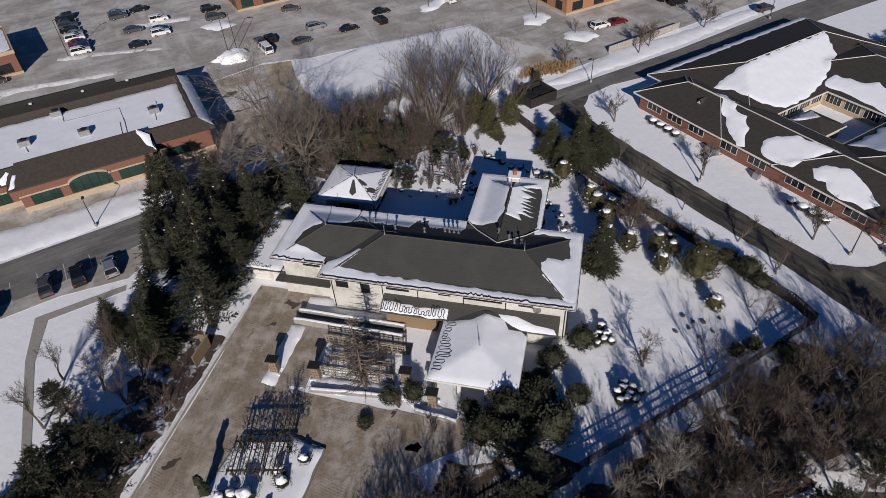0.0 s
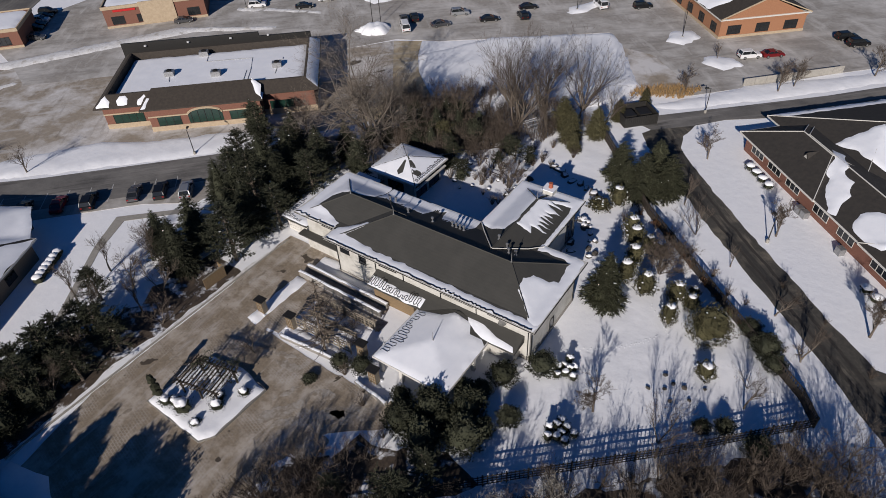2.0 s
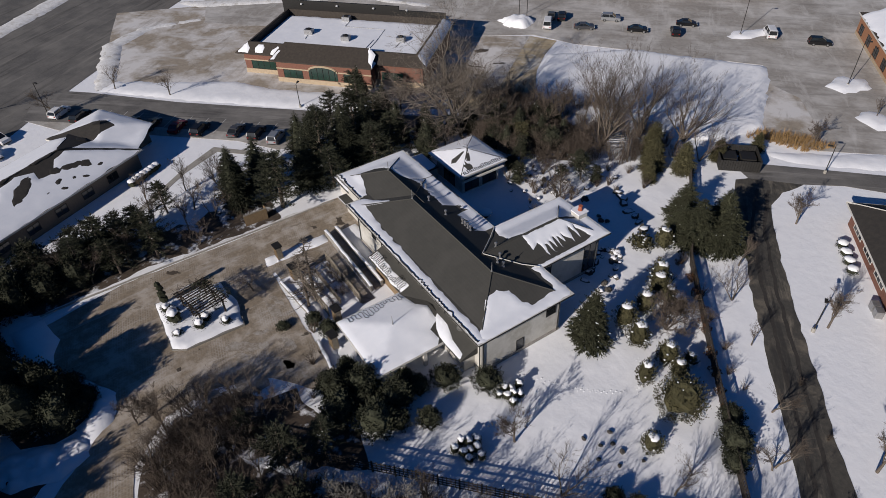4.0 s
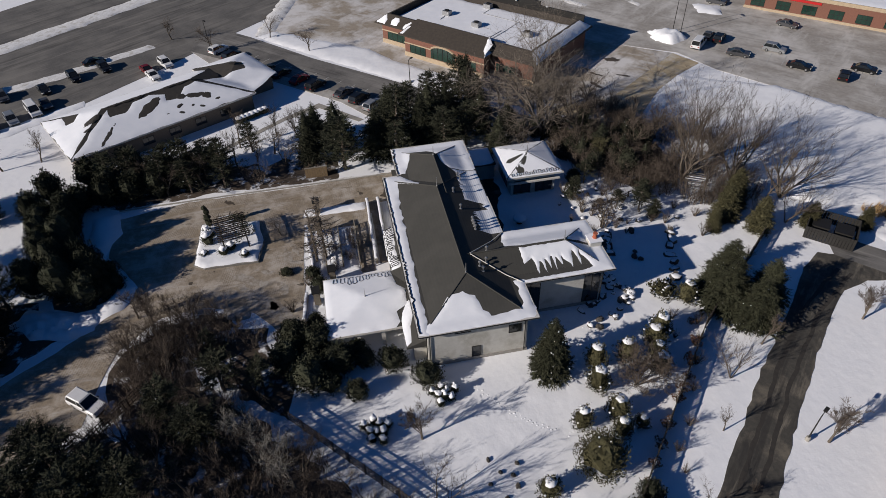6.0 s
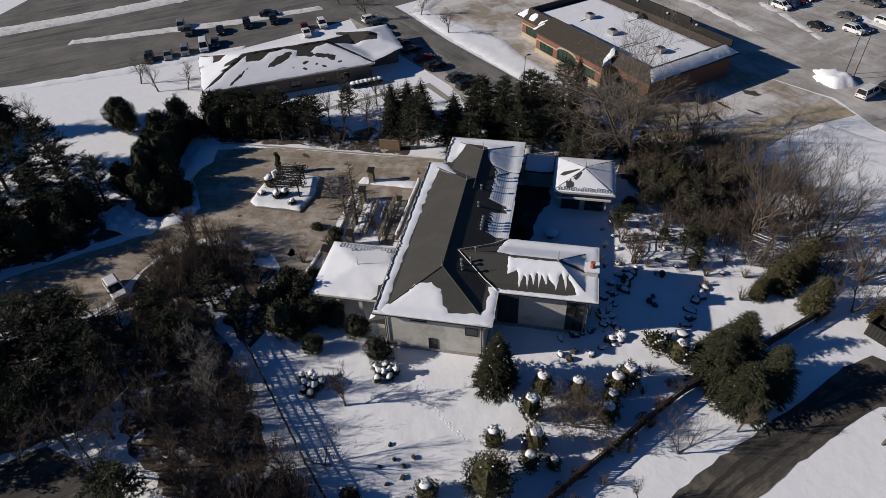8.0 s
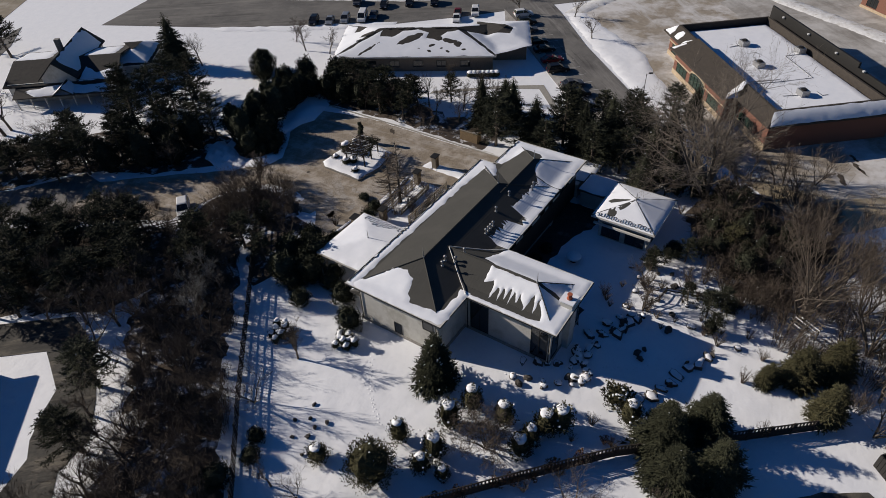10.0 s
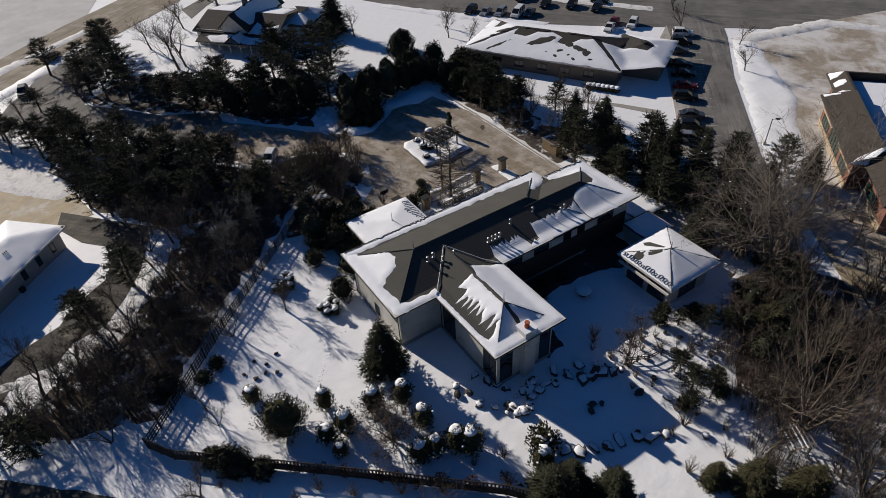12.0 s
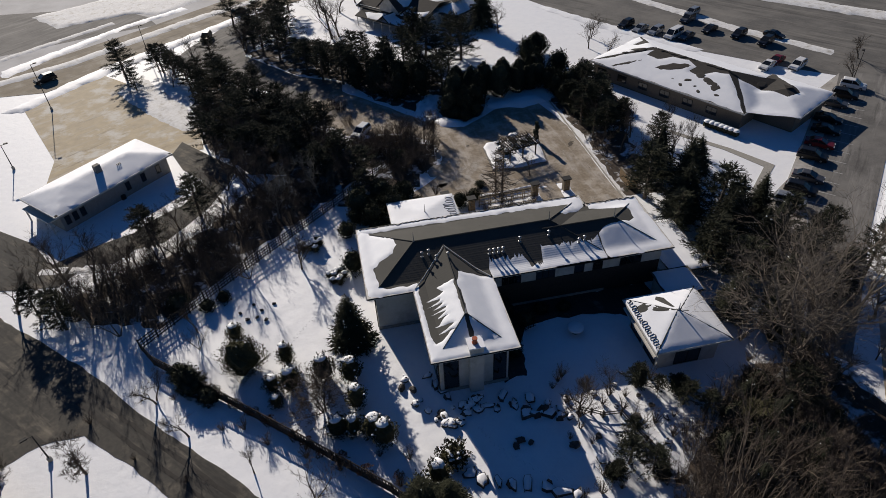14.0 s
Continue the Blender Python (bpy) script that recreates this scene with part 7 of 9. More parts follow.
def yew(seed, h, r, leaf=0.16, n=1500, pointed=0.0, rough=1.0):
    """A clipped evergreen: a dense coat of small blades over a dark inner mass."""
    rng = random.Random(seed)
    s = Shape()
    zc = h * 0.48
    s.blob((0, 0, zc), (r * 0.7, r * 0.7, h * 0.42), seed, 0.45, 12, 9)
    for _ in range(n):
        d = Vector((rng.gauss(0, 1), rng.gauss(0, 1), rng.gauss(0, 1))).normalized()
        k = 1 + rough * (0.45 * noise.noise(d * 1.9 + Vector((seed, seed * 0.7, 3.1))) + 0.28 * noise.noise(d * 5 + Vector((seed, 0, 0))))
        nar = 1 - pointed * max(0.0, d.z)
        p = Vector((d.x * r * k * nar, d.y * r * k * nar, zc + d.z * h * 0.5 * k)) * rng.uniform(0.74, 1.04)
        u = d.orthogonal().normalized()
        v = d.cross(u)
        a = rng.uniform(0, 6.28)
        w = (u * math.cos(a) + v * math.sin(a)) * leaf
        s.add([p - w * 0.5, p + w * 0.5, p + d * leaf * rng.uniform(0.3, 1.0) + Vector((0, 0, leaf * 0.4))], [(0, 1, 2)])
    return s


def shrub(seed, h, r, n=26):
    """Bare upright stems from one root."""
    rng = random.Random(seed)
    s = Shape()
    for _ in range(n):
        a = rng.uniform(0, 6.28)
        p = Vector((0.1 * math.cos(a), 0.1 * math.sin(a), -0.05))
        e = Vector((math.cos(a) * r * rng.uniform(0.2, 1), math.sin(a) * r * rng.uniform(0.2, 1), h * rng.uniform(0.6, 1)))
        m = p.lerp(e, 0.5) + Vector((0, 0, h * 0.12))
        s.tube([p, m, e], [0.03, 0.02, 0.008], 3, cap=False)
        for _ in range(4):
            t = rng.uniform(0.4, 0.95)
            o = m.lerp(e, max(0, t * 2 - 1)) if t > 0.5 else p.lerp(m, t * 2)
            f = o + Vector((rng.gauss(0, 0.3), rng.gauss(0, 0.3), rng.uniform(0.1, 0.5))) * h * 0.4
            s.tube([o, f], [0.014, 0.006], 3, cap=False)
    return s


KINDS = {}


def kind_of(key, make):
    """The first of a kind is built and set far below the ground's things; it is then moved to its first place."""
    if key not in KINDS:
        KINDS[key] = make()
        return KINDS[key], True
    return KINDS[key], False


def plant(key, make, x, y, scale=1.0, rz=0.0, label="", squash=1.0, z=0.0):
    m = pose(x, y, z, 0, 0, rz)
    ob, first = kind_of(key, make)
    if not first:
        ob = copy_thing(ob, m)
    else:
        ob.matrix_basis = m
    ob.scale = (scale, scale, scale * squash)
    if label:
        ob["label"] = label
    return ob


def tree_thing(name, label, cat, group, trunk, crown, tm, cm, snow=None):
    T = thing(name, (0, 0, 0), label, cat, group)
    if trunk:
        part("trunk", trunk, tm, T)
    part("crown", crown, cm, T)
    if snow:
        part("snow", snow, SNOW, T, "snow on the boughs", smooth=True, kind="stuff")
    return T


def bough_snow(seed, h, r, n, power=0.85, size=0.25):
    rng = random.Random(seed)
    s = Shape()
    for _ in range(n):
        t = rng.uniform(0.1, 0.95)
        a = rng.uniform(0, 6.28)
        L = r * (1 - t) ** power * rng.uniform(0.6, 0.98)
        s.blob((math.cos(a) * L, math.sin(a) * L, h * t + 0.1), (size * rng.uniform(0.5, 1.2), size * rng.uniform(0.5, 1.2), size * 0.3), rng.random() * 9, 0.5, 6, 4, 0.4)
    return s


def mk_spruce(i):
    return lambda: tree_thing("spruce", "dense dark green spruce standing in snow", "conifer", "spruces", *spruce(40 + i, 10.0, 3.5 + 0.25 * i, power=0.78), BARK, NEEDLE, bough_snow(i, 10.0, 3.4, 4, 0.75, 0.14))


def mk_pine(i):
    return lambda: tree_thing("pine", "dark ragged pine with an uneven tufted crown", "conifer", "pines", *pine(60 + i, 7.0, 3.0, 36), BARK, NEEDLE, bough_snow(i + 5, 6.5, 2.6, 3, 0.85, 0.16))


def mk_big_pine(i):
    return lambda: tree_thing("pine", "broad dark pine with a dense uneven crown", "conifer", "pines", *pine(90 + i, 10.0, 3.7, 54, 0.16), BARK, NEEDLE, bough_snow(i + 15, 8.0, 3.2, 3, 0.85, 0.16))


def mk_yew(i):
    return lambda: tree_thing("evergreen_mound", "broad dark rounded evergreen", "evergreen", "dark evergreens", None, yew(80 + i, 5.0, 2.1, 0.24, 3000, 0.35), BARK, NEEDLE)


def mk_bare(i):
    P = [dict(h=9.0, spread=0.8, forks=5, twigs=5), dict(h=9.0, spread=1.0, forks=5, twigs=5, low=0.2), dict(h=9.0, spread=0.6, forks=5, twigs=5, up=0.9), dict(h=9.0, spread=0.8, forks=4, twigs=5, stems=3, up=0.8)][i]
    return lambda: tree_thing("bare_tree", "leafless grey-brown deciduous tree", "tree", "bare trees", *bare_tree(20 + i, **P), BARK, TWIG)


r8 = random.Random(21)
rot = lambda: r8.uniform(0, 360)
# spruces west of the drive and round the northern thicket: x, y, height
for x, y, h in ((-41.8, 47.4, 10.5), (-46.3, 41.9, 9.5), (-51, 56.8, 10), (-44.6, 53.4, 10.5), (-48.7, 46.8, 10.0), (-46.6, 61.4, 10.5), (-52.6, 63.8, 9), (-44.4, 69.0, 9), (-48.5, 72.5, 8.5),
                (-48.1, 24.1, 5.5), (-56.0, 67.5, 8), (-40.6, 73.8, 7.5), (-56.8, 60.6, 7), (-61.5, 71.5, 8), (-51.4, 31.8, 5.8), (-52.5, 43.2, 8.2),
                (-47.5, 57.5, 10), (-55, 56.5, 8), (-48.4, 66.2, 10), (-42.6, 64.8, 9), (-51.5, 69.5, 9), (-42.0, 56.6, 8), (-59.5, 64.8, 7), (-66.0, 74.0, 7), (-55.0, 73.5, 8.5), (-45.4, 76.6, 8), (-39.5, 88.4, 6.5), (-36, 90.2, 6), (-33, 92.8, 5.5), (-37, 95, 6), (-34.6, 86.4, 5), (-30.4, 95.6, 5), (-43.6, 84.8, 6), (-35.3, -30.5, 12), (-26.0, -13.3, 11), (-16.5, -22.1, 9), (49.1, -25.6, 9.5), (45.6, -18, 5)):
    k = r8.randrange(3)
    s = h / 10.0
    if r8.random() < 0.45 and y < 90:
        plant("big_pine%d" % (k % 2), mk_big_pine(k % 2), x, y, s * 1.05, rot(), squash=r8.uniform(0.85, 1.1))
        continue
    plant("spruce%d" % k, mk_spruce(k), x, y, s, rot(), squash=r8.uniform(0.95, 1.1))
plant("garden_cone", lambda: tree_thing("conical_spruce", "broad dense conical spruce close to the house corner", "conifer", "", *spruce(99, 8.8, 3.0, 0.02, 0.66, 1.3, 0.13), BARK, NEEDLE_DARK_GREEN, bough_snow(9, 8.4, 2.8, 40, 0.66, 0.1)), 6.2, 67.4)
for x, y, h in ((1.6, 91.8, 9.4), (5.0, 93.8, 9.0), (-3.0, 94.8, 8.2), (2.0, 97.2, 8.8), (-0.8, 91.4, 7.0)):
    plant("soft_cone", lambda: tree_thing("garden_conifer", "broad soft dark-green conifer beside the fence", "conifer", "garden conifers", *spruce(97, 9.0, 3.7, 0.03, 0.62, 1.15, 0.16), BARK, NEEDLE_DARK_GREEN, bough_snow(11, 8.0, 3.4, 10, 0.62, 0.1)), x, y, h / 9.0 * 0.86, rot(), squash=1.0)
plant("olive_juniper", lambda: tree_thing("juniper", "large olive-green juniper with snow near its tips", "conifer", "junipers", *pine(71, 5.0, 3.4, 60, 0.08), BARK, NEEDLE_OLIVE), -34.0, 89.0, 0.8)
for x, y, k in ((-14.9, 101.4, 1.0), (-11.6, 105.0, 0.95), (-10.6, 112.4, 0.7), (-8.4, 119.6, 0.6), (-18.0, 104.6, 1.05), (-13.0, 98.6, 0.6)):
    plant("olive_cone", lambda: tree_thing("olive_cypress", "broad olive-green conical cypress beside the fence", "conifer", "cypresses", Shape().tube([(0, 0, -0.1), (0, 0, 2)], [0.15, 0.08], 6), spruce(98, 6.2, 2.5, 0.02, 0.55, 1.25, 0.14)[1], BARK, NEEDLE_OLIVE), x, y, k, rot())
plant("olive_round", lambda: tree_thing("rounded_cypress", "broad rounded olive-green evergreen standing in snow", "evergreen", "", None, yew(73, 3.9, 2.0, 0.15, 4500, 0.2), BARK, NEEDLE_OLIVE, bough_snow(4, 3.8, 2.0, 12, 0.5, 0.1)), 19.2, 68.3, 1.28)

# pines of the south wood, beside the hall, along the entrance lane and round the cottage
for x, y, h in ((46.8, 52.6, 5.0), (18.4, 18.9, 8), (14, 23.0, 7.5), (13.6, 17.5, 7.5), (21.8, 9.3, 8), (26.5, 14.6, 7), (17.7, 5.7, 7.5), (9.5, 14.6, 7), (25.9, -7.2, 7.5), (29, -1.6, 7), (33.2, -12.3, 6.5), (37.9, -22.9, 7), (41.0, -26.4, 6.5), (23.2, 2.0, 7.5), (20.6, 14, 7), (8, 27.5, 5.2), (5.4, 24.4, 5.2), (16.4, 11.0, 8), (30.0, -8.6, 6.5), (11.6, 19.6, 6.5), (15.2, 8.4, 7.5), (19.4, 2.2, 7.5), (22.4, -4.4, 7.5), (27.4, 3.4, 7), (12.2, 13.0, 7), (24.2, 12.0, 7.5), (29.0, 10.0, 6.5), (20.6, 19.4, 7), (26.8, -11.4, 7), (14.6, 4.6, 7.5), (9.6, 9.6, 6.5), (19.6, -6.4, 7.5), (6.4, 13.8, 5.5),
                (13.2, -35.5, 9), (8.4, -19.5, 6.5), (-4.6, -21.3, 5.5), (-9.2, -7.6, 6.5), (18.4, -30, 8), (-12.4, -1, 6.5), (-6, -4.5, 6.5), (1, -14.6, 7), (20, -47, 8), (12, -58, 8), (42.2, -27.8, 5.5), (38.7, -24.8, 5), (35.4, -20.7, 5.5), (32.1, -17.6, 6), (28.8, -16.7, 6.5), (25.6, -12.8, 6.5), (30.6, -11.4, 6), (40.6, -30.8, 4.5), (27.0, -19.2, 6), (-19.0, -71.3, 10), (-18.2, -77.2, 8), (14.3, -45.4, 8), (14.2, -53.2, 8), (13.7, -33.7, 6.5), (-20, -12, 7), (14.6, -25.6, 7.5), (-15.2, -7.4, 6.0), (-2.0, -15.6, 7.5), (10.4, -24.0, 6), (-13, -14, 8), (-8.4, -12.4, 7), (-18.4, -16.6, 9), (-22, -8, 7), (-17, -23, 8), (16, -41, 9), (5.2, -18.2, 7), (20.8, -34.6, 9), (-25, -20, 9), (26.6, -52, 8), (31.0, -33.0, 6), (-17.6, -3.4, 6), (-0.6, -11.4, 8), (4.0, -13.6, 8), (8.6, -17.6, 8),
                (-41.0, 27.8, 5.4), (-43.6, 27.4, 6.4), (-46.4, 27.0, 5.6), (-44.6, 21.6, 7.0), (-40.9, 22.4, 5.6), (-43.2, 18.4, 6.5), (-46, 18.4, 6.5), (-45, 13.0, 6.5), (-41.6, 13.8, 5.4), (-44.4, 24.6, 5.6), (-47.0, 9.0, 6.0)):
    k = r8.randrange(3)
    plant("pine%d" % k, mk_pine(k), x, y, h / 7.0 * 1.1, rot(), squash=r8.uniform(0.85, 1.1))
# leafless trees between them
for x, y, h, k in ((22.5, 23.6, 7, 1), (25.0, 20.0, 6.5, 0), (17.2, 25.6, 6.5, 1), (23.8, 27.4, 6.5, 3), (30.6, 36.6, 6.5, 1), (24.4, 31.4, 6.5, 0), (20.4, 27.6, 7, 1), (17.6, 30.4, 6.5, 3), (13.6, 27.4, 7, 0), (36.6, 45.6, 6.5, 1), (30.2, 43.4, 6, 3), (26.6, 39.6, 6, 0), (22.4, 36.0, 6, 1), (19.0, 33.6, 6.5, 2), (39.6, 49.6, 6.5, 0), (33.0, 48.0, 5.5, 3), (12.4, 9.6, 7, 1), (6.8, 20.6, 6, 1), (25.6, 9.6, 7, 0), (28.4, 6.0, 6.5, 1), (20.4, -2.0, 7.5, 1), (22.4, -9.6, 7, 0), (19.4, 23.6, 7, 1), (15.4, 14.0, 7.5, 0), (-7.6, 2.6, 6, 1), (5.6, -24.4, 5.5, 1), (-10, -14, 7, 0), (-0.6, -20.6, 7.5, 1), (21.8, 16.4, 7, 2), (9.4, 23.6, 6, 0), (34.6, -18.4, 6, 0), (-49.6, 40.6, 7, 2), (-49.8, 35.6, 6.5, 1), (-45.6, 37.4, 5, 3), (-44.0, 33.2, 5.5, 2), (-53.4, 29.6, 6, 2), (-47.6, 29.2, 6, 2), (-42.8, 24.0, 6, 1), (-41.0, 18.6, 5.5, 0), (-43.8, 16.2, 6, 1), (-40.6, 33.6, 4, 3)):
    plant("bare%d" % k, mk_bare(k), x, y, h / 9.0 * 1.1, rot(), label="leafless grey-brown tree standing among dark pines")
# smooth bullet-shaped arborvitae in a row south of the drive
for x, y, h, r in ((-29.4, 6.4, 7.0, 2.5), (-23.6, 6.9, 7.2, 2.6), (-19.6, 8.4, 7.2, 2.5), (-33.4, 5.6, 6.2, 2.2), (-36.2, 5.0, 5.6, 2.1), (-38.2, 4.2, 5.2, 2.0), (-26.8, 4.2, 6.6, 2.3), (-31.2, 2.8, 6.4, 2.2), (-21.2, 4.0, 6.4, 2.2), (-35.0, 1.8, 5.4, 2.1), (-43.2, -11.4, 5.0, 3.0)):
    plant("arborvitae", lambda: tree_thing("arborvitae", "dense smooth dark bullet-shaped evergreen", "evergreen", "arborvitae", None, yew(83, 7.0, 2.4, 0.2, 6500, 0.5, 0.3), BARK, NEEDLE), x, y, r / 2.4, rot(), squash=h / 7.0 * 2.4 / r)
plant("arborvitae", None, -37.6, -0.8, 0.36, 40, squash=2.2, label="slim dark evergreen column on snow")
# dark rounded evergreens: hedge by the drive's end and masses by the house
for x, y, h, r in ((-20.6, 12.2, 5.4, 2.3), (-18.0, 11.2, 5.0, 2.2), (-23.6, 10.4, 6.0, 2.3), (-20.4, 14.2, 2.2, 1.5), (-22.8, 13.0, 2.6, 1.6), (-18.6, 13.4, 2.4, 1.4), (-9.0, 2.0, 6.2, 2.2), (-5.4, -1.6, 6.4, 2.3), (-14.2, 1.2, 6.8, 2.3), (-10.2, -2.6, 6.6, 2.3), (-1.6, -6.4, 6.0, 2.1), (-6.6, -6.0, 6.6, 2.2), (-41.6, 17.4, 5.2, 1.9), (-42.8, 21.4, 5.4, 2.0), (-40.8, 9.6, 5.2, 2.0), (-12.6, 67.6, 2.4, 1.2), (-13.0, 69.6, 2.0, 1.1), (-12.8, 71.6, 2.2, 1.2), (-12.6, 73.4, 1.8, 1.0), (-18.0, 67.4, 1.4, 1.0), (-21.0, 67.6, 1.3, 0.9), (-39.8, -7.7, 5.5, 2.2), (-39.7, -1.0, 5, 2.2), (-44.0, 0.6, 5.5, 2.4), (-40.2, 6.0, 4.6, 2.2), (-43.4, 9.4, 5.4, 2.4), (-44.2, 17.0, 5.0, 2.3), (-41.2, 13.4, 4.8, 2.2), (-46.4, 22.0, 4.2, 2.0), (-48.4, 12.6, 5, 2.2), (-36.5, 2.5, 4.6, 2.0), (-47.5, 5.5, 5, 2.3),
                   (4.7, 53.2, 3.0, 1.7), (1.6, 49.6, 2.9, 1.7), (0.9, 43.4, 4.2, 2.1), (-2.6, 41.2, 4.4, 2.2), (2.4, 40.0, 4.6, 2.2), (-4.6, 38.2, 3.6, 2.0), (5.0, 45.0, 2.4, 1.4), (-1.0, 37.2, 4.0, 2.0), (-0.7, 40.4, 3.4, 1.5), (-1.2, 45.6, 2.2, 1.3), (0.6, 46.4, 2.4, 1.3), (-2.8, 38.6, 3.0, 1.5), (3.4, 42.2, 2.6, 1.3), (0.4, 41.6, 2.6, 1.5), (-6.0, 40.2, 1.6, 1.0), (25.2, 70.2, 2.2, 1.5), (23.2, 71.9, 2.0, 1.4), (27.0, 67.6, 2.0, 1.4),
                   (-13.2, 41.8, 2.2, 1.3), (-15.8, 40.9, 2.0, 1.2), (-17.6, 37.3, 0.9, 0.9), (-6.6, 41.0, 2.2, 1.2), (-28.8, 83.0, 2.6, 1.3), (-25.0, 81.2, 2.2, 0.9), (-13.0, 67.5, 3.4, 1.4), (-15.4, 69.2, 2.4, 1.2), (28.2, 55.4, 2.6, 1.5), (22.6, 55.2, 1.6, 1.0), (24.6, 56.4, 1.7, 1.05), (-17.5, 91.2, 2.0, 0.9), (-22.3, 92.3, 1.8, 1.0), (25.6, 69.4, 3.0, 1.7), (-30.0, 91.6, 3.0, 1.8)):
    k = r8.randrange(2)
    plant("yew%d" % k, mk_yew(k), x, y, r / 2.1, rot(), squash=h / 5.0 * 2.1 / r)
for i in range(7):
    plant("far_yew", lambda: tree_thing("evergreen_mound", "broad dark rounded evergreen", "evergreen", "far evergreens", None, yew(89, 4.0, 2.2, 0.4, 900), BARK, NEEDLE), 60 + i * 3.6, 141 + i * 3.0, 1.0, rot())


# clipped topiary with snow caps
def mk_topiary():
    T = thing("topiary", (0, 0, 0), "clipped olive-brown evergreen column with a snow cap", "topiary", "garden topiary")
    part("foliage", yew(5, 2.4, 0.85, 0.12, 1500, 0.25), NEEDLE_OLIVE, T)
    part("snow", Shape().blob((0, 0, 2.2), (0.42, 0.36, 0.15), 2.0, 0.7, 10, 6, 0.3), SNOW, T, "round snow cap", smooth=True)
    s = Shape()
    rg = random.Random(3)
    for _ in range(6):
        a, zz = rg.uniform(0, 6.28), rg.uniform(0.5, 2.0)
        s.blob((0.84 * math.cos(a) * math.sin(zz * 1.2), 0.84 * math.sin(a) * math.sin(zz * 1.2), zz), (0.09, 0.09, 0.04), a, 0.3, 6, 4)
    part("snow", s, SNOW, T, "flecks of snow", smooth=True, kind="stuff")
    return T


for x, y, s, q in ((14.3, 68.2, 0.95, 1.1), (13.9, 72.3, 1.1, 1.0), (16.0, 72.1, 0.95, 0.8), (10.0, 71.6, 1.15, 1.05), (6.9, 72.7, 1.1, 1.05), (6.6, 76.5, 1.05, 1.0), (5.2, 80.7, 1.15, 0.85), (4.1, 81.9, 1.15, 1.0), (7.4, 80.0, 0.9, 1.0), (-0.4, 87.8, 1.1, 1.0), (9.0, 79.6, 1.1, 0.8), (15.6, 74.4, 0.7, 0.8), (20.7, 62.4, 1.0, 0.7)):
    plant("topiary", mk_topiary, x, y, s * 1.42, rot(), squash=q * 0.95)
plant("shrubby", lambda: tree_thing("rhododendron", "loose olive-green broadleaf shrub dusted with snow", "shrub", "", None, yew(7, 1.5, 1.6, 0.3, 800), BARK, NEEDLE_OLIVE, bough_snow(3, 1.6, 1.6, 30, 0.4, 0.2)), -2.5, 85.6, 1.0)

# island shrubs
plant("spiral", lambda: tree_thing("columnar_juniper", "slim dark cloud-pruned juniper column", "conifer", "", None, Shape().blob((0, 0, 0.7), (0.55, 0.5, 0.6), 1, 0.5).blob((0.15, 0, 1.6), (0.5, 0.5, 0.55), 2, 0.5).blob((-0.1, 0.1, 2.5), (0.42, 0.42, 0.5), 3, 0.5).blob((0, 0, 3.2), (0.35, 0.35, 0.45), 4, 0.5), BARK, NEEDLE), -30.9, 26.0, 1.05, z=0.3)
for x, y, r, h in ((-29.2, 25.8, 0.8, 0.9), (-28.2, 26.4, 0.8, 0.9), (-26.4, 26.2, 1.15, 2.0), (-24.4, 29.6, 0.85, 1.1), (-23.6, 28.6, 0.9, 1.2), (-24.0, 25.8, 0.7, 0.6), (-22.4, 31.6, 0.7, 0.8)):
    T = thing("island_shrub", (x, y, 0.3), "clipped dark shrub under thick pillows of snow", "shrub", "island shrubs")
    part("foliage", yew(int(x * -3), h, r, 0.12, 500), NEEDLE, T)
    part("snow", Shape().blob((0, 0, h * 0.92), (r * 0.68, r * 0.6, 0.32), x, 0.7, 10, 6, 0.4), SNOW, T, "pillow of snow", smooth=True)

# clusters of capped shrubs by the south terrace
for cx, cy, n in ((10.2, 46.6, 9), (7.3, 54.6, 8)):
    for k in range(n):
        a = k * 2.4
        rr = 0.25 + 0.28 * k ** 0.75
        T = thing("snow_capped_shrub", (cx + rr * math.cos(a), cy + rr * math.sin(a), 0), "small clipped evergreen under a round snow cap", "shrub", "snow-capped shrubs")
        hh = r8.uniform(0.9, 1.5)
        part("foliage", yew(k + int(cx), hh, 0.56, 0.12, 320), NEEDLE, T)
        part("snow", Shape().blob((0, 0, hh * 0.92), (0.4, 0.34, 0.22), k + 9.0, 0.9, 10, 6, 0.4), SNOW, T, "round snow cap", smooth=True)

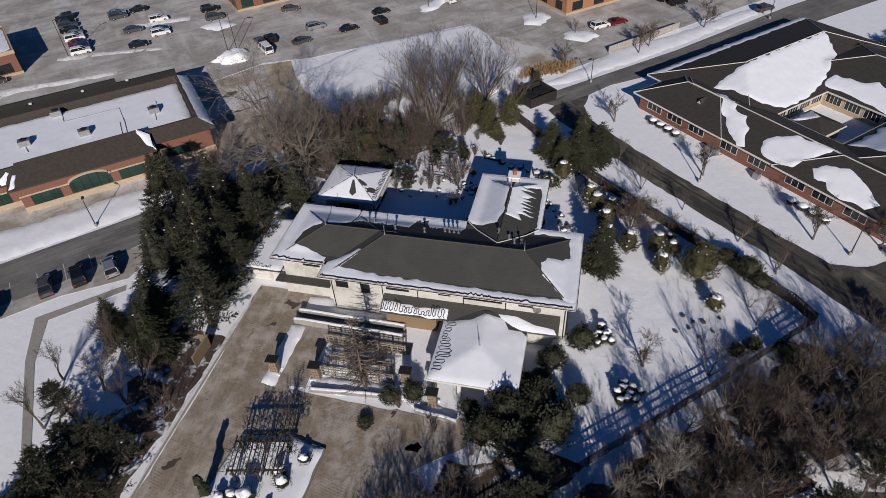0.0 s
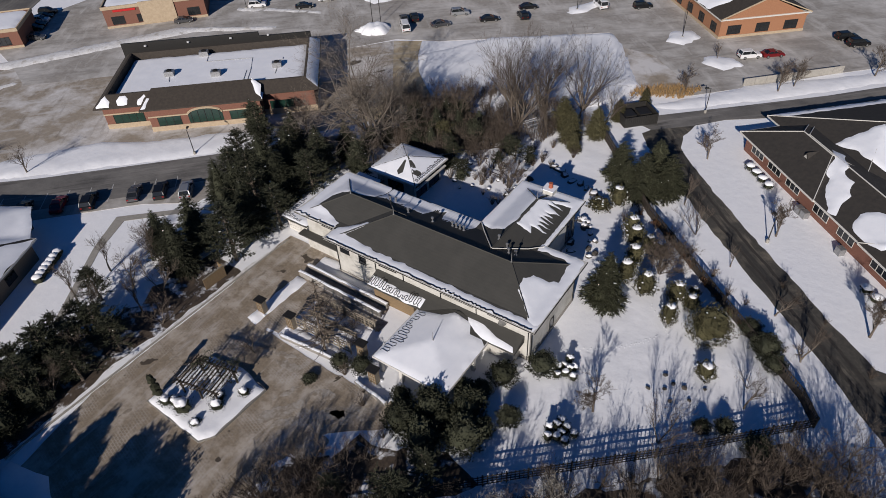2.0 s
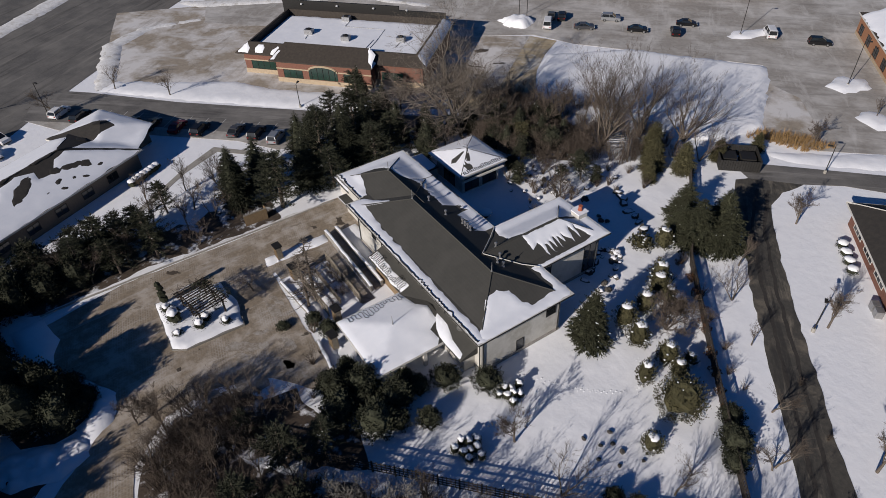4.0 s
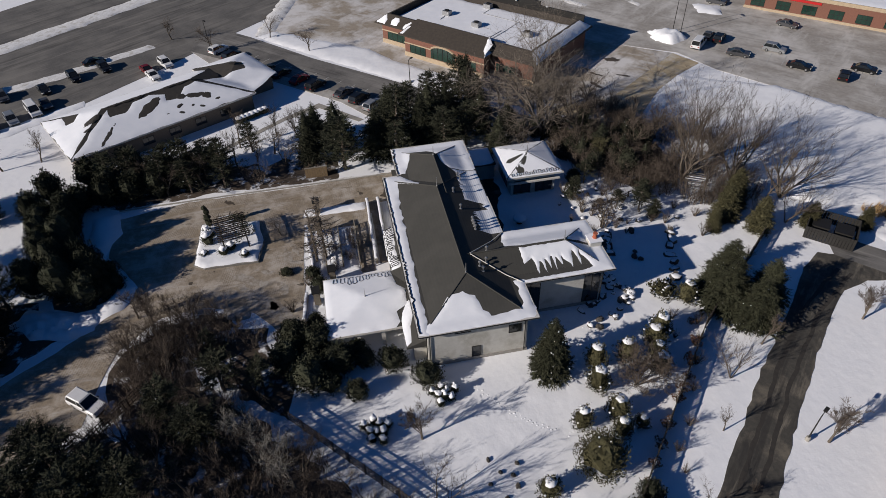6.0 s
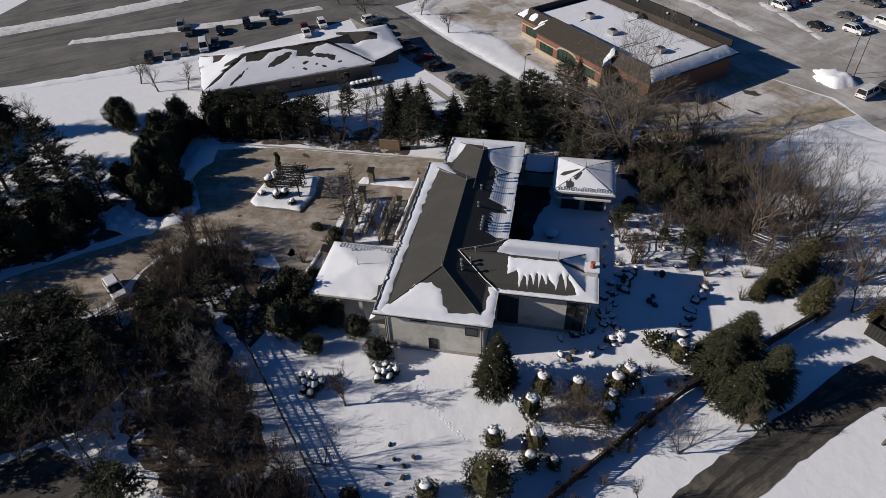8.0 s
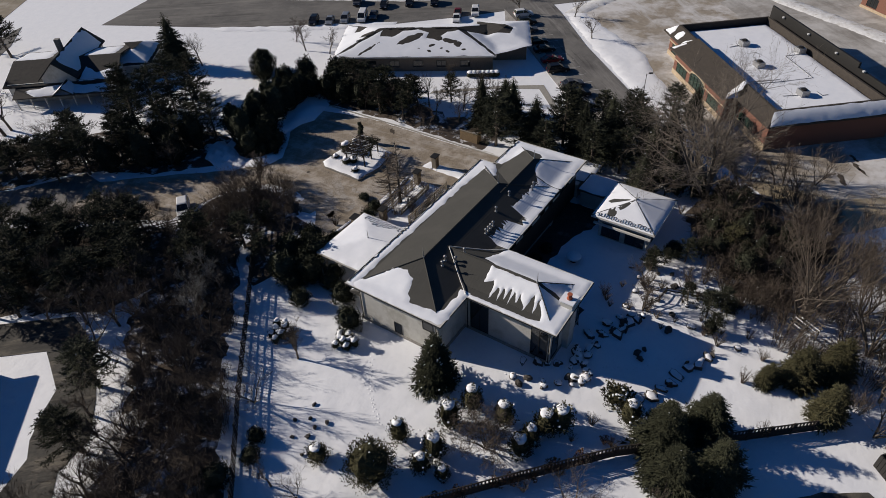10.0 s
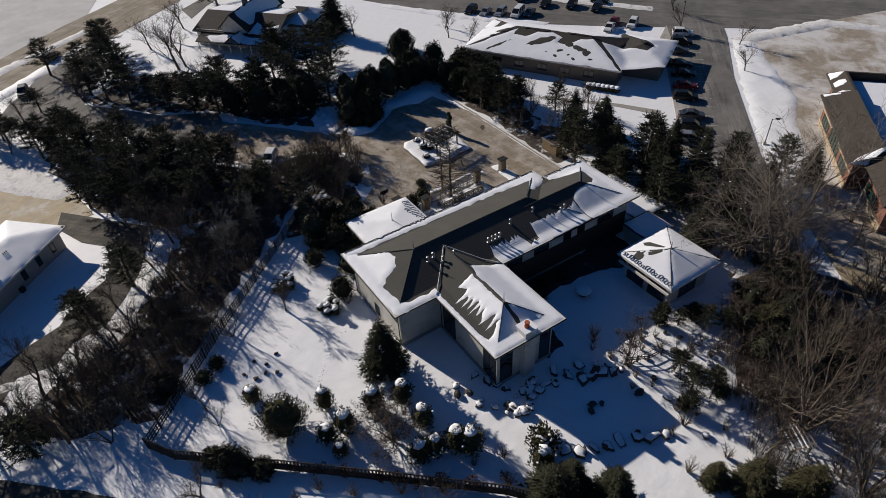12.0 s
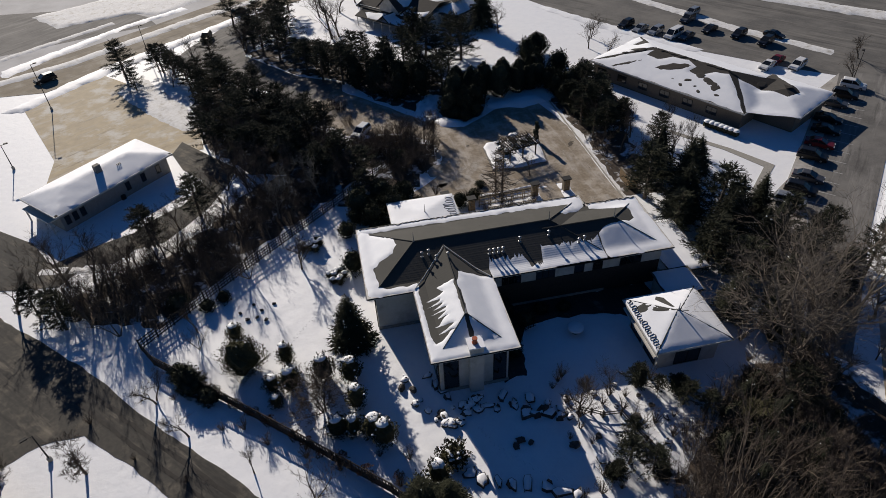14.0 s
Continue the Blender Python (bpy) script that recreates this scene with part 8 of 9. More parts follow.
# bare trees: x, y, height, kind
for x, y, h, k in ((38.5, 50, 9, 1), (41, 47, 9, 0), (36, 54, 8, 3), (45, 46, 9, 1), (43, 53, 8, 0), (47.5, 47.5, 8, 3), (34, 51, 8, 1), (39.5, 56, 7, 2), (50, 51, 8, 0), (35.6, 58.6, 6, 3), (6.6, 17.6, 6, 1), (-0.5, 21.5, 5.5, 0), (38, -18, 6, 1), (34, -24, 6, 0), (-34.5, 95.5, 8, 1), (-17.0, 109.5, 8, 0), (23.5, -37.8, 9, 1), (12, -42, 9, 0), (22.8, -32.8, 8, 1), (1.8, -35.3, 13, 1), (22.6, -33.2, 10, 1), (34.2, -29.0, 7, 1), (29.4, 70.9, 5, 0), (25.7, 60.4, 5, 2), (19.4, 51.3, 5.5, 3), (-35.5, 99.5, 9, 2), (-12.0, 109.6, 7, 3), (-39.0, 98.0, 9, 0), (-19.0, 100.0, 7, 2),
                   (-102.2, 34.5, 6, 1), (-92.2, 43.4, 6.5, 1), (-97.4, 22.2, 7, 0), (-108, 11.2, 7, 0), (11.9, 87.0, 5, 3), (29.4, 70.4, 4.5, 0), (8.2, 93.2, 4.6, 2), (25.2, 76.4, 5, 0), (18.0, 82.6, 3.6, 2),
                   (25.2, 63.4, 3.2, 3), (-26.4, 36.6, 4.5, 1), (14.9, 38.8, 7, 1), (-6.5, 18.6, 5.5, 3), (-8.0, 23.4, 5, 3),
                   (-2.6, 146.0, 4, 2), (-55.7, -11, 7, 1), (-58.5, -16.6, 7, 1), (-38.4, -26.3, 8, 1), (-57.2, -5.0, 6, 0), (4.0, -51.7, 9, 1), (-1.4, -54.3, 10, 0), (-6.4, -60.5, 9, 1), (0.0, -36.3, 11, 1), (20, -44, 8, 0), (-49.9, 60.0, 6, 2), (-57.5, 78.5, 8, 1), (-37.6, 87.2, 12, 1), (-42.6, 88.6, 11, 0), (-54, 92, 7, 1), (-47.5, 95, 7, 3),
                   (-21.5, 81.6, 4.6, 1), (-17.5, 83.5, 4.2, 3), (-22.5, 86.5, 3.6, 3), (57, 66, 6, 0), (-52.4, 40.8, 6, 2), (-55.8, 36, 6, 2), (36, 118, 4, 3)):
    plant("bare%d" % k, mk_bare(k), x, y, h / 9.0, rot(), squash=r8.uniform(0.9, 1.05), label="very tall leafless tree with a broad twiggy crown" if h > 12 else "")
plant("spreading", lambda: tree_thing("spreading_tree", "low wide-spreading leafless multi-stem tree on snow", "tree", "", *bare_tree(33, 5.2, 1.1, 5, stems=6, twigs=7, up=0.45), BARK, TWIG), 10.4, 76.4, 1.0)
for x, y, h in ((11.5, 137.3, 6.2), (-3.4, 128.5, 5), (26, 152.9, 6.4), (13.6, 140.8, 5.6)):
    plant("verge_tree", lambda: tree_thing("verge_tree", "round dense leafless street tree on a snowy verge", "tree", "verge trees", *bare_tree(39, 6.0, 0.9, 6, twigs=9, low=0.3, up=0.5), BARK, TWIG), x, y, h / 6.0, rot())


def larch(seed, h, r):
    """A straight leader with whorls of thin, nearly level branches and fine twigs."""
    rng = random.Random(seed)
    trunk, crown = Shape(), Shape()
    trunk.tube([(0, 0, -0.1), (0.06, 0.02, h * 0.35), (-0.05, 0.05, h * 0.7), (0, 0, h)], [0.22, 0.17, 0.09, 0.02], 6)
    for k in range(92):
        t = 0.12 + 0.86 * (k + rng.random()) / 92
        a = rng.uniform(0, 6.283)
        length = r * (1.04 - t) ** 0.8 * rng.uniform(0.55, 1.05)
        d = Vector((math.cos(a), math.sin(a), rng.uniform(-0.05, 0.3)))
        o = Vector((0, 0, h * t))
        m = o + d * length * 0.55 + Vector((0, 0, -0.04 * length))
        e = o + d * length + Vector((0, 0, 0.06 * length))
        crown.tube([o, m, e], [0.06, 0.042, 0.014], 3, cap=False)
        for _ in range(int(8 + 3 * length)):
            q = rng.uniform(0.2, 1.0)
            p = o.lerp(m, q / 0.55) if q < 0.55 else m.lerp(e, (q - 0.55) / 0.45)
            side = Vector((-d.y, d.x, 0)) * rng.choice((-1, 1)) * rng.uniform(0.4, 1.0) + d * rng.uniform(0.2, 0.8) + Vector((0, 0, rng.uniform(-0.1, 0.4)))
            f = p + side * rng.uniform(0.25, 0.6) * (0.4 + 0.22 * length)
            w = Vector((rng.gauss(0, 1), rng.gauss(0, 1), rng.gauss(0, 1))).normalized() * 0.02
            crown.add([p - w, p + w, f], [(0, 1, 2)])
    return trunk, crown


plant("larch", lambda: tree_thing("forecourt_tree", "tall leafless larch with thin level branches in the forecourt bed", "tree", "forecourt trees", *larch(36, 11.0, 5.2), BARK, BARK), -19.8, 42.9, 1.0)
plant("larch", None, -19.0, 41.6, 0.85, 150)
for x, y, k in ((7.3, 107.4, 0.44), (21.6, 92.4, 0.48), (35.4, 78.6, 0.52), (44.0, 78.2, 0.48)):
    plant("verge_tree", None, x, y, k * 2.0, rot(), label="leafless spreading tree on a snowy lawn")
plant("verge_tree", None, 12.1, 51.2, 0.9, 80, label="leafless round-crowned tree on the snowy lawn")
plant("verge_tree", None, -11.2, 20.6, 0.95, 40, label="leafless twiggy tree at the edge of the drive")
plant("verge_tree", None, -8.8, 22.6, 0.85, 220, label="leafless twiggy tree at the edge of the drive")
plant("verge_tree", None, -13.4, 18.2, 0.8, 300, label="leafless twiggy tree at the edge of the drive")
plant("tall_tree", lambda: tree_thing("tall_bare_tree", "very tall leafless tree with broad pale forking limbs", "tree", "", *bare_tree(37, 19.0, 1.05, 6, twigs=5, low=0.2, stems=5, thick=1.25, up=0.2, tilt=0.45), BARK_TALL, BARK_TALL), -44.4, 82.8, 1.0)
for x, y, k, a in ((-25.2, 100.1, 1.0, 0), (-23.4, 107.6, 0.85, 130), (-17.6, 112.4, 0.75, 250), (-29.6, 106.0, 0.7, 60)):
    plant("fan_tree", lambda: tree_thing("multi_stem_tree", "tall leafless tree with a fan of slim upright stems", "tree", "multi-stem trees", *bare_tree(41, 15.0, 0.6, 4, twigs=4, low=0.3, stems=7, thick=0.9, up=0.5, tilt=0.4), BARK, TWIG), x, y, k, a)
plant("pond_tree", lambda: tree_thing("garden_tree", "slender leafless tree by the snowy pond edge", "tree", "", *bare_tree(38, 5.5, 0.6, 6, twigs=7, up=0.3, low=0.15), BARK, TWIG), -16.9, 83.2, 1.0)
plant("pale_tree", lambda: tree_thing("pale_barked_tree", "leafless tree with pale grey branches above the wood", "tree", "pale trees", *bare_tree(35, 7.5, 1.0, 5, twigs=6), BARK_PALE, BARK_PALE), 15.2, 38.0, 1.0)
plant("pale_tree", None, 8.6, 33.6, 0.9, 100)
plant("pale_tree", None, 13.4, 35.0, 0.85, 200)


def inside(p, poly):
    x, y = p
    c = False
    for (x0, y0), (x1, y1) in zip(poly, poly[1:] + poly[:1]):
        if (y0 > y) != (y1 > y) and x < (x1 - x0) * (y - y0) / (y1 - y0) + x0:
            c = not c
    return c


def scatter(poly, n, gap, rng):
    xs, ys = [p[0] for p in poly], [p[1] for p in poly]
    out = []
    for _ in range(n * 30):
        p = (rng.uniform(min(xs), max(xs)), rng.uniform(min(ys), max(ys)))
        if inside(p, poly) and all(math.hypot(p[0] - q[0], p[1] - q[1]) > gap for q in out):
            out.append(p)
        if len(out) == n:
            break
    return out


rw = random.Random(77)
SOUTH_WOOD = [(-3, 23), (8, 35.5), (19.6, 46.6), (31.4, 58.4), (38, 57), (46, 50), (37, 46), (28, 40), (20, 32), (10, 25), (3, 21)]
for x, y in scatter(SOUTH_WOOD, 54, 2.1, rw):
    k = rw.randrange(4)
    plant("bare%d" % k, mk_bare(k), x, y, rw.uniform(0.42, 0.72), rot(), label="leafless tree in the dense south wood")
NORTH_WOOD = [(-39, 72), (-56, 70), (-64, 86), (-52, 104), (-34, 106), (-27, 97), (-30, 88), (-38, 82)]
for x, y in scatter(NORTH_WOOD, 26, 3.0, rw):
    k = rw.randrange(4)
    plant("bare%d" % k, mk_bare(k), x, y, rw.uniform(0.4, 0.7), rot(), label="leafless tree in the brush beyond the pavilion")
for x, y in scatter([(-38, 83), (-46, 75), (-48, 84), (-38, 99), (-32, 99), (-28, 92)], 15, 2.6, rw):
    k = rw.randrange(2)
    plant("yew%d" % k, mk_yew(k), x, y, rw.uniform(0.6, 1.0), rot(), squash=rw.uniform(0.6, 1.0))


rt = random.Random(5)
# thicket between the drive and the garden fence, and the belt close behind the drive's kerb
for x, y, h, k in ((-11.6, 25.4, 5.0, 1), (-11.0, 22.6, 5.0, 0), (-6.4, 18.6, 6.2, 1), (-10.6, 28.4, 4.4, 1), (-9.6, 29.4, 5.0, 3), (-7.6, 26.0, 5.2, 1), (-5.4, 22.6, 5.4, 3), (-6.6, 30.6, 4.6, 0), (-3.4, 26.6, 5.0, 1), (-2.2, 23.0, 6.0, 0), (-5.0, 33.2, 4.2, 3), (-9.0, 20.8, 4.6, 1)):
    plant("bare%d" % k, mk_bare(k), x, y, h / 9.0, rt.uniform(0, 360), label="leafless tree in the thicket beside the drive")
plant("pine0", mk_pine(0), -5.6, 28.0, 0.53, 70, squash=0.95)
for x, y, h, k in ((-19.8, 90.2, 4.6, 0), (-24.6, 81.4, 4.0, 1), (-28.6, 84.8, 4.0, 2), (-17.8, 91.6, 3.2, 1), (-21.8, 91.6, 4.2, 2), (-26.6, 82.6, 2.8, 0), (-30.4, 86.4, 3.8, 1), (-21.4, 87.4, 3.2, 2)):
    plant("pine%d" % k, mk_pine(k), x, y, h / 7.0, rt.uniform(0, 360), label="small dark ragged pine beside the snowy pond")
for x, y, h, k in ((0.9, 30.0, 6.0, 0), (4.2, 24.6, 6.6, 1), (8.4, 28.8, 6.6, 2), (1.3, 34.4, 4.6, 1), (6.6, 12.0, 6.0, 0)):
    plant("pine%d" % k, mk_pine(k), x, y, h / 7.0 * 1.1, rt.uniform(0, 360), label="dark pine at the edge of the south wood")
for x, y, h, k in ((-4.0, -5.4, 8.2, 0), (1.2, -8.4, 8.4, 1), (5.4, -10.6, 7.6, 0), (-8.4, -9.2, 8.4, 1), (-13.6, -5.8, 8.6, 0), (-18.6, 1.2, 8.0, 1)):
    plant("big_pine%d" % k, mk_big_pine(k), x, y, h / 10.0, rt.uniform(0, 360), squash=1.1, label="tall dark pine south of the drive's mouth")
for x, y, h, k in ((27.6, 34.0, 7.6, 0), (33.8, 40.3, 7.2, 1), (42.8, 55.6, 6.6, 0)):
    plant("big_pine%d" % k, mk_big_pine(k), x, y, h / 10.0 * 1.15, rt.uniform(0, 360), squash=0.9, label="broad round-crowned dark pine beside the hall")


def brush(seed, h, r, n=60):
    """A tangle of many thin stems and twigs."""
    rng = random.Random(seed)
    s = Shape()
    for _ in range(n):
        a, q = rng.uniform(0, 6.28), rng.uniform(0, 1) ** 0.5 * r
        p = Vector((q * math.cos(a) * 0.7, q * math.sin(a) * 0.7, -0.05))
        e = Vector((math.cos(a) * q * 1.2 + rng.gauss(0, 0.3), math.sin(a) * q * 1.2 + rng.gauss(0, 0.3), h * rng.uniform(0.5, 1)))
        w = Vector((rng.gauss(0, 1), rng.gauss(0, 1), 0)).normalized() * 0.035
        s.add([p - w, p + w, e], [(0, 1, 2)])
        for _ in range(9):
            o = p.lerp(e, rng.uniform(0.25, 0.95))
            f = o + Vector((rng.gauss(0, 0.45), rng.gauss(0, 0.45), rng.uniform(0.1, 0.7))) * h * 0.28
            w = Vector((rng.gauss(0, 1), rng.gauss(0, 1), rng.gauss(0, 1))).normalized() * 0.022
            s.add([o - w, o + w, f], [(0, 1, 2)])
    return s


mk_brush = lambda i: (lambda: tree_thing("brush_thicket", "dense tangle of leafless brown brush", "brush", "brush thickets", None, brush(150 + i, 3.4, 1.7, 70), BARK, TWIG))
BRUSH = scatter(SOUTH_WOOD, 44, 1.9, rw) + scatter([(-20, 98), (-14, 108), (-30, 112), (-44, 104), (-52, 94), (-40, 84), (-30, 91)], 62, 1.8, rw) + scatter([(-23, 93), (-30, 86), (-40, 82), (-46, 88), (-40, 100), (-26, 99)], 34, 1.5, rw) + scatter([(-2, 0), (28, -4), (28, 10), (19, 24), (6, 22)], 28, 2.2, rw) + scatter([(-13, 27), (-10.4, 32), (-6, 31), (-4, 25.5), (3, 18), (-4.5, 17), (-8, 18), (-12, 22)], 18, 1.7, rw)
for x, y in BRUSH:
    k = rw.randrange(3)
    plant("brush%d" % k, mk_brush(k), x, y, rw.uniform(0.7, 1.25), rot())
mk_shrub = lambda i: (lambda: tree_thing("bare_shrub", "leafless brown shrub with upright stems", "shrub", "bare shrubs", None, shrub(50 + i, 1.8, 1.1), BARK, TWIG))
SHRUBS = [(21.6, 76.4), (19.2, 76.8), (16.6, 79.4), (12.6, 82.0), (9.2, 84.2), (6.0, 86.4), (3.4, 87.4), (0.6, 90.2), (27.4, 70.8), (-6.0, 100.0), (-16.4, 97.6), (-12.0, 96.5), (5.0, 83.6), (2.0, 84.6), (-15.0, 99.6), (36.4, 72.0), (30.6, 78.0), (24.8, 82.0), (-14.6, 40.2), (-11.0, 39.4), (-9.0, 30.0), (-8.0, 27.0), (-7.0, 33.0), (-5.4, 36.0), (-4.4, 29.6), (-10.0, 38.0)]
SHRUBS += [(-16.3, 78.6), (-17.0, 78.0), (-19.6, 79.4), (-15.4, 79.4)]
SHRUBS += scatter(SOUTH_WOOD, 36, 1.7, rw) + scatter([(-26, 78.5), (-15, 81), (-14, 95), (-24, 97), (-30, 90)], 26, 1.3, rw) + scatter(NORTH_WOOD, 24, 2.0, rw) + scatter([(-9, 17), (-3, 19), (-3, 32), (-9, 36), (-11, 30)], 16, 1.2, rw)
for x, y in SHRUBS:
    k = rw.randrange(3)
    plant("shrub%d" % k, mk_shrub(k), x, y, rw.uniform(0.5, 1.1), rot())
for x, y in ((16.4, 77.0), (18.4, 75.2), (13.6, 79.6), (22.6, 72.0), (11.0, 82.2), (9.0, 83.4), (6.6, 85.4), (20.4, 73.6), (12.4, 80.8), (3.4, 86.6)):
    plant("hydrangea", lambda: tree_thing("dried_hydrangea", "low shrub of dry brown flower heads", "shrub", "dry shrubs", shrub(70, 0.9, 0.7, 16), (lambda s: [clump(s, (0.5 * math.cos(k), 0.5 * math.sin(k * 1.7), 0.8 + 0.1 * (k % 3)), 0.22, 26, random.Random(k), 0.16) for k in range(12)] and s)(Shape()), TWIG, DRY_LEAF), x, y, rw.uniform(0.8, 1.3), rot())


def make_grasses():
    rg = random.Random(8)
    s = Shape()
    for x, y in scatter([(-12, 122), (-3, 126), (-1, 131), (-6, 130), (-12, 125.5)], 90, 0.5, rg):
        for _ in range(14):
            a = rg.uniform(0, 6.28)
            p = Vector((x + rg.gauss(0, 0.15), y + rg.gauss(0, 0.15), 0))
            e = p + Vector((math.cos(a) * 0.5, math.sin(a) * 0.5, rg.uniform(0.8, 1.5)))
            w = Vector((-math.sin(a), math.cos(a), 0)) * 0.05
            s.add([p - w, p + w, e], [(0, 1, 2)])
    solid("ornamental_grass", s, GRASS_DRY, "bed of tall dry golden grass", "grass", kind="stuff")


make_grasses()


def snowy_hedge(x, y, rz, L, w, h, lab, n=7):
    T = thing("hedge", (x, y, 0), lab, "hedge", "snow-covered hedges", rz=rz)
    f, c = Shape(), Shape()
    for k in range(n):
        xx = -L / 2 + L * (k + 0.5) / n
        f.blob((xx, 0, h * 0.45), (L / n * 0.75, w / 2, h * 0.5), k, 0.4, 9, 6)
        c.blob((xx, 0, h * 0.85), (L / n * 0.7, w * 0.45, h * 0.3), k + 4.0, 0.35, 9, 6, 0.4)
    part("foliage", f, NEEDLE, T)
    part("snow", c, SNOW, T, "thick snow cap", smooth=True)


snowy_hedge(-64.2, 31.4, 122, 6.5, 1.6, 1.1, "clipped hedge buried under snow beside the office")
for x0, y0 in ((14.0, 107.7), (33.8, 86.6), (45.0, 76.2)):
    for k in range(4):
        T = thing("round_shrub", (x0 + 1.25 * k, y0 - 1.3 * k, 0), "round clipped shrub under a snow cap by the brick wall", "shrub", "wall shrubs")
        part("foliage", yew(k + 3, 1.0, 0.75, 0.16, 260), NEEDLE, T)
        part("snow", Shape().blob((0, 0, 0.95), (0.75, 0.72, 0.3), k + x0, 0.3, 10, 6, 0.4), SNOW, T, "round snow cap", smooth=True)

# a trail of footprints across the lawn
trail, rt = Shape(), random.Random(5)
for a, b in (((5.5, 57), (15.0, 66.0)), ((15.0, 66.0), (10.5, 70.5)), ((0.8, 73), (3.2, 86)), ((-6, 82), (-13, 92))):
    d = Vector((b[0] - a[0], b[1] - a[1]))
    m = int(d.length / 0.4)
    for i in range(m):
        q = Vector(a) + d * i / m + Vector((-d.y, d.x)).normalized() * (0.13 if i % 2 else -0.13) + Vector((0.8 * math.sin(i * 0.13), 0.5 * math.cos(i * 0.11)))
        trail.blob((q.x, q.y + rt.uniform(-0.1, 0.1), garden_relief(q.x, q.y)), (0.1, 0.15, 0.022), i * 0.7, 0.4, 6, 4)
solid("footprints", trail, SNOW, "faint trail of footprints in the garden snow", "snow", kind="stuff", smooth=True)
for x, y, k in ((-24.4, 44.2, 0.5), (-22.6, 46.4, 0.55), (-20.6, 44.0, 0.5), (-18.6, 46.6, 0.55), (-17.0, 44.4, 0.5), (-24.8, 46.8, 0.45), (-21.2, 47.2, 0.5), (-19.4, 45.4, 0.4)):
    plant("brush0", None, x, y, k, rot(), label="tangle of bare brown climbing stems on the trellis")

# ---- vehicles ----
def paint(name, c, metal=0.3):
    m = mat(name, c, tuple(v * 0.9 for v in c), 2.0, 0.3, metal=metal, spec=0.5)
    return m


PAINT = {"white": paint("white_car_paint", (0.7, 0.7, 0.7), 0.0), "silver": paint("silver_car_paint", (0.36, 0.37, 0.38), 0.5), "grey": paint("grey_car_paint", (0.1, 0.1, 0.105), 0.4), "black": paint("black_car_paint", (0.012, 0.012, 0.013), 0.2), "red": paint("dark_red_car_paint", (0.2, 0.015, 0.018), 0.3), "blue": paint("blue_car_paint", (0.02, 0.04, 0.14), 0.3), "tan": paint("tan_car_paint", (0.3, 0.26, 0.2), 0.3)}
FORMS = {
    "sedan": dict(L=4.7, W=1.82, lower=[(-2.35, 0.5), (-2.3, 0.95), (-1.5, 1.0), (0.95, 0.98), (2.1, 0.8), (2.35, 0.55)], cab=[(-1.75, 0.98), (-1.05, 1.42), (0.15, 1.45), (1.1, 0.98)]),
    "suv": dict(L=4.7, W=1.9, lower=[(-2.35, 0.55), (-2.33, 1.05), (-1.5, 1.1), (0.9, 1.08), (2.15, 0.95), (2.35, 0.6)], cab=[(-2.25, 1.08), (-1.95, 1.68), (0.2, 1.72), (1.15, 1.08)]),
    "van": dict(L=5.4, W=2.0, lower=[(-2.7, 0.5), (-2.7, 1.15), (-1.5, 1.18), (1.4, 1.15), (2.5, 1.0), (2.7, 0.6)], cab=[(-2.68, 1.15), (-2.55, 2.05), (1.0, 2.1), (1.9, 1.15)]),
}


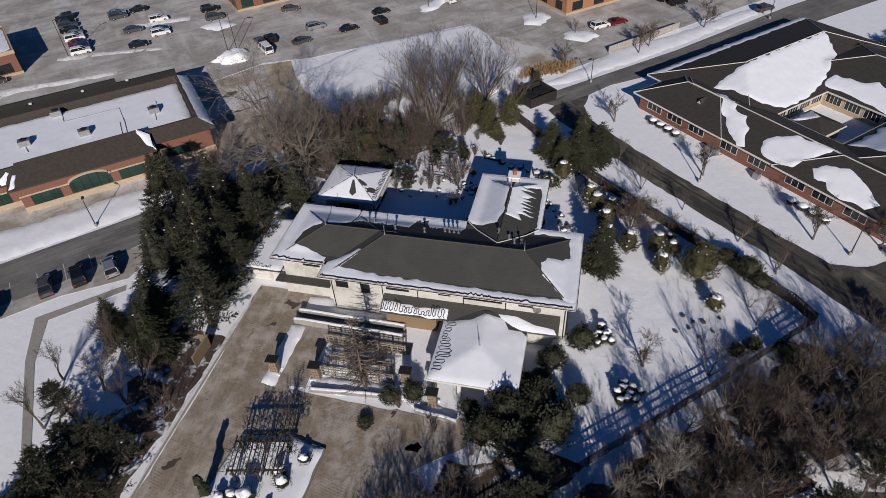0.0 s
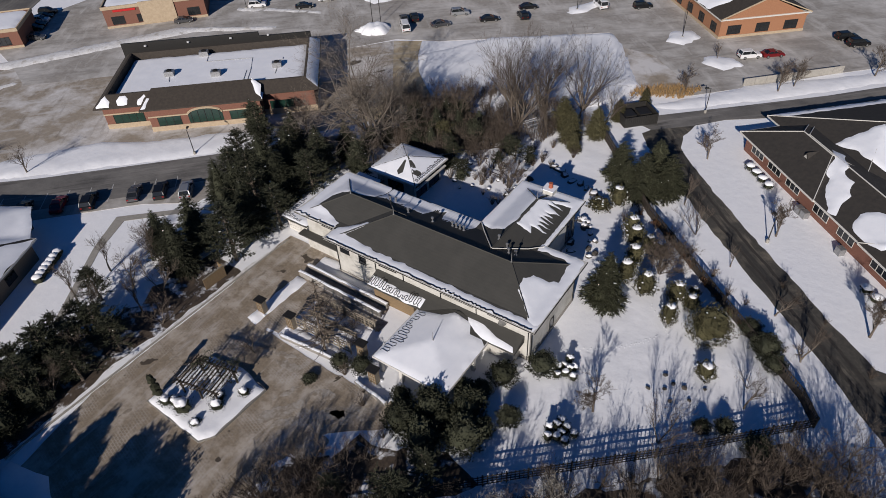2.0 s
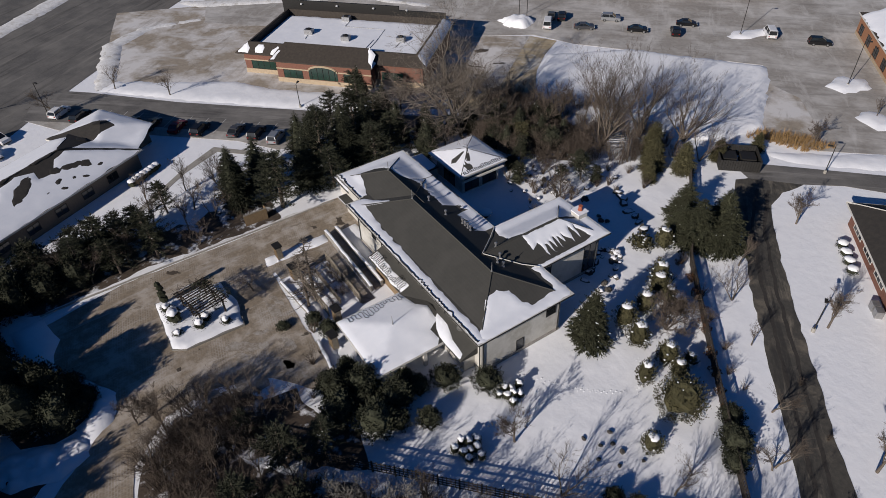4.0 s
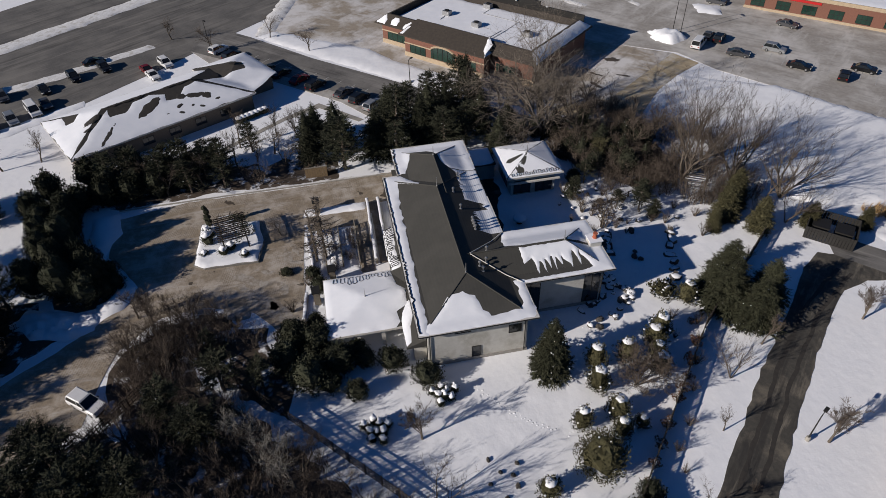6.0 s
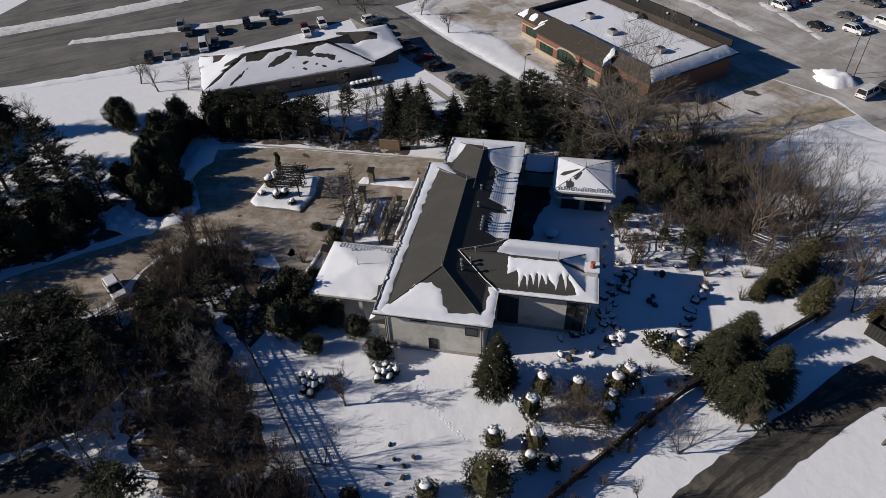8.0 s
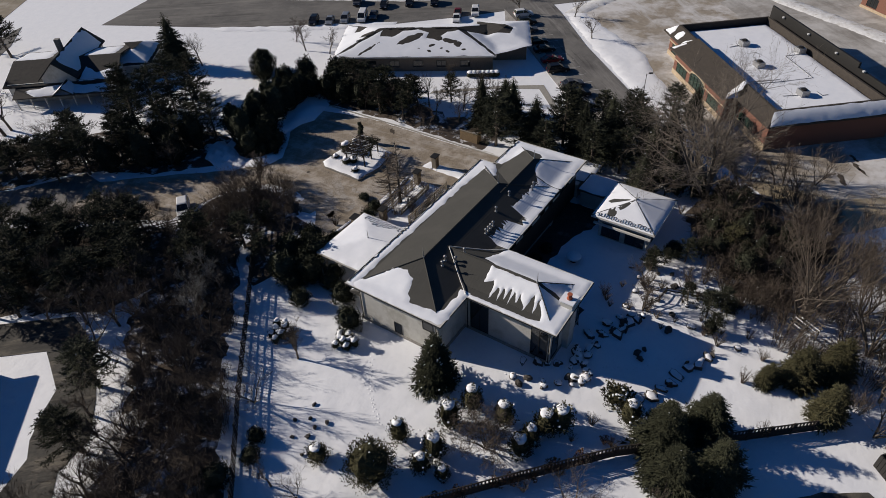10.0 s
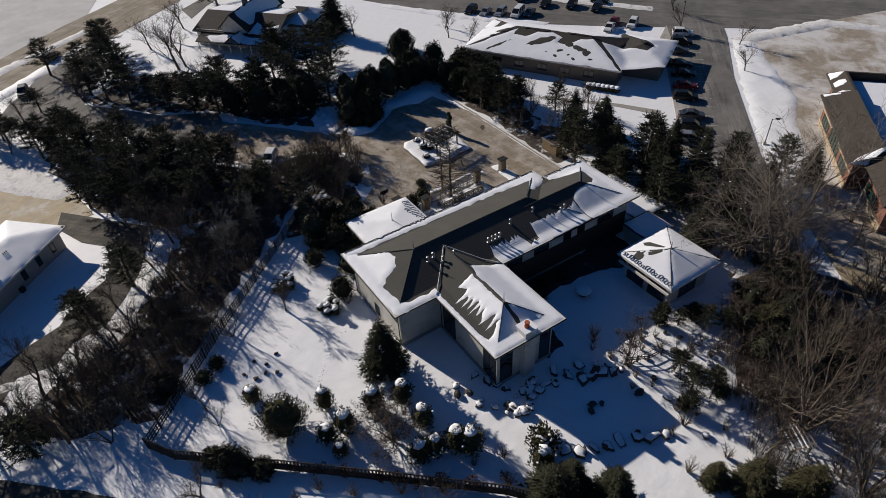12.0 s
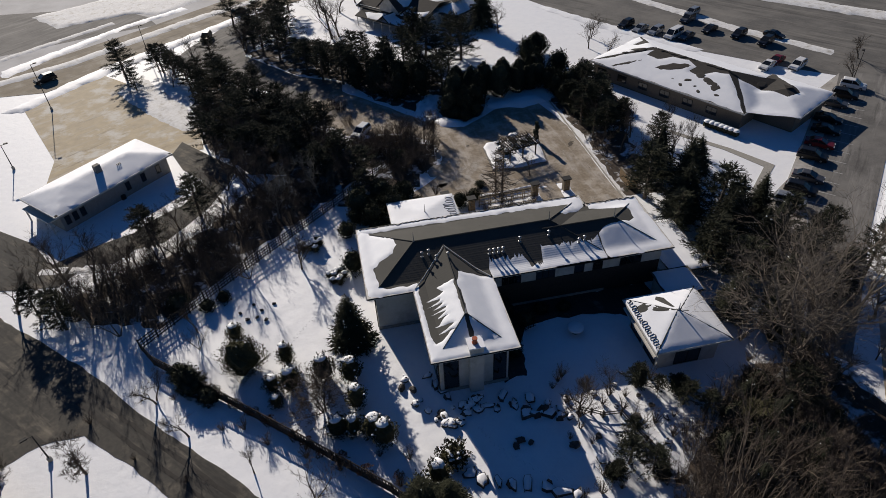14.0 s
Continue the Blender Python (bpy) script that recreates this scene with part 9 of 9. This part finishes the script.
def make_car(form, colour):
    F = FORMS[form]
    W, L = F["W"], F["L"]
    body_word = {"sedan": "saloon car", "suv": "sport utility car", "van": "tall passenger van"}[form]
    T = thing({"sedan": "car", "suv": "suv", "van": "van"}[form], (0, 0, 0), "%s %s parked on cleared pavement" % (colour, body_word), "car" if form != "van" else "van", "parked cars")
    s = Shape()
    lo = F["lower"]
    rings = [(W / 2 - 0.06, 0.28), (W / 2, 0.5), (W / 2, 0.75)]
    prof = [(lo[0][0], 0.3)] + lo + [(lo[-1][0], 0.3)]
    n = len(prof)
    ys = [(-W / 2, 0.0), (-W / 2 + 0.12, 1.0), (W / 2 - 0.12, 1.0), (W / 2, 0.0)]
    for y, k in ys:
        for x, z in prof:
            zz = z - (0.12 if k == 0.0 and z > 0.7 else 0)
            xx = x * (0.97 if k == 0.0 else 1.0)
            s.v.append((xx, y, zz))
    for j in range(3):
        for i in range(n):
            a, b = j * n + i, j * n + (i + 1) % n
            s.f.append((a, b, b + n, a + n))
    s.f.append(tuple(range(n)))
    s.f.append(tuple(3 * n + i for i in range(n - 1, -1, -1)))
    body = part("body", s, PAINT[colour], T)
    c = F["cab"]
    zt = max(p[1] for p in c)

    def ring(y0, y1):
        return [(c[0][0], y0, c[0][1]), (c[1][0], y1, c[1][1]), (c[2][0], y1, c[2][1]), (c[3][0], y0, c[3][1])]
    g = Shape()
    A, B = ring(-W / 2 + 0.06, -W / 2 + 0.2), ring(W / 2 - 0.06, W / 2 - 0.2)
    g.add(A + B, [(0, 1, 2, 3), (7, 6, 5, 4), (0, 4, 5, 1), (2, 6, 7, 3)])
    part("cabin_glass", g, GLASS, T, "dark glazing")
    r = Shape()
    x0, x1, yy = c[1][0], c[2][0], W / 2 - 0.17
    r.add([(x0 - 0.08, -yy, zt - 0.04), (x1 + 0.08, -yy, zt - 0.04), (x1 + 0.08, yy, zt - 0.04), (x0 - 0.08, yy, zt - 0.04), (x0 + 0.1, -yy + 0.12, zt + 0.05), (x1 - 0.1, -yy + 0.12, zt + 0.05), (x1 - 0.1, yy - 0.12, zt + 0.05), (x0 + 0.1, yy - 0.12, zt + 0.05)],
          [(4, 5, 6, 7), (0, 1, 5, 4), (1, 2, 6, 5), (2, 3, 7, 6), (3, 0, 4, 7)])
    part("roof_panel", r, PAINT[colour], T)
    for sg in (-1, 1):
        for a, b in ((c[0], c[1]), (c[3], c[2]), ((-0.3, c[0][1]), (-0.35, zt))):
            part("pillar", Shape().tube([(a[0], sg * (W / 2 - 0.06), a[1]), (b[0], sg * (W / 2 - 0.19), b[1])], 0.05, 4), PAINT[colour], T)
    for x in (-L * 0.29, L * 0.31):
        for sg in (-1, 1):
            y = sg * (W / 2 - 0.1)
            t = Shape()
            t.tube([(x, y - 0.11, 0.33), (x, y + 0.11, 0.33)], 0.33, 12)
            w = part("wheel", t, TYRE, T, "black tyre")
            part("rim", Shape().tube([(x, y - sg * 0.02, 0.33), (x, y + sg * 0.125, 0.33)], 0.2, 8), STEEL, w, "metal rim")
    for sg in (-1, 1):
        part("headlight", Shape().box(L / 2 - 0.2, L / 2 - 0.02, sg * W * 0.33 - 0.2, sg * W * 0.33 + 0.2, 0.6, 0.74), LAMP_WHITE, T)
        part("tail_light", Shape().box(-L / 2 - 0.01, -L / 2 + 0.12, sg * W * 0.36 - 0.16, sg * W * 0.36 + 0.16, 0.72, 0.92), LAMP_RED, T)
        part("mirror", Shape().box(0.72, 0.9, sg * (W / 2 + 0.02) - 0.1, sg * (W / 2 + 0.02) + 0.1, c[0][1] - 0.05, c[0][1] + 0.1), DARK, T)
    part("bumper", Shape().box(L / 2 - 0.12, L / 2 + 0.03, -W / 2 + 0.1, W / 2 - 0.1, 0.32, 0.5), DARK, T)
    part("bumper", Shape().box(-L / 2 - 0.03, -L / 2 + 0.12, -W / 2 + 0.1, W / 2 - 0.1, 0.32, 0.5), DARK, T)
    return T


CARS = {}


def car(form, colour, x, y, rz):
    key = (form, colour)
    if key not in CARS:
        CARS[key] = make_car(form, colour)
        CARS[key].matrix_basis = pose(x, y, 0.04, 0, 0, rz)
    else:
        copy_thing(CARS[key], pose(x, y, 0.04, 0, 0, rz))


for row in (
    # the large lot
    ("suv white -116.6 121.2 42", "suv blue -118.6 123.4 222", "sedan red -120.6 125.6 42", "suv white -123.4 128.0 42", "sedan silver -125.6 130.2 222", "sedan black -128.4 132.6 42", "suv grey -130.8 135.0 42", "sedan black -133.2 137.4 42", "suv black -135.6 139.8 222",
     "sedan black -104.5 126.7 42", "suv white -103.0 133.8 42", "sedan blue -104.4 135.8 42", "sedan grey -111.4 134.8 42", "suv white -108.7 142.0 42", "suv grey -121.0 142.4 42", "sedan silver -123.0 144.6 42", "sedan black -118.5 147.5 222",
     "suv grey -94.0 144.8 42", "suv black -98.3 150.0 42", "van white -71.8 127.9 135", "sedan grey -75.4 132.2 135", "suv black -73.4 133.8 135", "sedan grey -65.2 133.6 50", "suv silver -65.1 142.0 42", "sedan black -56.4 142.0 42", "suv black -50.2 147.6 135", "sedan black -51.8 153.4 42", "sedan grey -76.4 152.6 30", "suv black -27 167 42", "van white -36.5 163.0 135",
     "suv white 2.8 150.4 40", "sedan red 6.8 153.2 40", "suv black 20.9 167.2 40", "suv black 18.2 169.6 40", "sedan grey -125.9 104.1 48", "suv black -165.9 89.8 42", "sedan black -163.6 87.4 42", "suv white -161.6 85.2 42", "sedan black -159.4 83.0 42", "suv black -157.3 81.0 42", "sedan black -155.6 77.6 42", "sedan black -152.0 63 20", "suv black -174 58.5 30", "sedan grey -151 78 42", "suv grey 40.5 165 40"),
    # the office and the strip by the main road
    ("suv black -93.2 26.2 135", "sedan grey -89.2 28.6 135", "sedan black -81.2 37.0 135", "sedan red -77.2 40.8 135", "suv black -73.5 44.0 135", "sedan grey -68.9 49.4 135", "suv black -65.6 52.2 135", "sedan black -84.2 33.6 135", "suv silver -62.0 54.6 135",
     "suv grey -84.9 -19.6 30", "sedan black -86.5 -12.0 30", "suv black -91.0 -7.0 30", "suv black -94.3 -1.4 30", "sedan black -98.4 -4.4 120", "suv silver -88.0 -23.2 30", "sedan grey -79.4 -9.8 30", "van white -76.9 -11.4 30", "suv silver -74.0 -14.6 30", "sedan silver -71.4 -17.4 30", "suv black -69.2 -20.8 30", "sedan red -90.6 8.2 30", "suv white -93.1 11.8 30", "sedan white -87.4 9.9 30", "suv white -97.5 23.0 135"),
    # the drive and the southern road
    ("suv white -0.2 14.9 52", "suv black 67.4 -29.6 36", "suv black 25 -62 215", "suv black 32.9 -44.8 80"),
):
    for line in row:
        f, c, x, y, a = line.split()
        car(f, c, float(x), float(y), float(a))

# painted bays
for x0, y0, dx, dy, n, L, rz in ((-115.2, 119.9, -2.4, 2.35, 11, 5.2, 42), (-67.0, 131.5, 2.1, 2.0, 18, 5.0, 135), (-92.0, 25.8, 2.55, 2.5, 12, 5.2, 135)):
    for k in range(n):
        s = Shape().box(0, L, -0.06, 0.06, -0.01, 0.012, pose(x0 + dx * k, y0 + dy * k, 0.034, 0, 0, rz))
        solid("bay_line", s, PAINT_LINE, "worn white parking bay line", "road marking", kind="structure")
